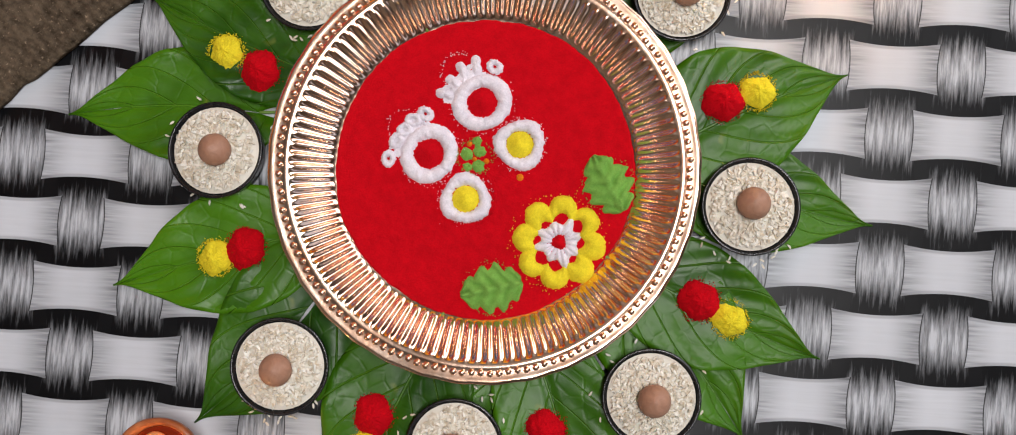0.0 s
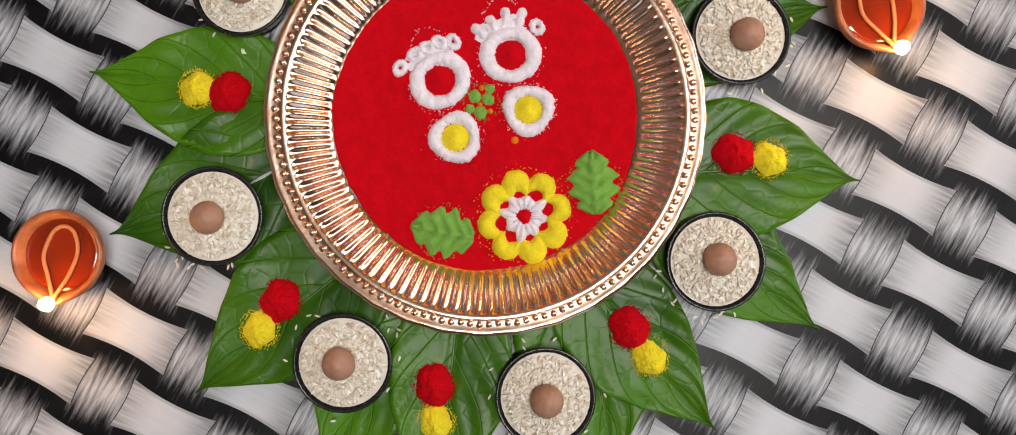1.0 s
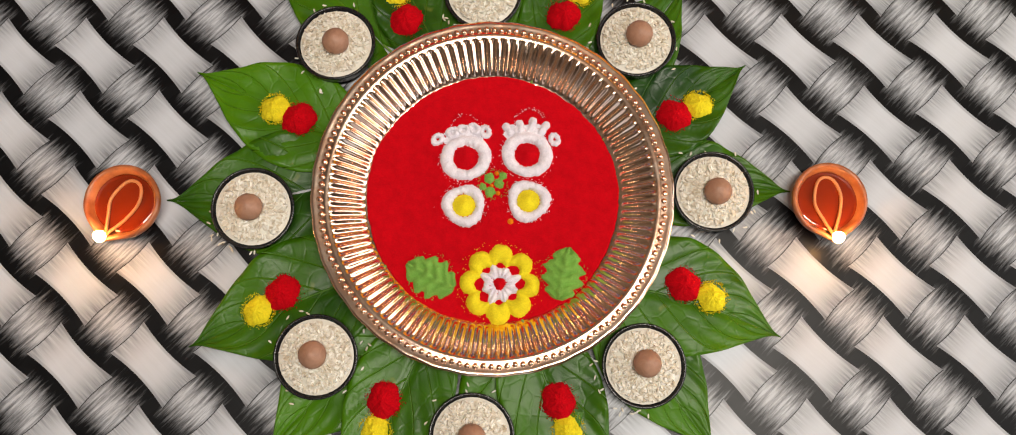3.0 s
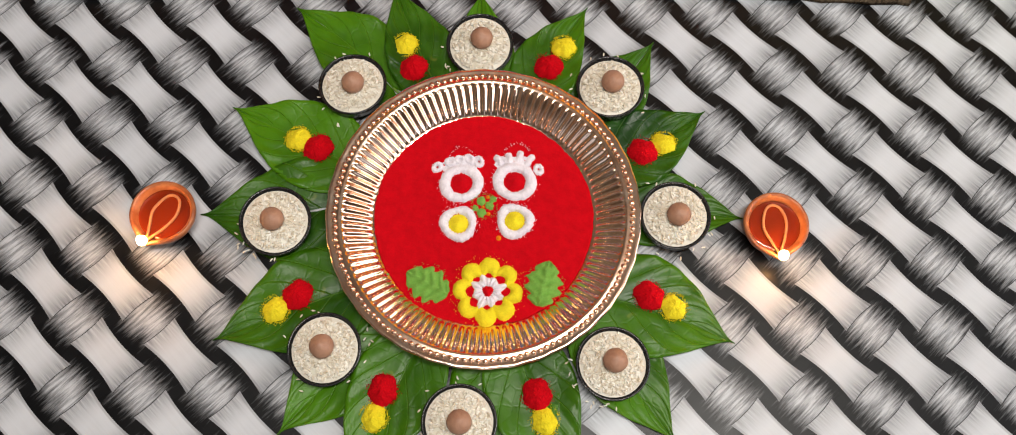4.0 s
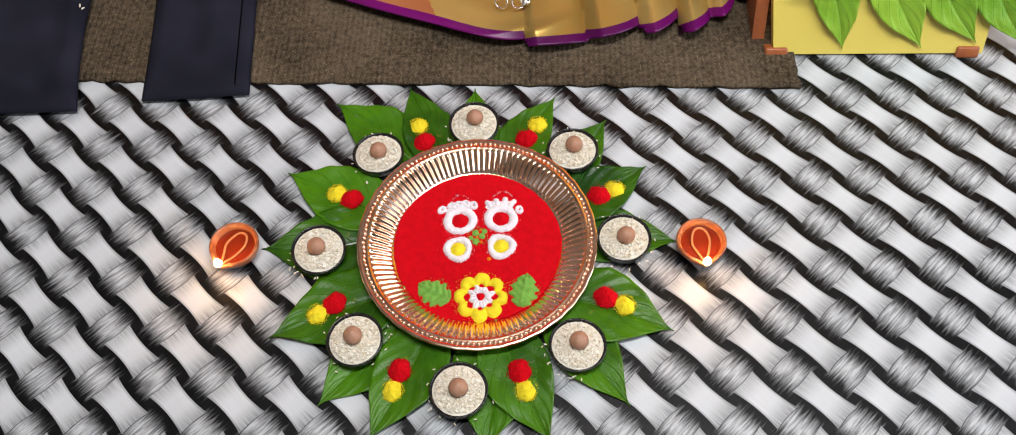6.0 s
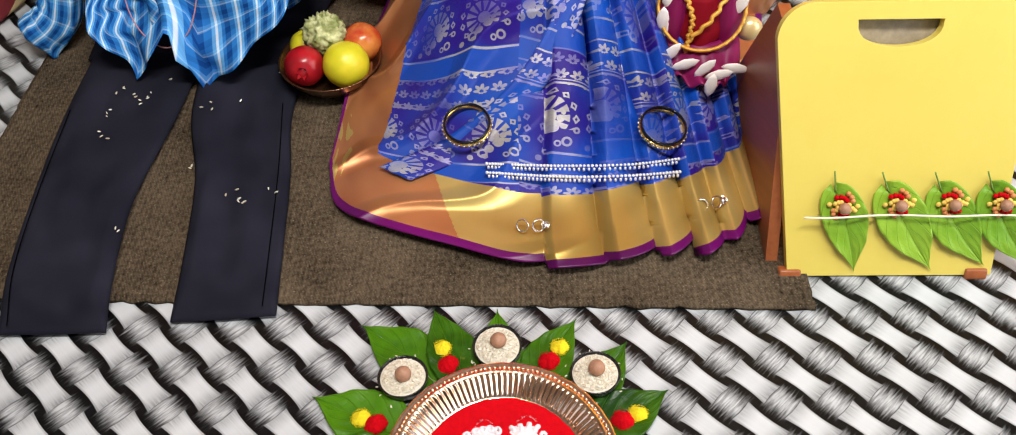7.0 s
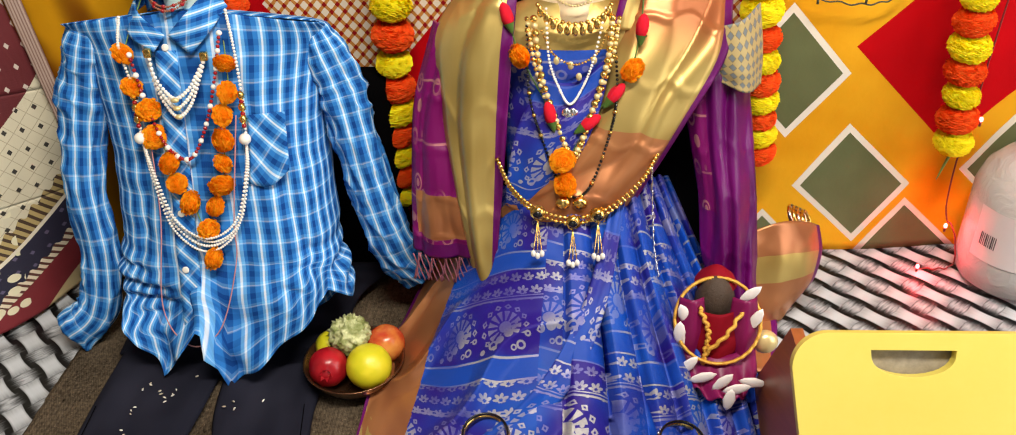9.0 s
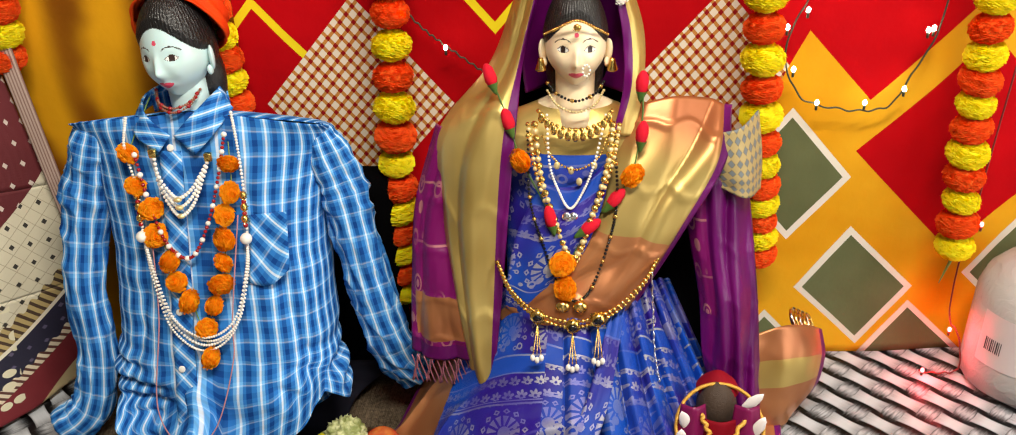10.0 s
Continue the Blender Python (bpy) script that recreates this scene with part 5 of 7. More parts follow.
    drape("lower_end", [[(0.372, 0.870, 0.203), (0.425, 0.885, 0.213), (0.475, 0.915, 0.193), (0.505, 0.94, 0.168)], [(0.372, 0.850, 0.153), (0.430, 0.855, 0.158), (0.480, 0.885, 0.143), (0.512, 0.92, 0.123)], [(0.378, 0.842, 0.083), (0.425, 0.845, 0.083), (0.470, 0.875, 0.078), (0.500, 0.91, 0.068)], [(0.385, 0.845, 0.023), (0.415, 0.85, 0.018), (0.445, 0.87, 0.013), (0.465, 0.90, 0.012)]],
          [COPPER_SILK, GOLD_SILK, PURPLE_SILK], top, (30, 34), (0.14, 0.2), 0.005, (4, 4), 18.0, lambda u, v: 2 if u > 0.90 else (1 if 0.28 < v < 0.52 else 0))
    # black sheets added as painted shade between the arms, neck and body
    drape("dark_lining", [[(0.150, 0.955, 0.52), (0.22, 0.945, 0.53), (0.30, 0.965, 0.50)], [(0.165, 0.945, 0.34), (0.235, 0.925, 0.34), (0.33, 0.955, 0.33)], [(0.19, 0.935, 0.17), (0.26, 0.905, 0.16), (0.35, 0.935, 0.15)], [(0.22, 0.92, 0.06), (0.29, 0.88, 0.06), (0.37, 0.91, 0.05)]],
          BLACK_CLOTH_AND_SHADE, top, (20, 30), (0.15, 0.5), 0.006, (4, 3), 31.0, label="black sheet standing in for the shade under the arm")
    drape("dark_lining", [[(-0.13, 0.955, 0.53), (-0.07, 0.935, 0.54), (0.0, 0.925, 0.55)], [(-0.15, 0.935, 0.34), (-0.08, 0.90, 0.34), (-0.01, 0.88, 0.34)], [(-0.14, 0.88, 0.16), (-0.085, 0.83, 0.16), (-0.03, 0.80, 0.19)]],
          BLACK_CLOTH_AND_SHADE, top, (20, 30), (0.15, 0.4), 0.006, (4, 3), 33.0, label="black sheet standing in for the shade under the arm")
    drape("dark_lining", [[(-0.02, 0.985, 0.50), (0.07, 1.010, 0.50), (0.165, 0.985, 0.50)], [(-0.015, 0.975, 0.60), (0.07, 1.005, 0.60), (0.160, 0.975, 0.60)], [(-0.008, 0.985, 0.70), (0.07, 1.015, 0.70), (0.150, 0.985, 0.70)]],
          BLACK_CLOTH_AND_SHADE, top, (20, 20), (0.15, 0.2), 0.004, (4, 3), 35.0, label="black sheet standing in for the shade behind the neck")
    # cloth spread behind the side of the skirt
    drape("side_spread", [[(0.250, 0.95, 0.10), (0.33, 0.95, 0.07), (0.42, 0.96, 0.03)], [(0.290, 0.84, 0.06), (0.36, 0.84, 0.045), (0.435, 0.86, 0.02)], [(0.325, 0.72, 0.03), (0.37, 0.72, 0.028), (0.405, 0.73, 0.016)]],
          [COPPER_SILK, PURPLE_SILK], top, (24, 24), (0.15, 0.2), 0.004, (4, 4), 20.0, lambda u, v: 1 if u > 0.90 else 0)


def sleeve_material():
    M = Mat("pale_gold_cloth_with_grey_lozenges", rough=0.5, Sheen_Weight=0.02)
    x, y, _ = M.xyz(M.coord("UV"))
    d = (x / 0.014).wrap(-0.5, 0.5).abs() + (y / 0.016).wrap(-0.5, 0.5).abs()
    M.set("Base Color", M.mix(d.lt(0.37), M.mix(d.lt(0.44), (0.42, 0.31, 0.13), (0.16, 0.11, 0.05)), (0.15, 0.17, 0.18)))
    weave_bump(M, 800.0, 0.25)
    return M


saree()


# ---- heads of the two figures ----
HAIR = Mat("black_painted_hair", (0.008, 0.007, 0.007), 0.35)
HAIR.bump(HAIR.noise(160.0, None, 3.0, 0.6, 2.0), 0.7, 0.002)
LIP = Mat("pink_lip_paint", (0.72, 0.07, 0.13), 0.35)
DARK_PAINT = Mat("dark_brown_paint", (0.03, 0.014, 0.010), 0.4)


EYE_WHITE = Mat("white_eye_paint", (0.78, 0.76, 0.72), 0.3)


def figure_head(name, label, skin, m, wide=0.0455, chin=0.066, lids=0.0):
    """A plain painted display head with neck, one mesh: front along -y, eyes at z = 0."""
    def f(u, v):
        a = 2 * math.pi * u + math.pi / 2
        b = math.pi * (v - 0.5)
        x, y, z = math.cos(b) * math.sin(a), -math.cos(b) * math.cos(a), math.sin(b)
        jaw = 1.0 if z > -0.15 else 1 - 0.36 * ((-z - 0.15) / 0.85) ** 1.7
        px, py, pz = wide * x * jaw, (0.055 if y < 0 else 0.066) * y * (jaw * 0.35 + 0.65), (0.084 if z > 0 else chin) * z
        fx = px / wide
        if y < 0:
            py -= 0.0088 * math.exp(-(fx / 0.15) ** 2 - ((pz + 0.023) / 0.0085) ** 2)
            py -= 0.0055 * math.exp(-(fx / 0.10) ** 2 - ((pz + 0.010) / 0.014) ** 2)
            py -= 0.0040 * math.exp(-(fx / 0.26) ** 2 - ((pz + 0.040) / 0.0055) ** 2)
            py -= 0.0050 * math.exp(-(fx / 0.28) ** 2 - ((pz + 0.058) / 0.009) ** 2)
            py += 0.0028 * math.exp(-((abs(fx) - 0.43) / 0.16) ** 2 - (pz / 0.008) ** 2)
            py -= 0.0026 * math.exp(-((abs(fx) - 0.52) / 0.22) ** 2 - ((pz + 0.024) / 0.016) ** 2)
        hair = line(fx, py, pz)
        if hair > 0:
            k = 1 + 0.09 * min(1.0, hair / 0.010) + 0.006 * math.sin(a * 60 + 9 * z)
            px, py, pz = px * k, py * k, pz * (k if z > 0 else 1)
        return (px, py, pz)

    def line(fx, py, pz):
        return max(pz - (0.043 - 0.040 * abs(fx) ** 1.7), py - 0.004 - 0.10 * max(0.0, -pz))

    def bands(u, v):
        px, py, pz = f(u, v)
        fx = px / wide
        if line(fx, py, pz) > 0:
            return 1
        if py > 0:
            return 0
        s = abs(fx)
        if s < 0.24 and abs(pz + 0.0405 - 0.012 * s) < 0.0046 - 0.062 * s * s:
            return 2
        ex = (s - 0.43) / 0.185
        if abs(ex) < 1:
            top, low = 0.0052 * (1 - ex * ex) - lids, -0.0034 * (1 - ex * ex)
            if pz > top and pz < top + 0.0012:
                return 3
            if low < pz < top:
                return 3 if abs(ex) < 0.36 else 4
            if low - 0.0007 < pz < low:
                return 3
        if abs(s - 0.45) < 0.25 and abs(pz - 0.0165 + 0.09 * (s - 0.42) ** 2) < 0.0008:
            return 3
        if (px / 0.0030) ** 2 + ((pz - 0.0225) / 0.0034) ** 2 < 1:
            return 2
        return 0
    me = grid(name, f, 260, 190, 1, 1, True, bands)
    bm = bmesh.new()
    bm.from_mesh(me)
    bpy.data.meshes.remove(me)
    # neck, hair at the nape and ears belong to the same casting
    neck = lathe([(0.031, -0.040), (0.0305, -0.065), (0.030, -0.085), (0.033, -0.105), (0.042, -0.125), (0.0, -0.135)], 40)
    for v in neck.verts:
        v.co.y = v.co.y * 0.92 + 0.010
    nape = bmesh.new()
    bmesh.ops.create_uvsphere(nape, u_segments=32, v_segments=20, radius=1.0, matrix=Matrix.LocRotScale((0, 0.036, -0.045), None, (wide * 0.98, 0.034, 0.066)))
    for bit, slot in ((neck, 0), (nape, 1)):
        for face in bit.faces:
            face.material_index = slot
        tmp = bpy.data.meshes.new("tmp")
        bit.to_mesh(tmp)
        bit.free()
        bm.from_mesh(tmp)
        bpy.data.meshes.remove(tmp)
    for side in (-1, 1):
        bmesh.ops.create_uvsphere(bm, u_segments=16, v_segments=12, radius=1.0, matrix=Matrix.LocRotScale((side * (wide + 0.0035), 0.004, -0.010), Euler((0.15, 0, side * 0.55)), (0.0045, 0.0105, 0.0185)))
        bmesh.ops.create_uvsphere(bm, u_segments=12, v_segments=8, radius=1.0, matrix=Matrix.LocRotScale((side * (wide + 0.0010), -0.001, -0.027), None, (0.0042, 0.0062, 0.0075)))
    ob = part(name, bm, [skin, HAIR, LIP, DARK_PAINT, EYE_WHITE])
    ob.matrix_basis = m
    return tagged(ob, label, "display head")


figure_head("display_head", "pale blue-white painted display head with black hair in the shirt collar", face_skin("pale_blue_white_paint", (0.56, 0.74, 0.74)), pose(-0.545, 0.950, 0.671, -7, -5, -10) @ Matrix.Scale(1.06, 4), 0.0480, 0.063, 0.0012)
figure_head("display_head", "cream painted display head with black hair under the saree veil", CREAM_PAINT, pose(0.0715, 0.922, 0.690, -8, 0, 1) @ Matrix.Scale(0.97, 4), 0.0465, 0.0615)


def turban():
    M = silk("orange_red_turban_cloth", (0.70, 0.030, 0.006), (0.86, 0.085, 0.012), 0.6)

    def f(u, v):
        a = 2 * math.pi * u
        s = max(0.0, math.sin(a * 1.0))
        r = 0.070 * (1 - v ** 2.4) ** 0.5
        wrap = 0.0035 * math.sin(26 * v + 3 * math.cos(a) + 2 * a) * (1 - v)
        w = 1 + 0.035 * noise.noise((math.cos(a) * 2, math.sin(a) * 2, v * 6))
        z = 0.092 * v - 0.012 * abs(math.cos(a)) ** 2 * (1 - v)
        r += wrap + 0.004 * max(0.0, 0.12 - v) / 0.12
        return (r * w * math.cos(a), r * 1.06 * w * math.sin(a), z)
    ob = mesh_object("turban", grid("turban", f, 90, 60, 0.48, 0.12, True), M)
    thicken(ob, 0.004, -1.0)
    ob.matrix_basis = pose(-0.547, 0.984, 0.702, -52, -8, -4)
    tagged(ob, "orange-red cloth turban on the pale display head", "turban")


turban()
# ---- flowers and garlands ----
def pom(bm, centre, radius, flat=0.72, petals=110, axis=(0, 0, 1)):
    """A ruffled flower head: many small bent petals on a core."""
    c, up = Vector(centre), Vector(axis).normalized()
    turn = up.to_track_quat("Z", "Y").to_matrix()
    for n in range(petals):
        z = 1 - 2 * (n + 0.5) / petals
        a = n * 2.39996
        r = math.sqrt(1 - z * z)
        d = turn @ Vector((r * math.cos(a), r * math.sin(a), z * flat))
        side = (turn @ Vector((-math.sin(a), math.cos(a), 0))).normalized()
        rise = d.cross(side).normalized()
        k = radius * (rnd(0.93, 1.03) if radius > 0.03 else rnd(0.78, 1.10))
        w = radius * (rnd(0.10, 0.16) if radius > 0.03 else rnd(0.15, 0.26))
        p = c + d * k * 0.88
        q = c + d * k
        v = [bm.verts.new(p - side * w * 0.5), bm.verts.new(p + side * w * 0.5), bm.verts.new(q + side * w + rise * w * rnd(-0.3, 0.5)), bm.verts.new(q + d * w * 0.35), bm.verts.new(q - side * w + rise * w * rnd(-0.3, 0.5))]
        bm.faces.new(v)
        bm.faces.new([bm.verts.new(x.co + rise * w * 0.5) for x in (v[0], v[1], v[2], v[4])])
    bmesh.ops.create_icosphere(bm, subdivisions=2, radius=radius * (0.975 if radius > 0.03 else 0.86), matrix=Matrix.LocRotScale(c, turn.to_quaternion(), (1, 1, flat)))
    return bm


POMS = {}


def shared_pom(key, material, radius, flat):
    if key not in POMS:
        mesh = bpy.data.meshes.new(key)
        bm = pom(bmesh.new(), (0, 0, 0), radius, flat, 560 if radius > 0.03 else 300)
        bm.to_mesh(mesh)
        bm.free()
        mesh.materials.append(material.m)
        POMS[key] = mesh
    return POMS[key]


def hanging_garland(points, bottom_tail, label):
    """Yellow and red-orange yarn flowers threaded on a cord down the backdrop."""
    top = thing("flower_garland", label, "garland", Matrix.Translation(points[0]), group="yarn flower garlands")
    base = Vector(points[0])
    run = sum((Vector(b) - Vector(a)).length for a, b in zip(points, points[1:]))
    n = int(run / 0.0475)
    for k in range(n + 1):
        p = Vector(spline(points, k / n)) - base
        me = shared_pom("yellow_flower" if k % 2 else "orange_flower", YARN_Y if k % 2 else YARN_R, 0.034, 0.78)
        ob = new("yellow_flower" if k % 2 else "orange_flower", me)
        ob.parent = top
        ob.matrix_basis = Matrix.Translation(p) @ pose(0, 0, 0, rnd(-14, 14), rnd(-14, 14), rnd(0, 360)) @ Matrix.Scale(rnd(0.92, 1.08), 4)
    part("cord", tube_mesh("cord", lambda t: Vector(spline(points, t)) - base, 0.0012, 5, 30), STALK, top)
    if bottom_tail:
        e = Vector(points[-1]) - base
        part("tassel", tube_mesh("tassel", lambda t: e + Vector((-0.012 * t, 0, -0.03 - 0.05 * t)), lambda t: 0.003 * (1 - 0.7 * t), 6, 8), STALK, top)


hanging_garland([(-0.222, 1.045, 1.02), (-0.225, 1.045, 0.72), (-0.236, 1.045, 0.42), (-0.247, 1.045, 0.17)], False, "yellow and red-orange yarn flower garland hanging between the figures")
hanging_garland([(0.364, 1.045, 1.02), (0.370, 1.045, 0.71), (0.388, 1.045, 0.45), (0.404, 1.045, 0.26)], False, "yellow and red-orange yarn flower garland hanging on the backdrop")
hanging_garland([(0.712, 1.050, 1.02), (0.722, 1.050, 0.72), (0.730, 1.050, 0.50), (0.748, 1.050, 0.275)], True, "yarn flower garland ending in a short green tassel")
hanging_garland([(-0.862, 1.045, 1.02), (-0.860, 1.045, 0.80), (-0.885, 1.045, 0.63)], False, "short yellow and red-orange yarn flower garland beside the drape")
hanging_garland([(-0.545, 1.060, 1.02), (-0.530, 1.060, 0.75), (-0.512, 1.060, 0.54)], False, "yarn flower garland hanging behind the turban")


def marigold_string(points, radius, name, label, thread):
    top = thing(name, label, "garland", Matrix.Translation(points[0]))
    base = Vector(points[0])
    for p in points:
        ob = new("marigold", shared_pom("marigold", MARIGOLD, 0.019, 0.7))
        ob.parent = top
        ob.matrix_basis = Matrix.Translation(Vector(p) - base) @ pose(0, 0, 0, 70 + rnd(-25, 25), rnd(-25, 25), rnd(0, 360)) @ Matrix.Scale(radius / 0.019 * rnd(0.88, 1.1), 4)
    part("thread", tube_mesh("thread", lambda t: Vector(spline(thread, t)) - base + Vector((0, 0.008, 0)), 0.0010, 5, 60), STALK, top)


L_SIDE = [(-0.627, 0.880, 0.529), (-0.617, 0.861, 0.481), (-0.593, 0.848, 0.448), (-0.590, 0.838, 0.405), (-0.568, 0.818, 0.370), (-0.559, 0.806, 0.338), (-0.540, 0.795, 0.309)]
R_SIDE = [(-0.467, 0.874, 0.515), (-0.467, 0.858, 0.472), (-0.477, 0.845, 0.439), (-0.479, 0.831, 0.403), (-0.482, 0.818, 0.368), (-0.486, 0.805, 0.336), (-0.500, 0.793, 0.303), (-0.513, 0.779, 0.269), (-0.509, 0.762, 0.223)]
marigold_string(L_SIDE + R_SIDE[::-1][2:][::-1] + R_SIDE[-2:], 0.0185, "marigold_garland", "orange marigold garland hung round the checked shirt", [(-0.60, 0.93, 0.60)] + L_SIDE + R_SIDE[::-1] + [(-0.48, 0.93, 0.60)])


BEADS = {}


def chain(name, label, points, radius, material, gap=1.9, parent=None, strands=((0, 0, 0),), category="necklace", every=None, other=None):
    """Beads strung along a curve, one mesh a strand; every n-th bead takes the other material."""
    top = parent or thing(name, label, category, Matrix.Translation(points[0]))
    base = Vector(points[0]) if parent is None else Vector((0, 0, 0))
    for off in strands:
        pts = []
        for t, p in enumerate(points):
            w = math.sin(math.pi * t / (len(points) - 1))
            pts.append(np.array(p, float) + np.array(off) * w)
        run = sum(np.linalg.norm(b - a) for a, b in zip(pts, pts[1:]))
        n = max(4, int(run / (radius * gap)))
        if radius >= 0.0035:
            for k in range(n + 1):
                mat = other if every and k % every == 0 and other else material
                key = (round(radius, 5), mat.m.name)
                if key not in BEADS:
                    BEADS[key] = bpy.data.meshes.new("bead")
                    bm = ball(bmesh.new(), (0, 0, 0), radius * (1.2 if mat is other else 1.0), 2)
                    bm.to_mesh(BEADS[key])
                    bm.free()
                    BEADS[key].materials.append(mat.m)
                    BEADS[key].shade_smooth()
                ob = new("bead", BEADS[key])
                ob.parent = top
                ob.location = Vector(spline(pts, k / n)) - base
            continue
        bm = bmesh.new()
        for k in range(n + 1):
            p = Vector(spline(pts, k / n)) - base
            big = 1.5 if every and k % every == 0 else 1.0
            made = bmesh.ops.create_icosphere(bm, subdivisions=1 if radius < 0.003 else 2, radius=radius * big * rnd(0.9, 1.1), matrix=Matrix.Translation(p))
            if every and k % every == 0:
                for f in {f for v in made["verts"] for f in v.link_faces}:
                    f.material_index = 1
        tagged(part("bead_strand", bm, [material, other or material], top), kind="stuff")
    return top


# necklaces on the shirt
LONG = [(-0.622, 0.889, 0.585), (-0.628, 0.875, 0.540), (-0.615, 0.860, 0.476), (-0.609, 0.834, 0.409), (-0.596, 0.810, 0.350), (-0.568, 0.781, 0.276), (-0.517, 0.769, 0.243), (-0.467, 0.780, 0.272), (-0.445, 0.810, 0.351), (-0.442, 0.834, 0.407), (-0.445, 0.861, 0.477), (-0.452, 0.885, 0.54), (-0.459, 0.901, 0.590)]
top = chain("pearl_necklace", "long white pearl necklace of several strands on the checked shirt", LONG, 0.0029, PEARL)
chain("", "", [tuple(Vector(p) - Vector(LONG[0])) for p in LONG[3:10]], 0.0025, PEARL, 1.9, top, ((0.006, 0.0, 0.008), (-0.002, -0.004, -0.008), (0.002, -0.002, 0.016)))
for p in (LONG[3], LONG[9]):
    part("white_ball", ball(bmesh.new(), Vector(p) - Vector(LONG[0]) + Vector((0, -0.006, 0)), 0.0095, 3), PEARL, top)
for a, b in ((LONG[2], LONG[3]), (LONG[10], LONG[9])):
    for k in (0.1, 0.35, 0.6):
        c = Vector(a).lerp(Vector(b), k) - Vector(LONG[0]) + Vector((0, -0.004, 0))
        bm = pom(bmesh.new(), c, 0.0068, 1.3, 24)
        part("gold_bead", bm, GOLD, top)
        part("red_bead", ball(bmesh.new(), c + Vector((0, -0.002, -0.010)), 0.0040, 2), RED_BEAD, top)
PEARL3 = [(-0.585, 0.877, 0.529), (-0.577, 0.861, 0.495), (-0.560, 0.850, 0.468), (-0.543, 0.843, 0.458), (-0.525, 0.851, 0.470), (-0.510, 0.861, 0.495), (-0.497, 0.875, 0.524)]
top = chain("pearl_choker", "three-strand white pearl choker with gold clasps on the shirt", PEARL3, 0.0031, PEARL, 1.9, None, ((0, 0, 0.012), (0, -0.003, -0.002), (0, -0.005, -0.017)))
for p in (PEARL3[0], PEARL3[-1]):
    part("clasp", box(bmesh.new(), Vector(p) - Vector(PEARL3[0]) - Vector((0.006, 0.006, 0.004)), Vector(p) - Vector(PEARL3[0]) + Vector((0.006, 0.003, 0.010)), 0.002), GOLD, top, "gold clasp")
for dz in (0.012, -0.002, -0.017):
    part("gold_bead", ball(bmesh.new(), Vector(PEARL3[3]) - Vector(PEARL3[0]) + Vector((0, -0.005, dz)), 0.0052, 2, (1.3, 1, 0.8)), CREAM_BEAD, top)
chain("bead_necklace", "dark red and white bead necklace on the checked shirt", [(-0.614, 0.874, 0.530), (-0.595, 0.848, 0.457), (-0.567, 0.824, 0.394), (-0.531, 0.818, 0.378), (-0.502, 0.837, 0.429), (-0.483, 0.863, 0.496), (-0.470, 0.885, 0.560)], 0.0030, RED_BEAD, 2.2, None, ((0, 0, 0),), "necklace", 4, PEARL)
THREAD = Mat("pinkish_cotton_thread", (0.50, 0.22, 0.22), 0.8)
tagged(part("sacred_thread", tube_mesh("sacred_thread", lambda t: spline([(-0.60, 0.845, 0.42), (-0.590, 0.785, 0.289), (-0.598, 0.726, 0.146), (-0.556, 0.702, 0.088), (-0.505, 0.715, 0.115), (-0.472, 0.758, 0.218), (-0.470, 0.785, 0.289), (-0.455, 0.845, 0.44)], t), 0.0011, 5, 80), THREAD), "thin pinkish cotton thread looped on the checked shirt", "thread")
BROWN_BEAD = Mat("reddish_brown_wooden_beads", (0.28, 0.10, 0.06), 0.45)
chain("neck_beads", "short red and brown bead string at the pale head's neck", [(-0.585, 0.935, 0.614), (-0.573, 0.910, 0.602), (-0.549, 0.899, 0.597), (-0.525, 0.908, 0.603), (-0.513, 0.932, 0.616)], 0.0024, BROWN_BEAD, 1.8, None, ((0, 0, 0), (0, -0.002, -0.006)), "necklace", 4, RED_BEAD)


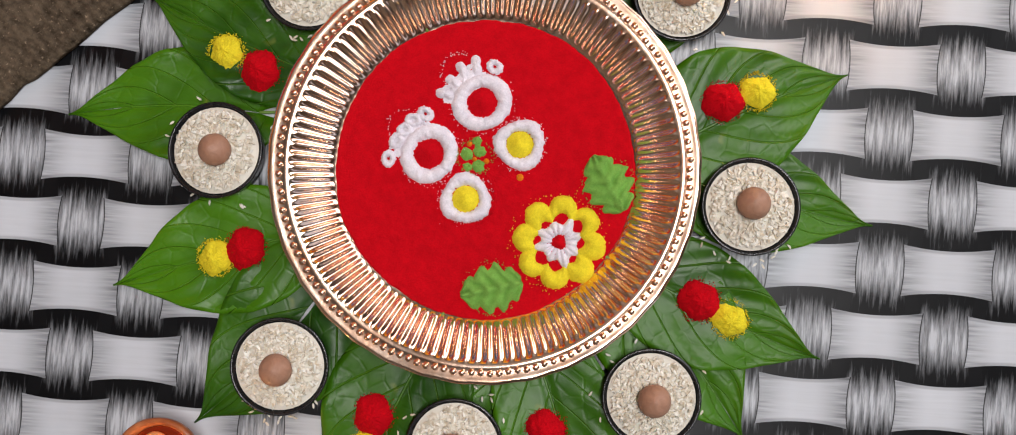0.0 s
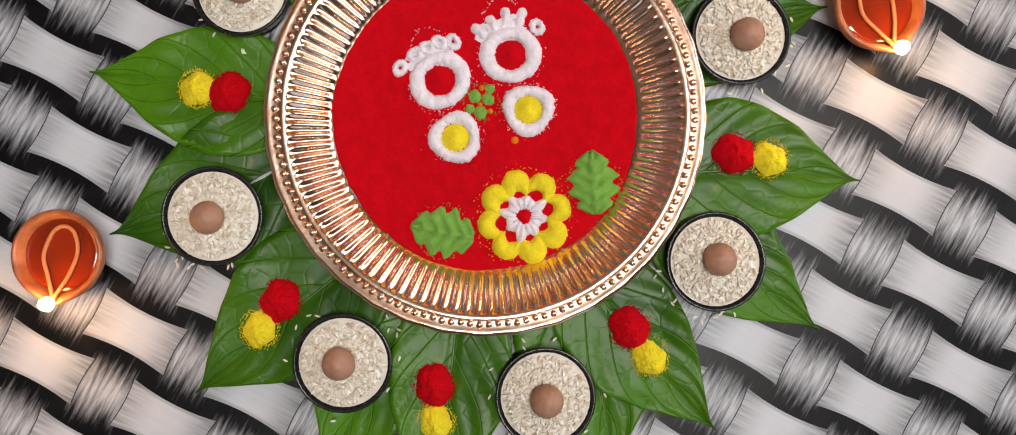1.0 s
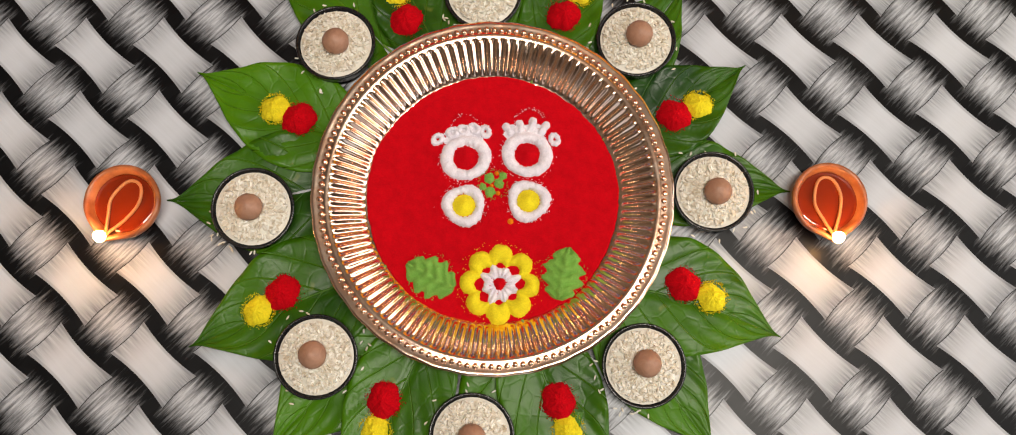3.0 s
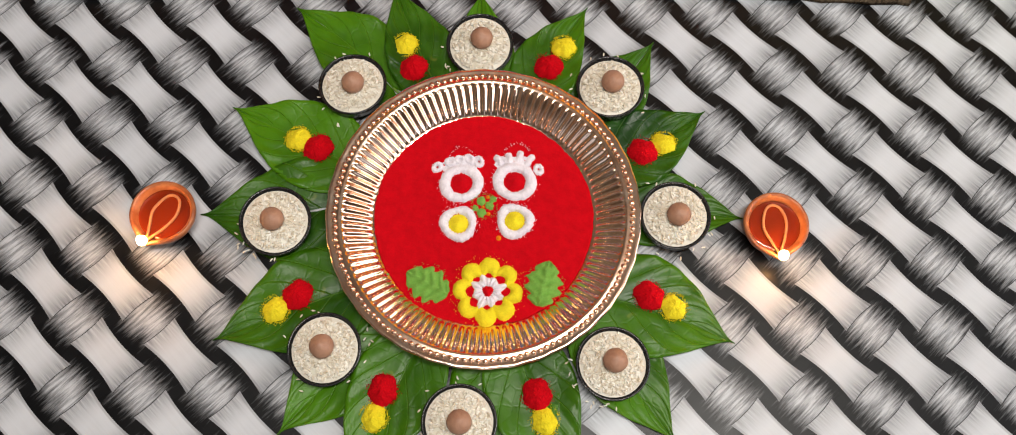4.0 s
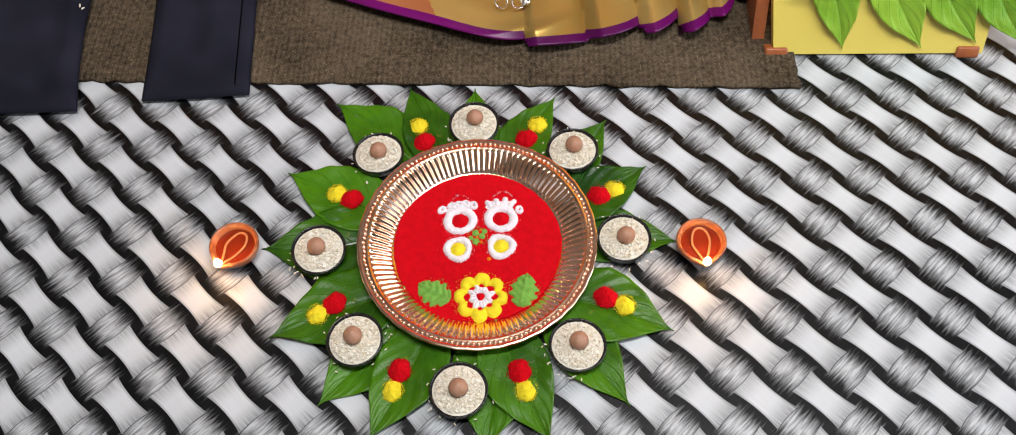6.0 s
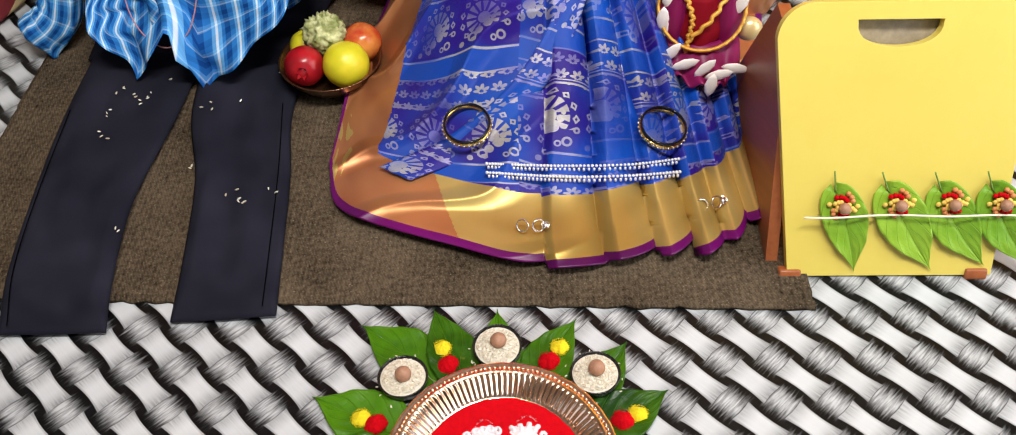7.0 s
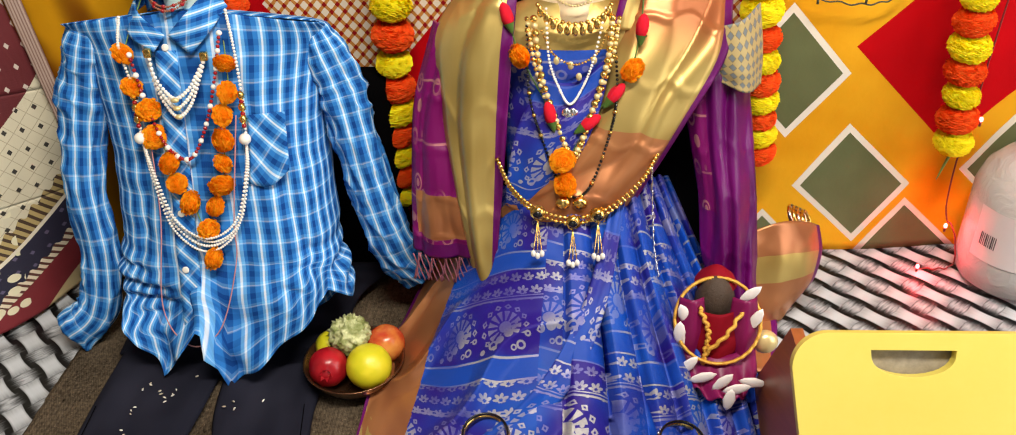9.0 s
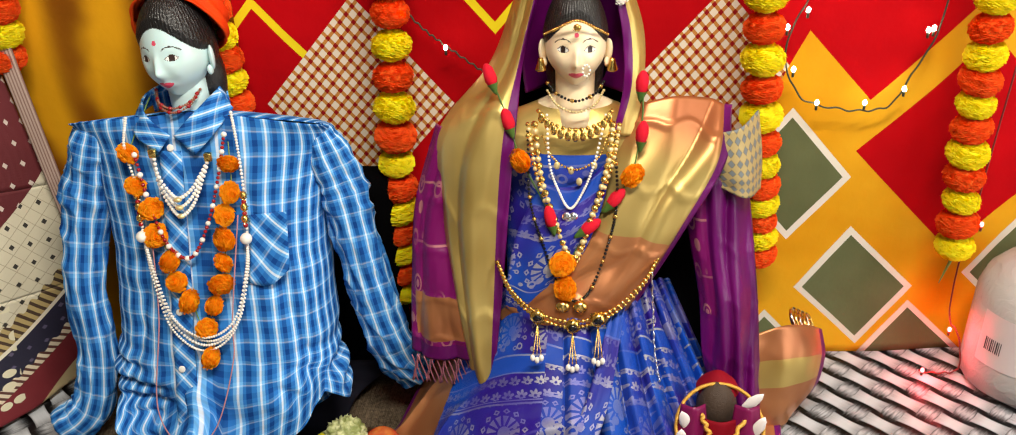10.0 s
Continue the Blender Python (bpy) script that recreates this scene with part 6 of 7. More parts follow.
# jewellery of the saree figure
def jewellery():
    tagged(part("side_chain", tube_mesh("side_chain", lambda t: spline([(0.188, 0.778, 0.385), (0.192, 0.770, 0.32), (0.196, 0.752, 0.26), (0.204, 0.728, 0.215)], t) + np.array((0.0005 * math.sin(t * 60), 0, 0)), lambda t: 0.0009 + 0.0009 * abs(math.sin(t * 50)), 6, 120), SILVER), "silver chain hanging from the waist belt", "chain")
    for dx, dz in ((0.0, 0.0), (0.012, -0.012), (0.010, 0.012)):
        ob = part("hair_flower", pom(bmesh.new(), (0, 0, 0), 0.010, 0.6, 40, (0, -1, 0)), PEARL)
        ob.location = (0.124 + dx, 0.915, 0.772 + dz)
        tagged(ob, "small white flower tucked into the hair", "flower", "white hair flowers")
    def row(name, label, pts, r, m, **kw):
        return chain(name, label, pts, r, m, 1.9, None, **kw)
    row("black_bead_choker", "black bead choker with gold pendants at the figure's neck", [(0.030, 0.904, 0.636), (0.045, 0.884, 0.626), (0.072, 0.876, 0.618), (0.100, 0.884, 0.626), (0.114, 0.904, 0.638)], 0.0026, BLACK_BEAD, every=5, other=GOLD)
    row("silver_bead_choker", "fine silver bead choker at the figure's neck", [(0.030, 0.899, 0.626), (0.045, 0.876, 0.612), (0.072, 0.867, 0.604), (0.100, 0.876, 0.612), (0.114, 0.899, 0.626)], 0.0024, CREAM_BEAD)
    top = row("gold_collar", "broad gold collar necklace with hanging drops", [(0.018, 0.858, 0.610), (0.034, 0.850, 0.594), (0.072, 0.846, 0.585), (0.109, 0.850, 0.594), (0.124, 0.858, 0.610)], 0.0036, GOLD)
    base = Vector((0.018, 0.858, 0.610))
    for k in range(11):
        t = k / 10
        p = Vector(spline([(0.022, 0.854, 0.600), (0.045, 0.844, 0.582), (0.072, 0.841, 0.576), (0.099, 0.844, 0.582), (0.121, 0.854, 0.600)], t)) - base
        part("gold_disc", ball(bmesh.new(), p, 0.0066, 2, (0.8, 0.45, 1.25)), GOLD, top)
    for dx, dz in ((0.066, 0.528), (0.078, 0.512), (0.045, 0.535), (0.100, 0.535)):
        part("gold_drop", ball(bmesh.new(), Vector((dx, 0.828 - 0.3 * (0.53 - dz), dz)) - base, 0.0052, 2, (0.9, 0.6, 1.3)), CREAM_BEAD, top)
    row("gold_chain", "thin gold chain with small drops", [(0.024, 0.845, 0.575), (0.040, 0.832, 0.545), (0.072, 0.826, 0.530), (0.104, 0.832, 0.545), (0.119, 0.845, 0.575)], 0.0024, GOLD)
    top = row("pendant_necklace", "white bead necklace with a heart-shaped stone pendant", [(0.030, 0.855, 0.605), (0.034, 0.828, 0.540), (0.048, 0.815, 0.500), (0.065, 0.806, 0.476), (0.084, 0.815, 0.500), (0.100, 0.828, 0.540), (0.116, 0.855, 0.605)], 0.0024, PEARL)
    bm = bmesh.new()
    for sx in (-1, 1):
        ball(bm, Vector((0.065 + sx * 0.005, 0.802, 0.464)) - Vector((0.030, 0.855, 0.605)), 0.0078, 2, (1, 0.5, 1))
    ball(bm, Vector((0.065, 0.802, 0.458)) - Vector((0.030, 0.855, 0.605)), 0.0085, 2, (1, 0.5, 1.1))
    part("heart_pendant", bm, SILVER, top, "silver heart-shaped pendant")
    for n, off in enumerate((0.0, 0.010)):
        row("coin_bead_chain", "long cream and gold bead chain", [(0.012 - off, 0.850, 0.592), (0.022 - off * 0.6, 0.823, 0.519), (0.046, 0.798, 0.449 - off), (0.070, 0.782, 0.403 - off), (0.097, 0.803, 0.464 - off), (0.120 + off * 0.6, 0.828, 0.538), (0.126 + off, 0.850, 0.592)], 0.0048 - 0.0012 * n, CREAM_BEAD, every=2, other=GOLD)
    row("black_bead_chain", "long black and gold bead chain", [(0.128, 0.846, 0.583), (0.134, 0.812, 0.492), (0.122, 0.788, 0.426), (0.091, 0.765, 0.350), (0.056, 0.765, 0.350), (0.024, 0.790, 0.426), (0.005, 0.812, 0.491), (0.002, 0.846, 0.583)], 0.0027, BLACK_BEAD, every=7, other=GOLD)
    for x in (0.055, 0.081):
        ob = part("gold_cup_bead", ball(bmesh.new(), (0, 0, 0), 0.0118, 3, (1, 0.7, 0.9)), GOLD)
        ob.location = (x, 0.756, 0.334)
        tagged(ob, "round hollow gold bead at the end of a chain", "pendant", "gold cup beads")
    belt = row("waist_belt", "gold waist belt with stone medallions and pearl drops", [(-0.045, 0.800, 0.385), (-0.022, 0.762, 0.355), (0.017, 0.748, 0.324), (0.072, 0.744, 0.310), (0.125, 0.749, 0.327), (0.173, 0.766, 0.368), (0.20, 0.80, 0.40)], 0.0036, GOLD, strands=((0, 0, 0.005), (0, 0, -0.005)))
    base = Vector((-0.045, 0.800, 0.385))
    for n, (x, y, z) in enumerate(((0.017, 0.744, 0.324), (0.070, 0.740, 0.310), (0.108, 0.742, 0.321))):
        c = Vector((x, y, z)) - base
        part("medallion", pom(bmesh.new(), c, 0.0125, 0.5, 40, (0, -1, 0.3)), GOLD, belt)
        part("stone", ball(bmesh.new(), c + Vector((0, -0.008, 0.002)), 0.0055, 2, (1.3, 0.6, 1)), BLACK_BEAD, belt, "dark oval stone")
        for k in (-1, 0, 1):
            part("drop_chain", tube_mesh("drop_chain", lambda t: c + Vector((k * 0.006 * t, -0.006 - 0.032 * t, -0.008 - 0.034 * t)), 0.0009, 5, 6), GOLD, belt)
            part("pearl_drop", ball(bmesh.new(), c + Vector((k * 0.0065, -0.040, -0.047 - 0.004 * (k == 0))), 0.0046, 2, (0.85, 0.85, 1.3)), PEARL, belt, "pinkish pearl drop")
    buds = [(-0.053, 0.872, 0.657, -20), (-0.027, 0.850, 0.596, -18), (0.036, 0.798, 0.462, -14), (0.093, 0.796, 0.449, 58), (0.131, 0.812, 0.488, 42), (0.169, 0.845, 0.578, 6), (0.168, 0.872, 0.645, 4)]
    M = petal_material("red_rose_bud_petals", (0.50, 0.006, 0.02), (0.70, 0.02, 0.045))
    G = Mat("green_bud_leaves", (0.06, 0.14, 0.02), 0.5)
    gar = thing("rosebud_garland", "garland of red rosebuds and orange marigolds on the saree figure", "garland", Matrix.Translation((0.07, 0.80, 0.46)))
    base = Vector((0.07, 0.80, 0.46))
    for x, y, z, lean in buds:
        m = Matrix.Translation(Vector((x, y, z)) - base) @ pose(0, 0, 0, -14, lean, 0) @ Matrix.Scale(0.82, 4)
        bm = lathe([(0.0, -0.022), (0.006, -0.018), (0.0105, -0.006), (0.0110, 0.004), (0.0085, 0.016), (0.004, 0.024), (0.0, 0.026)], 14)
        for v in bm.verts:
            v.co.x *= 1 + 0.18 * math.sin(5 * math.atan2(v.co.y, v.co.x) + v.co.z * 90)
        ob = part("rosebud", bm, M, gar)
        ob.matrix_basis = m
        ob = part("sepal", lathe([(0.0, -0.034), (0.004, -0.028), (0.0075, -0.018), (0.0105, -0.012)], 10), G, gar)
        ob.matrix_basis = m
    for x, y, z in ((-0.009, 0.830, 0.542), (0.156, 0.822, 0.522), (0.054, 0.775, 0.397), (0.058, 0.762, 0.362)):
        ob = new("marigold", shared_pom("marigold", MARIGOLD, 0.019, 0.7))
        ob.parent = gar
        ob.matrix_basis = Matrix.Translation(Vector((x, y, z)) - base) @ pose(0, 0, 0, 70, rnd(-20, 20), rnd(0, 360)) @ Matrix.Scale(0.98, 4)
    part("thread", tube_mesh("thread", lambda t: Vector(spline([(-0.053, 0.878, 0.657), (-0.027, 0.857, 0.596), (-0.009, 0.838, 0.542), (0.036, 0.806, 0.462), (0.056, 0.78, 0.39), (0.093, 0.804, 0.449), (0.131, 0.82, 0.488), (0.156, 0.832, 0.522), (0.169, 0.852, 0.60), (0.168, 0.88, 0.66)], t)) - base, 0.0013, 5, 50), G, gar)
    # head ornaments
    row("hair_chain", "gold chain across the figure's forehead", [(0.026, 0.905, 0.711), (0.046, 0.874, 0.730), (0.072, 0.862, 0.744), (0.098, 0.874, 0.730), (0.118, 0.903, 0.711)], 0.0026, GOLD)
    ob = part("forehead_ornament", pom(bmesh.new(), (0, 0, 0), 0.0062, 0.5, 30, (0, -1, 0)), GOLD)
    ob.location = (0.0725, 0.858, 0.735)
    tagged(ob, "small gold ornament hanging on the figure's forehead", "ornament")
    for x in (0.020, 0.126):
        bm = lathe([(0.0, 0.012), (0.004, 0.010), (0.005, 0.004), (0.0085, -0.006), (0.0080, -0.008), (0.0, -0.007)], 16)
        ob = part("earring", bm, GOLD)
        ob.location = (x, 0.910, 0.662)
        tagged(ob, "gold bell-shaped earring on the cream display head", "earring", "bell earrings")
    bm = bmesh.new()
    for k in range(9):
        a = k / 9 * 6.283
        ball(bm, (0.005 * math.cos(a), -0.0015, 0.0085 * math.sin(a)), 0.0020, 1)
    ob = part("nose_ring", bm, PEARL)
    ob.matrix_basis = pose(0.086, 0.848, 0.676, 0, 0, 0)
    tagged(ob, "pearl nose ring on the cream display head", "nose ring")


jewellery()
# ---- things on the rug and floor ----
def ring_mesh(R, r, sides=64, tube=12):
    bm = bmesh.new()
    rings = []
    for i in range(sides):
        a = 2 * math.pi * i / sides
        rings.append([bm.verts.new(((R + r * math.cos(b)) * math.cos(a), (R + r * math.cos(b)) * math.sin(a), r * 1.6 * math.sin(b))) for b in (2 * math.pi * k / tube for k in range(tube))])
    for i in range(sides):
        p, q = rings[i], rings[(i + 1) % sides]
        for k in range(tube):
            bm.faces.new((p[k], q[k], q[(k + 1) % tube], p[(k + 1) % tube]))
    bmesh.ops.recalc_face_normals(bm, faces=bm.faces)
    return bm


def bangle(m):
    top = thing("bangle", "gold bangle set with small stones lying on the saree", "bangle", m, "bangles on the saree")
    part("hoop", ring_mesh(0.0335, 0.0028), GOLD, top)
    second = part("hoop", ring_mesh(0.0330, 0.0018), BLACK_BEAD, top)
    second.location = (0, 0, 0.0075)
    bm = bmesh.new()
    for k in range(30):
        a = 2 * math.pi * k / 30
        ball(bm, (0.0362 * math.cos(a), 0.0362 * math.sin(a), 0.002), 0.0024, 1)
    part("stones", bm, SILVER, top, "row of small clear stones")
    return top


b = bangle(pose(-0.058, 0.518, 0.082, 14, 0, 0))
copy_thing(b, pose(0.226, 0.512, 0.078, 14, 0, 40))


def anklet(points, label):
    top = chain("anklet", label, points, 0.0026, WHITE_METAL, 1.9, None, ((0, 0, 0),), "anklet")
    base = Vector(points[0])
    for k in range(44):
        p = Vector(spline(points, (k + 0.5) / 44)) - base
        part("charm", ball(bmesh.new(), p + Vector((0, -0.003, -0.0045)), 0.0028, 1, (0.8, 0.8, 1.4)), WHITE_METAL, top)


anklet([(-0.029, 0.462, 0.060), (0.030, 0.456, 0.062), (0.10, 0.452, 0.064), (0.18, 0.456, 0.062), (0.248, 0.472, 0.056)], "silver anklet chain with small charms laid across the saree")
anklet([(-0.028, 0.448, 0.056), (0.035, 0.440, 0.058), (0.10, 0.434, 0.060), (0.18, 0.438, 0.058), (0.248, 0.450, 0.052)], "second silver anklet chain laid close to the first")


def toe_ring(x, y, z, turn):
    top = thing("toe_ring", "pair of silver toe rings on the gold saree border", "toe ring", pose(x, y, z, 20, 0, turn), "toe rings on the saree border")
    for dx in (-0.012, 0.010):
        r = part("ring", ring_mesh(0.0085, 0.0011, 28, 8), SILVER, top)
        r.matrix_basis = pose(dx, 0, 0.002, 30, 20 * dx / 0.01, 0)
    part("flower", pom(bmesh.new(), (0.020, 0.0, 0.004), 0.006, 0.5, 24), SILVER, top)


toe_ring(0.035, 0.362, 0.038, 0)
toe_ring(0.286, 0.402, 0.036, 15)


# fruit bowl
def fruit_bowl():
    M = Mat("dark_bronze_metal", (0.20, 0.10, 0.055), 0.28, 0.9)
    M.set("Roughness", M.noise(40.0) * 0.3 + 0.15)
    bm = lathe([(0.0, 0.0), (0.045, 0.0), (0.062, 0.010), (0.078, 0.030), (0.083, 0.041), (0.0845, 0.0425), (0.0835, 0.044), (0.081, 0.042), (0.074, 0.030), (0.058, 0.013), (0.042, 0.005), (0.0, 0.004)], 64)
    ob = part("fruit_bowl", bm, M)
    ob.location = (-0.291, 0.712, 0.012)
    tagged(ob, "shallow dark bronze bowl with fruit standing on the rug", "bowl")


def fruit(name, label, category, at, radius, material, dent=0.08, bumps=0.0, crown=False, lean=(0, 0)):
    bm = bmesh.new()
    bmesh.ops.create_uvsphere(bm, u_segments=48, v_segments=32, radius=radius)
    for v in bm.verts:
        d = v.co.normalized()
        if bumps:
            cell = noise.voronoi(d * 4.6, distance_metric="DISTANCE")[0]
            v.co *= 1 + bumps * (0.5 - min(cell[0] * 1.3, 1.0)) + 0.02 * noise.noise(d * 3)
        else:
            v.co *= 1 + 0.02 * noise.noise(d * 2.5) - dent * max(0, d.z - 0.86) * 4
    if crown:
        for k in range(6):
            a = k / 6 * 6.283
            t = Vector((0.35 * radius * math.cos(a), 0.35 * radius * math.sin(a), radius * 1.22))
            p = [Vector((0.22 * radius * math.cos(a + s), 0.22 * radius * math.sin(a + s), radius * 0.92)) for s in (-0.6, 0.6)]
            bm.faces.new([bm.verts.new(q) for q in (*p, t)])
    ob = part(name, bm, material)
    ob.matrix_basis = pose(*at, lean[0], lean[1], 0)
    return tagged(ob, label, category)


def fruits():
    pome = Mat("red_pomegranate_skin", rough=0.3)
    pome.set("Base Color", pome.mix(pome.noise(30.0, None, 4.0).ramp(0.3, 0.75), (0.24, 0.003, 0.010), (0.46, 0.012, 0.020)))
    lime = Mat("yellow_sweet_lime_skin", rough=0.38)
    lime.set("Base Color", lime.mix(lime.noise(24.0, None, 3.0).ramp(0.3, 0.8), (0.62, 0.58, 0.02), (0.80, 0.66, 0.03)))
    lime.bump(lime.noise(420.0), 0.35, 0.0008)
    cust = Mat("pale_green_custard_apple_skin", rough=0.6)
    cust.set("Base Color", cust.mix(cust.noise(60.0, None, 4.0).ramp(0.35, 0.7), (0.22, 0.25, 0.07), (0.66, 0.66, 0.36)))
    appl = Mat("red_apple_skin", rough=0.25)
    appl.set("Base Color", appl.mix(appl.noise(18.0, None, 4.0).ramp(0.35, 0.7), (0.48, 0.02, 0.012), (0.70, 0.28, 0.06)))
    fruit("pomegranate", "shiny red pomegranate in the bronze bowl", "fruit", (-0.330, 0.692, 0.054), 0.0325, pome, 0.05, 0.0, True, (70, 15))
    fruit("sweet_lime", "round yellow sweet lime in the bronze bowl", "fruit", (-0.262, 0.690, 0.058), 0.0375, lime, 0.10, 0, False, (-18, 0))
    fruit("custard_apple", "knobbly pale green custard apple on top of the fruit", "fruit", (-0.301, 0.742, 0.078), 0.0355, cust, 0.05, 0.38)
    fruit("apple", "red and yellow apple at the back of the bowl", "fruit", (-0.243, 0.748, 0.056), 0.0325, appl, 0.12)
    fruit("guava", "pale yellow fruit at the back of the bowl", "fruit", (-0.338, 0.748, 0.050), 0.026, lime, 0.08)


fruit_bowl()
fruits()


# decorated pot beside the saree
def decorated_pot():
    top = thing("decorated_pot", "small pot with a coconut in red cloth and gold lace", "decorated pot", pose(0.292, 0.722, 0.080))
    RC = silk("crimson_velvet_cloth", (0.16, 0.002, 0.008), (0.30, 0.008, 0.020), 0.7)
    MG = silk("magenta_satin_cloth", (0.14, 0.004, 0.05), (0.27, 0.010, 0.10), 0.4)
    LACE = Mat("orange_gold_lace", (0.72, 0.38, 0.06), 0.45, 0.3)
    LACE.bump(LACE.noise(600.0), 0.8, 0.001)
    DK = Mat("brown_coconut_husk", (0.055, 0.032, 0.020), 0.7)
    DK.bump(DK.noise(90.0, None, 4.0, 0.6, 3.0), 0.8, 0.002)
    WP = Mat("white_satin_petals", (0.82, 0.76, 0.74), 0.5)
    body = lathe([(0.0, 0.0), (0.035, 0.0), (0.050, 0.014), (0.056, 0.034), (0.050, 0.052), (0.040, 0.062), (0.042, 0.068), (0.0, 0.066)], 40)
    part("pot_body", body, RC, top, "pot wrapped in crimson cloth")
    nut = ball(bmesh.new(), (0, 0, 0), 0.036, 4, (0.85, 0.85, 1.25))
    ob = part("coconut", nut, DK, top, "dark brown coconut")
    ob.location = (0.0, -0.002, 0.100)
    hat = lathe([(0.033, 0.0), (0.028, 0.010), (0.014, 0.024), (0.0, 0.034)], 24)
    ob = part("cloth_cap", hat, RC, top, "red cloth cap")
    ob.location = (0.002, 0.012, 0.122)
    bm = ring_mesh(0.064, 0.0028, 90, 8)
    for v in bm.verts:
        a = math.atan2(v.co.y, v.co.x)
        v.co.z += 0.0022 * math.sin(30 * a)
        v.co.x *= 1.02
        v.co.y *= 1.05 if v.co.y > 0 else 1.0
    ob = part("lace_hoop", bm, LACE, top, "twisted orange-gold lace hoop")
    ob.matrix_basis = pose(0, -0.046, 0.090, 50, 0, 0)
    for x, rx in ((-0.040, -8), (0.040, 10)):
        f = patch([[(x - 0.018, -0.030, 0.125), (x, -0.045, 0.130), (x + 0.018, -0.030, 0.125)], [(x - 0.024, -0.048, 0.075), (x, -0.062, 0.075), (x + 0.022, -0.048, 0.075)], [(x - 0.018, -0.052, 0.030), (x, -0.064, 0.028), (x + 0.018, -0.05, 0.03)]])
        thicken(mesh_object("side_cloth", grid("side_cloth", f, 12, 18, 0.05, 0.1), MG, top), 0.002)
    f = patch([[(-0.026, -0.040, 0.105), (0.0, -0.052, 0.108), (0.026, -0.040, 0.105)], [(-0.034, -0.056, 0.06), (0.0, -0.070, 0.06), (0.034, -0.056, 0.06)], [(-0.02, -0.062, 0.022), (0.0, -0.074, 0.02), (0.02, -0.06, 0.022)]])
    thicken(mesh_object("front_cloth", grid("front_cloth", f, 14, 18, 0.06, 0.1), RC, top), 0.002)
    for pts in ([(-0.030, -0.046, 0.118), (-0.016, -0.064, 0.085), (-0.020, -0.074, 0.05)], [(0.034, -0.050, 0.112), (0.010, -0.072, 0.085), (-0.018, -0.078, 0.055), (-0.022, -0.08, 0.03)]):
        part("lace_strip", tube_mesh("lace_strip", lambda t: spline(pts, t) + np.array((0.002 * math.sin(t * 40), 0, 0)), 0.0034, 6, 60), LACE, top)
    # cloth fan and white petals in front of the pot
    f = patch([[(-0.060, -0.045, 0.040), (0.0, -0.070, 0.040), (0.062, -0.045, 0.040)], [(-0.058, -0.085, 0.022), (0.005, -0.105, 0.024), (0.060, -0.085, 0.022)], [(-0.040, -0.115, 0.014), (0.012, -0.142, 0.012), (0.050, -0.110, 0.014)]],
              lambda u, v: (0, 0, 0.008 * math.sin(u * 22) * v))
    thicken(mesh_object("cloth_fan", grid("cloth_fan", f, 40, 16, 0.12, 0.1), MG, top), 0.002)
    petal = lathe([(0.0, -0.020), (0.006, -0.012), (0.0088, 0.0), (0.006, 0.013), (0.0, 0.021)], 14)
    first = None
    for x, y, z, turn in ((-0.058, -0.060, 0.060, 10), (-0.046, -0.092, 0.042, 35), (-0.026, -0.112, 0.036, 70), (0.002, -0.122, 0.036, 40), (0.022, -0.132, 0.032, 75), (0.008, -0.150, 0.028, 5), (0.048, -0.118, 0.032, 100),
                          (-0.052, -0.048, 0.105, -20), (0.056, -0.052, 0.100, 20), (0.046, -0.036, 0.135, 45), (-0.060, -0.066, 0.085, 0)):
        if first is None:
            first = ob = part("petal", petal, WP, top, "white satin petal")
        else:
            ob = new("petal", first.data)
            ob.parent = top
            tagged(ob, "white satin petal")
        ob.matrix_basis = pose(x, y, z, 90, turn, 0) @ Matrix.Diagonal((1.1, 1.1, 0.45, 1)) @ pose(0, 0, 0, 90, 0, 0)
    ob = part("small_shell", ball(bmesh.new(), (0, 0, 0), 0.020, 3, (1, 0.8, 1)), CREAM_BEAD, top)
    ob.location = (0.078, -0.040, 0.045)


decorated_pot()


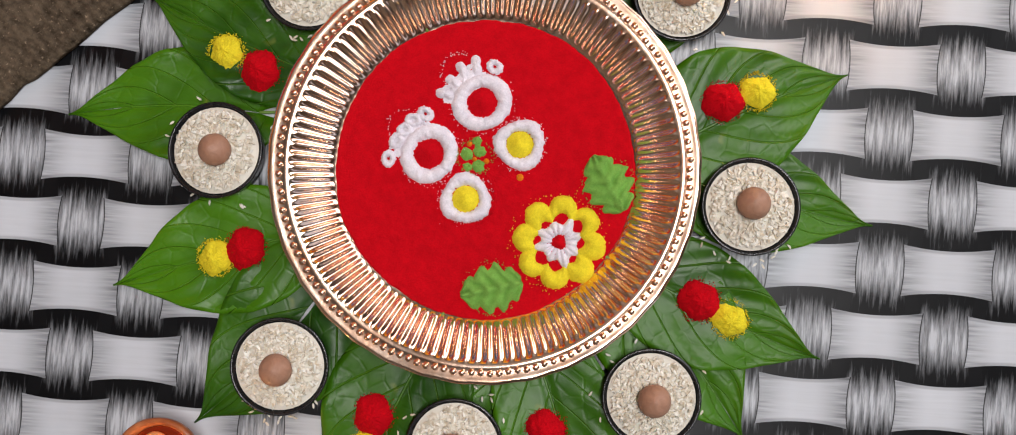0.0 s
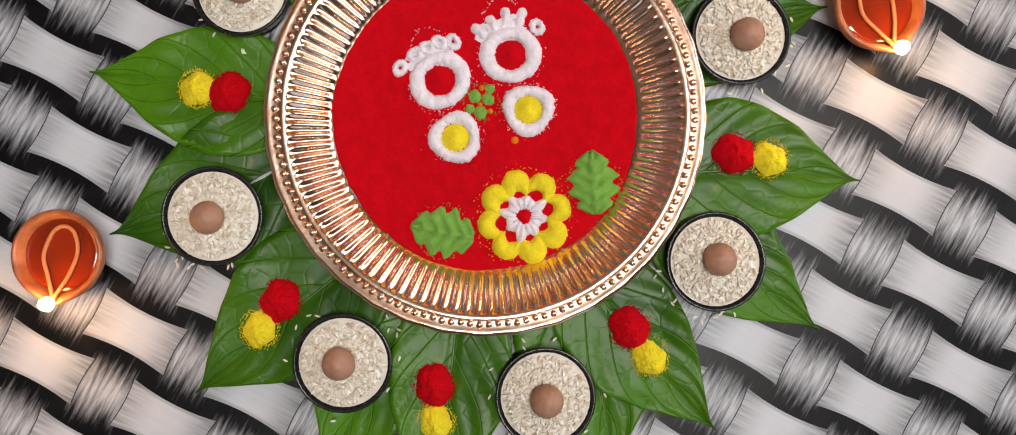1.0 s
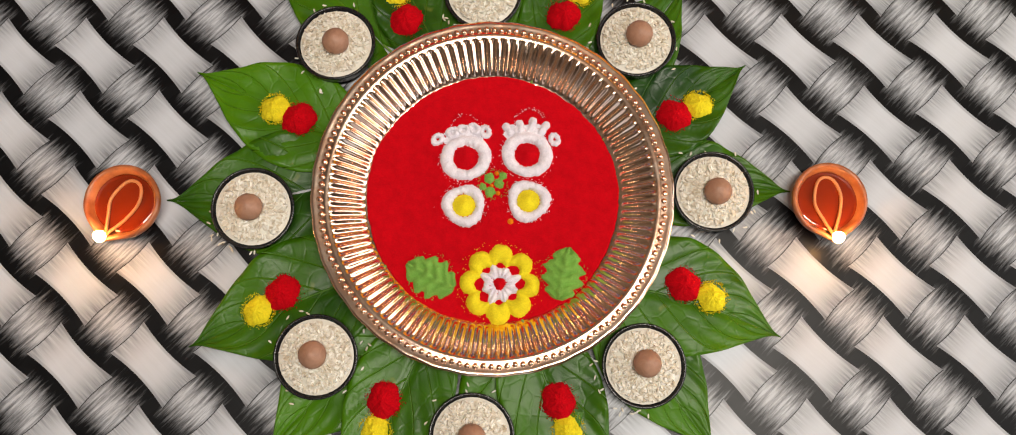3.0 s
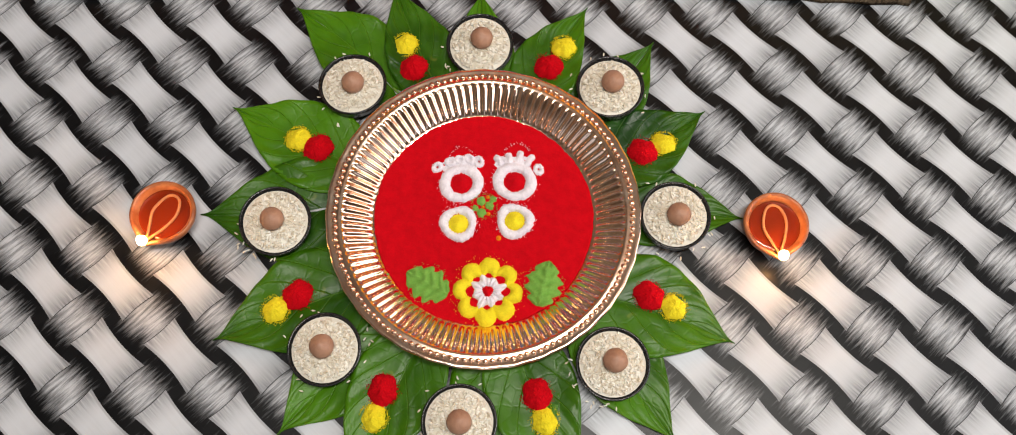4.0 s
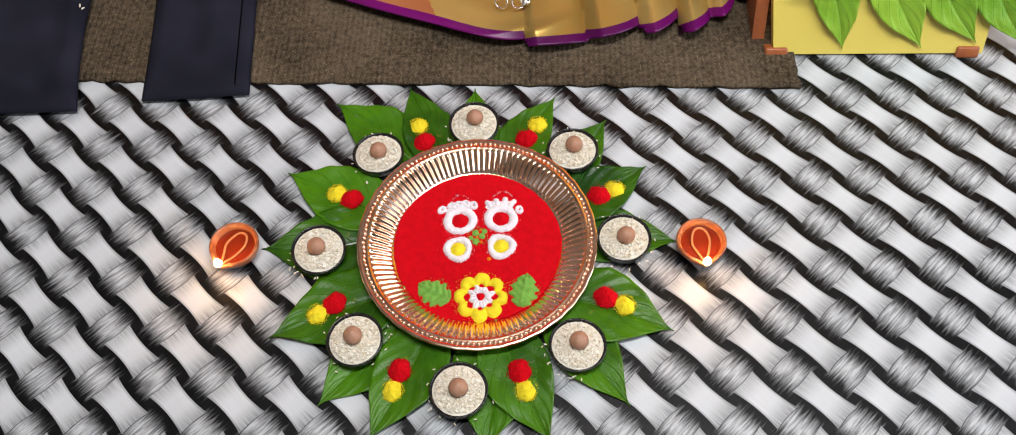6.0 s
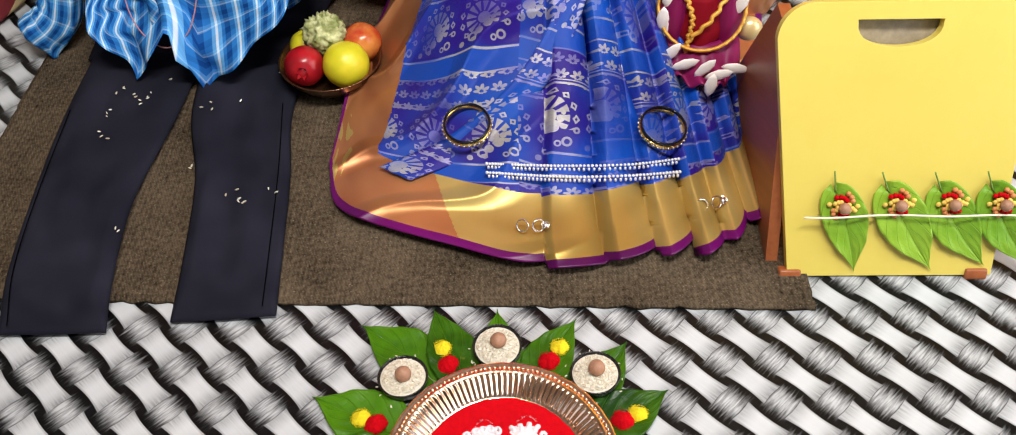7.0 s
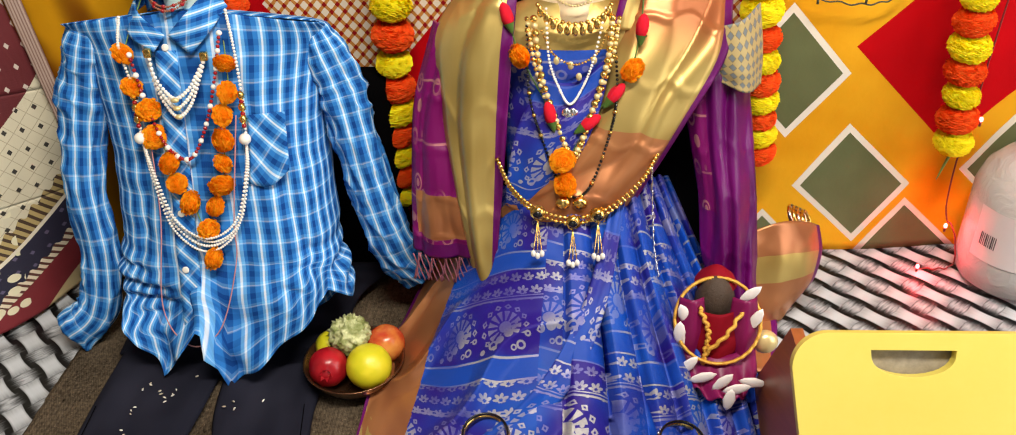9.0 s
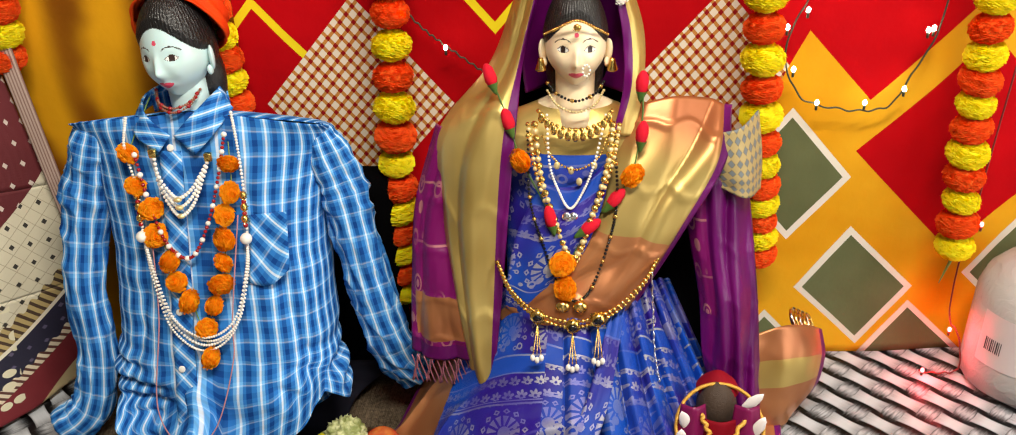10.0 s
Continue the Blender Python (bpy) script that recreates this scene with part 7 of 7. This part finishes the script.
# yellow folding table standing on its edge, with a leaf string
def folding_table():
    Y = Mat("yellow_painted_board", rough=0.42)
    n = Y.noise(5.0, None, 4.0)
    sc = Y.noise(60.0, None, 5.0, 0.7)
    Y.set("Base Color", Y.mix(n * 0.7 + sc * 0.3, (0.64, 0.50, 0.080), (0.76, 0.63, 0.145)))
    Y.set("Roughness", sc * 0.2 + 0.32)
    W = Mat("brown_varnished_wood", rough=0.4)
    x, y, z = W.xyz(W.coord())
    g = W.noise(1.0, W.vec(x * 90.0, y * 8.0, z * 90.0), 4.0)
    W.set("Base Color", W.mix(g, (0.20, 0.050, 0.014), (0.42, 0.130, 0.042)))
    W.bump(g, 0.2, 0.001)
    lean = math.degrees(math.atan(0.5))
    top = thing("folding_table", "yellow folding table board with handle slot standing on its edge", "table", pose(0.508, 0.297, 0.0, -lean + 0, 0, 0))
    wide, high, deep, r = 0.156, 0.372, 0.014, 0.045
    # outline with rounded upper corners, and the half-moon slot
    outer = [(-wide + 0.030, 0.004), (wide - 0.010, 0.004)]
    outer += [(wide - r + r * math.cos(a), high - r + r * math.sin(a)) for a in (math.pi / 2 * k / 10 for k in range(11))]
    outer += [(-wide - 0.012 + r - r * math.sin(a), high - r + r * math.cos(a)) for a in (math.pi / 2 * k / 10 for k in range(11))]
    hx, hz, hw, hd = -0.020, high - 0.022, 0.052, 0.034
    slot = [(hx - hw, hz), (hx + hw, hz)] + [(hx + hw * math.cos(a), hz - hd * math.sin(a) ** 0.7) for a in (math.pi * k / 16 for k in range(1, 16))]
    bm = bmesh.new()
    loops = []
    for pts in (outer, slot):
        vs = [bm.verts.new((px, 0.0, pz)) for px, pz in pts]
        loops += [bm.edges.new((a, b)) for a, b in zip(vs, vs[1:] + vs[:1])]
    bmesh.ops.triangle_fill(bm, use_beauty=True, use_dissolve=False, edges=loops)
    bmesh.ops.recalc_face_normals(bm, faces=bm.faces)
    made = bmesh.ops.extrude_face_region(bm, geom=bm.faces[:])
    for v in (e for e in made["geom"] if isinstance(e, bmesh.types.BMVert)):
        v.co.y += deep
    bmesh.ops.recalc_face_normals(bm, faces=bm.faces)
    sheet = part("tabletop", bm, Y, top, "", False)
    bev = sheet.modifiers.new("edge", "BEVEL")
    bev.width, bev.segments, bev.limit_method = 0.003, 2, "ANGLE"
    # side board of the folded-out legs behind it
    bm = bmesh.new()
    th = radians(lean)
    pts = [(py * math.cos(th) - pz * math.sin(th), py * math.sin(th) + pz * math.cos(th)) for py, pz in ((0.022, 0.0), (0.142, 0.25), (0.165, 0.285), (0.23, 0.285), (0.40, 0.0))]
    a = [bm.verts.new((-wide + 0.004, py, pz)) for py, pz in pts]
    c = [bm.verts.new((-wide + 0.020, py, pz)) for py, pz in pts]
    bm.faces.new(a)
    bm.faces.new(list(reversed(c)))
    for k in range(len(pts)):
        bm.faces.new((a[k], c[k], c[(k + 1) % len(pts)], a[(k + 1) % len(pts)]))
    bmesh.ops.recalc_face_normals(bm, faces=bm.faces)
    part("leg_board", bm, W, top, "brown varnished wooden leg board", False)
    G = Mat("worn_grey_brown_wood", rough=0.6)
    G.set("Base Color", G.mix(G.noise(90.0, None, 4.0, 0.65), (0.13, 0.10, 0.065), (0.42, 0.36, 0.27)))
    part("cross_bar", box(bmesh.new(), (hx - 0.075, deep + 0.002, hz - 0.050), (hx + 0.075, deep + 0.016, hz + 0.012), 0.002), G, top, "worn grey-brown cross bar behind the handle slot")
    part("foot", box(bmesh.new(), (-wide + 0.018, -0.004, -0.002), (-wide + 0.048, 0.022, 0.014), 0.003), W, top, "small brown wooden foot")
    part("foot", box(bmesh.new(), (wide - 0.045, -0.004, -0.002), (wide - 0.015, 0.022, 0.014), 0.003), W, top, "small brown wooden foot")
    return lean


LEAN = folding_table()


def leaf_string():
    string = Mat("white_cotton_string", (0.80, 0.76, 0.62), 0.7)
    bright = leaf_material("young_betel_leaf_green", (0.10, 0.26, 0.012), (0.26, 0.44, 0.035))
    base = pose(0.508, 0.297, 0.0, -LEAN, 0, 0)
    deco = Mat("yellow_flower_bits", (0.78, 0.52, 0.10), 0.6)
    for n, x in enumerate((-0.076, -0.008, 0.060, 0.126)):
        m = base @ pose(x, -0.004, 0.128, 90, 0, 0) @ pose(0, 0, 0, 0, 0, -72 + (0, 14, 16, 14)[n])
        top = thing("betel_leaf", "betel leaf with decorated nut tied on a string", "leaf", m, "leaves strung on the board")
        f = betel_leaf_mesh(0.02, 0.015, 40 + n, 0.74)
        ln = (0.122, 0.135, 0.130, 0.132)[n]
        thicken(mesh_object("blade", grid("blade", lambda u, v: tuple(ln * c for c in f(u, v)), 18, 26), bright, top), 0.0006)
        part("stalk", tube_mesh("stalk", lambda t: (-0.03 * t, 0.004 * t, 0.001 + 0.004 * t), 0.0012, 6, 6), STALK, top)
        for k in range(26):
            a, q = k * 2.4, 0.006 + 0.0135 * ((k * 7) % 26) / 26
            m = (deco, RED_P, WICK, deco)[k % 4]
            part("flower_bit", ball(bmesh.new(), (0.022 + q * math.cos(a), 0.004 + q * math.sin(a), 0.006 - 0.15 * (q - 0.006)), 0.0040, 1, (1, 1, 0.6)), m, top)
        k = part("nut", ball(bmesh.new(), (0.022, 0.004, 0.0125), 0.0082, 2), NUT, top, "brown areca nut")
    bm = tube_mesh("leaf_string", lambda t: base @ Vector((-0.117 + 0.28 * t, -0.016 - 0.003 * math.sin(t * 12), 0.096 + 0.002 * math.sin(t * 3.1))), 0.0014, 6, 40)
    tagged(part("leaf_string", bm, string), "white cotton string stretched across the yellow board", "string")


leaf_string()


def scattered_rice():
    bm = bmesh.new()
    for x, y in ((-0.628, 0.665), (-0.593, 0.641), (-0.590, 0.649), (-0.629, 0.563), (-0.544, 0.362), (-0.402, 0.455), (-0.387, 0.411), (-0.342, 0.448), (-0.484, 0.488), (-0.417, 0.643), (-0.482, 0.625), (-0.612, 0.655), (-0.600, 0.630), (-0.575, 0.655), (-0.640, 0.610), (-0.545, 0.690), (-0.400, 0.430), (-0.372, 0.700)):
        for _ in range(random.choice((1, 1, 2, 3))):
            rice_grain(bm, (x + rnd(-0.012, 0.012), y + rnd(-0.012, 0.012), 0.0305), rnd(0, 6.28), 0, 0.0034)
    tagged(part("scattered_rice", bm, RICE, None, "", False), "white rice grains scattered on the navy trousers", "rice", kind="stuff")


scattered_rice()
# ---- at the backdrop: lights, jar, printed drape ----
WIRE_G = Mat("dark_green_wire", (0.03, 0.035, 0.02), 0.5)
WIRE_R = Mat("dark_red_wire", (0.16, 0.012, 0.012), 0.5)
GLOW_W = Mat("warm_white_bulb", (1.0, 0.9, 0.75), 0.3, Emission_Color=(1.0, 0.86, 0.62), Emission_Strength=30.0)
GLOW_R = Mat("red_bulb", (1.0, 0.1, 0.08), 0.3, Emission_Color=(1.0, 0.10, 0.12), Emission_Strength=10.0)


def light_string(points, bulbs, wire, glow, label):
    top = thing("string_lights", label, "string lights", Matrix.Translation(points[0]))
    base = Vector(points[0])
    part("wire", tube_mesh("wire", lambda t: Vector(spline(points, t)) - base + Vector((0, 0, 0.002 * math.sin(t * 90))), 0.0016, 6, 90), wire, top)
    for x, y, z in bulbs:
        c = Vector((x, y, z)) - base
        part("bulb", ball(bmesh.new(), c, 0.0036, 2, (1, 1, 1.5)), glow, top, "small lit bulb")
        part("socket", lathe([(0.0, -0.013), (0.0022, -0.013), (0.0024, -0.004), (0.0, -0.004)], 10), wire, top).location = c


light_string([(0.462, 1.075, 0.80), (0.445, 1.075, 0.72), (0.420, 1.070, 0.66), (0.418, 1.070, 0.605), (0.452, 1.070, 0.545), (0.510, 1.070, 0.527), (0.560, 1.070, 0.523), (0.600, 1.070, 0.535), (0.625, 1.07, 0.59), (0.652, 1.07, 0.66), (0.665, 1.075, 0.78)],
             [(0.440, 1.058, 0.699), (0.411, 1.058, 0.671), (0.429, 1.058, 0.600), (0.474, 1.058, 0.542), (0.552, 1.058, 0.542), (0.612, 1.058, 0.566), (0.632, 1.058, 0.665), (0.640, 1.058, 0.668)], WIRE_G, GLOW_W, "warm white string lights looped on the backdrop")
light_string([(-0.225, 1.075, 0.72), (-0.18, 1.072, 0.67), (-0.140, 1.070, 0.638), (-0.09, 1.070, 0.60), (-0.05, 1.072, 0.57)], [(-0.140, 1.058, 0.640), (-0.205, 1.03, 0.705)], WIRE_G, GLOW_W, "short run of warm white string lights")
light_string([(0.79, 1.075, 0.60), (0.782, 1.07, 0.45), (0.776, 1.065, 0.326), (0.768, 1.060, 0.22), (0.772, 1.055, 0.12), (0.790, 1.04, 0.085), (0.80, 1.03, 0.02), (0.77, 1.03, 0.006), (0.73, 1.035, 0.006)],
             [(0.776, 1.030, 0.328), (0.772, 1.042, 0.098), (0.735, 1.03, 0.012)], WIRE_R, GLOW_R, "red string lights running down to the floor")
for x, y, z in ((0.772, 1.020, 0.105), (0.735, 1.015, 0.030)):
    lamp = bpy.data.lights.new("red_bulb_light", "POINT")
    lamp.energy, lamp.color, lamp.shadow_soft_size = 0.24, (1.0, 0.05, 0.07), 0.006
    new("red_bulb_light", lamp).location = (x, y, z)


def plastic_jar():
    M = Mat("clear_crumpled_plastic", (0.80, 0.74, 0.72), 0.22, Transmission_Weight=0.35, IOR=1.2)
    M.bump(M.noise(28.0, None, 3.0, 0.6, 1.0), 0.7, 0.006)
    top = thing("plastic_jar", "large clear plastic jar with a paper label on the floor", "jar", pose(0.905, 1.02, 0.0))
    bm = lathe([(0.0, 0.0), (0.075, 0.0), (0.098, 0.012), (0.104, 0.05), (0.104, 0.19), (0.094, 0.225), (0.070, 0.255), (0.045, 0.275), (0.045, 0.30), (0.0, 0.30)], 48)
    part("jar_body", bm, M, top)
    P = Mat("white_paper_label", (0.72, 0.62, 0.62), 0.6)
    K = Mat("dark_print", (0.05, 0.04, 0.05), 0.6)

    def f(u, v):
        a = radians(195 + 62 * u)
        return (0.1055 * math.cos(a), 0.1055 * math.sin(a), 0.075 + 0.105 * v)
    mesh_object("paper_label", grid("paper_label", f, 16, 4), P, top, "white paper label with a printed bar block")
    for k in range(9):
        def g(u, v):
            a = radians(203 + 2.0 * k + (0.9 if k % 3 else 1.4) * u)
            return (0.1063 * math.cos(a), 0.1063 * math.sin(a), 0.105 + 0.026 * v)
        mesh_object("print_bar", grid("print_bar", g, 1, 1), K, top)


plastic_jar()


def printed_drape():
    """Heavy printed cloth hanging over a rolled bundle beside the shirt: maroon, cream and navy fields with ornament."""
    M = Mat("maroon_cream_and_navy_printed_cloth", rough=0.7, Sheen_Weight=0.02)
    x, y, _ = M.xyz(M.coord("UV"))
    dot = ((x / 0.030).wrap(-0.5, 0.5).abs() + (y / 0.034).wrap(-0.5, 0.5).abs()).lt(0.16)
    lines = ((x + y) / 0.030).wrap(-0.5, 0.5).abs().lt(0.03).max(((x - y) / 0.030).wrap(-0.5, 0.5).abs().lt(0.03))
    n = M.noise(8.0, M.coord("UV"), 3.0)
    maroon = M.mix(dot, M.mix(n, (0.09, 0.006, 0.010), (0.16, 0.012, 0.018)), (0.62, 0.52, 0.46))
    cream = M.mix(lines * 0.5, (0.66, 0.60, 0.45), (0.22, 0.16, 0.08))
    cream = M.mix(dot, cream, (0.03, 0.025, 0.02))
    navy = M.mix(dot * 0.4, (0.010, 0.008, 0.030), (0.25, 0.2, 0.35))
    arc = y - (x - 0.33) * 0.9 - (x - 0.33) * (x - 0.33) * 0.8
    scroll = (x * 260.0).sin() * 0.006
    col = M.mix(arc.lt(0.47), maroon, cream)
    bead = ((x + y) * 330.0).sin().gt(-0.2)
    col = M.mix((arc + scroll).lt(0.305), col, M.mix(bead, (0.06, 0.03, 0.015), (0.46, 0.34, 0.14)))
    col = M.mix(arc.lt(0.262), col, (0.75, 0.68, 0.55))
    col = M.mix(arc.lt(0.252), col, navy)
    col = M.mix((arc + scroll).lt(0.180), col, M.mix(bead, (0.10, 0.03, 0.02), (0.72, 0.62, 0.46)))
    col = M.mix(arc.lt(0.150), col, M.mix(n, (0.14, 0.006, 0.012), (0.22, 0.012, 0.02)))
    col = M.mix(arc.lt(0.045), col, (0.55, 0.42, 0.22))
    vor = M.voronoi(34.0, M.coord("UV"))
    bloom = Ex(M.t, vor.outputs[0]).lt(0.42) * x.lt(0.25) * arc.lt(0.34) * y.gt(0.02)
    col = M.mix(bloom, col, (0.74, 0.68, 0.48))
    M.set("Base Color", col)
    weave_bump(M, 600.0, 0.4)
    rows = [[(-1.16, 0.70, 0.008), (-1.02, 0.78, 0.008), (-0.935, 0.86, 0.010), (-0.885, 0.98, 0.012)], [(-1.18, 0.78, 0.16), (-1.05, 0.82, 0.15), (-0.945, 0.90, 0.14), (-0.860, 1.00, 0.14)],
            [(-1.18, 0.86, 0.34), (-1.06, 0.88, 0.34), (-0.945, 0.94, 0.33), (-0.850, 1.02, 0.32)], [(-1.16, 0.94, 0.55), (-1.06, 0.95, 0.55), (-0.965, 0.98, 0.54), (-0.880, 1.03, 0.53)], [(-1.14, 1.0, 0.76), (-1.06, 1.0, 0.76), (-0.985, 1.01, 0.75), (-0.92, 1.04, 0.74)]]
    top = thing("printed_drape", "maroon, cream and navy printed heavy cloth hanging beside the shirt", "drape")
    f = patch(rows, lambda u, v: (0, 0.006 * noise.noise((u * 5, v * 6, 1)), 0))
    for name, lo, hi in (("lower_border", 0.0, 0.36), ("cream_field", 0.36, 0.60), ("maroon_field", 0.60, 1.0)):
        me = grid(name, lambda u, v: f(u, lo + (hi - lo) * v), 60, 40, 0.36, 0.78 * (hi - lo))
        for item in me.uv_layers[0].data:
            item.uv = (item.uv[0], item.uv[1] + 0.78 * lo)
        thicken(mesh_object(name, me, M, top), 0.006, 1.0)
    # pale woven strap along its edge
    S = Mat("pale_pink_woven_strap", (0.50, 0.36, 0.30), 0.7)
    sx = S.xyz(S.coord("UV"))[0]
    S.set("Base Color", S.mix((sx / 0.006).wrap(-0.5, 0.5).abs().lt(0.2), (0.52, 0.38, 0.32), (0.28, 0.16, 0.13)))
    f = patch([[(-0.898, 1.035, 0.70), (-0.868, 1.035, 0.705)], [(-0.880, 1.022, 0.60), (-0.852, 1.022, 0.61)], [(-0.855, 1.010, 0.44), (-0.828, 1.010, 0.45)], [(-0.835, 1.00, 0.30), (-0.808, 1.0, 0.31)], [(-0.83, 1.0, 0.10), (-0.80, 1.0, 0.10)]])
    ob = mesh_object("woven_strap", grid("woven_strap", f, 8, 50, 0.03, 0.6), S)
    thicken(ob, 0.004, 0.0)
    tagged(ob, "pale pink woven strap hanging beside the printed cloth", "strap")


printed_drape()


def arm_bangles():
    for n in range(4):
        ob = part("bangle", ring_mesh(0.020, 0.0022, 40, 8), GOLD if n % 2 else COPPER)
        ob.matrix_basis = pose(0.462 + 0.008 * n, 0.955, 0.178 - 0.004 * n, 60, 20, 60)
        tagged(ob, "thin gold bangle at the end of the stuffed sleeve", "bangle", "bangles at the sleeve end")


arm_bangles()
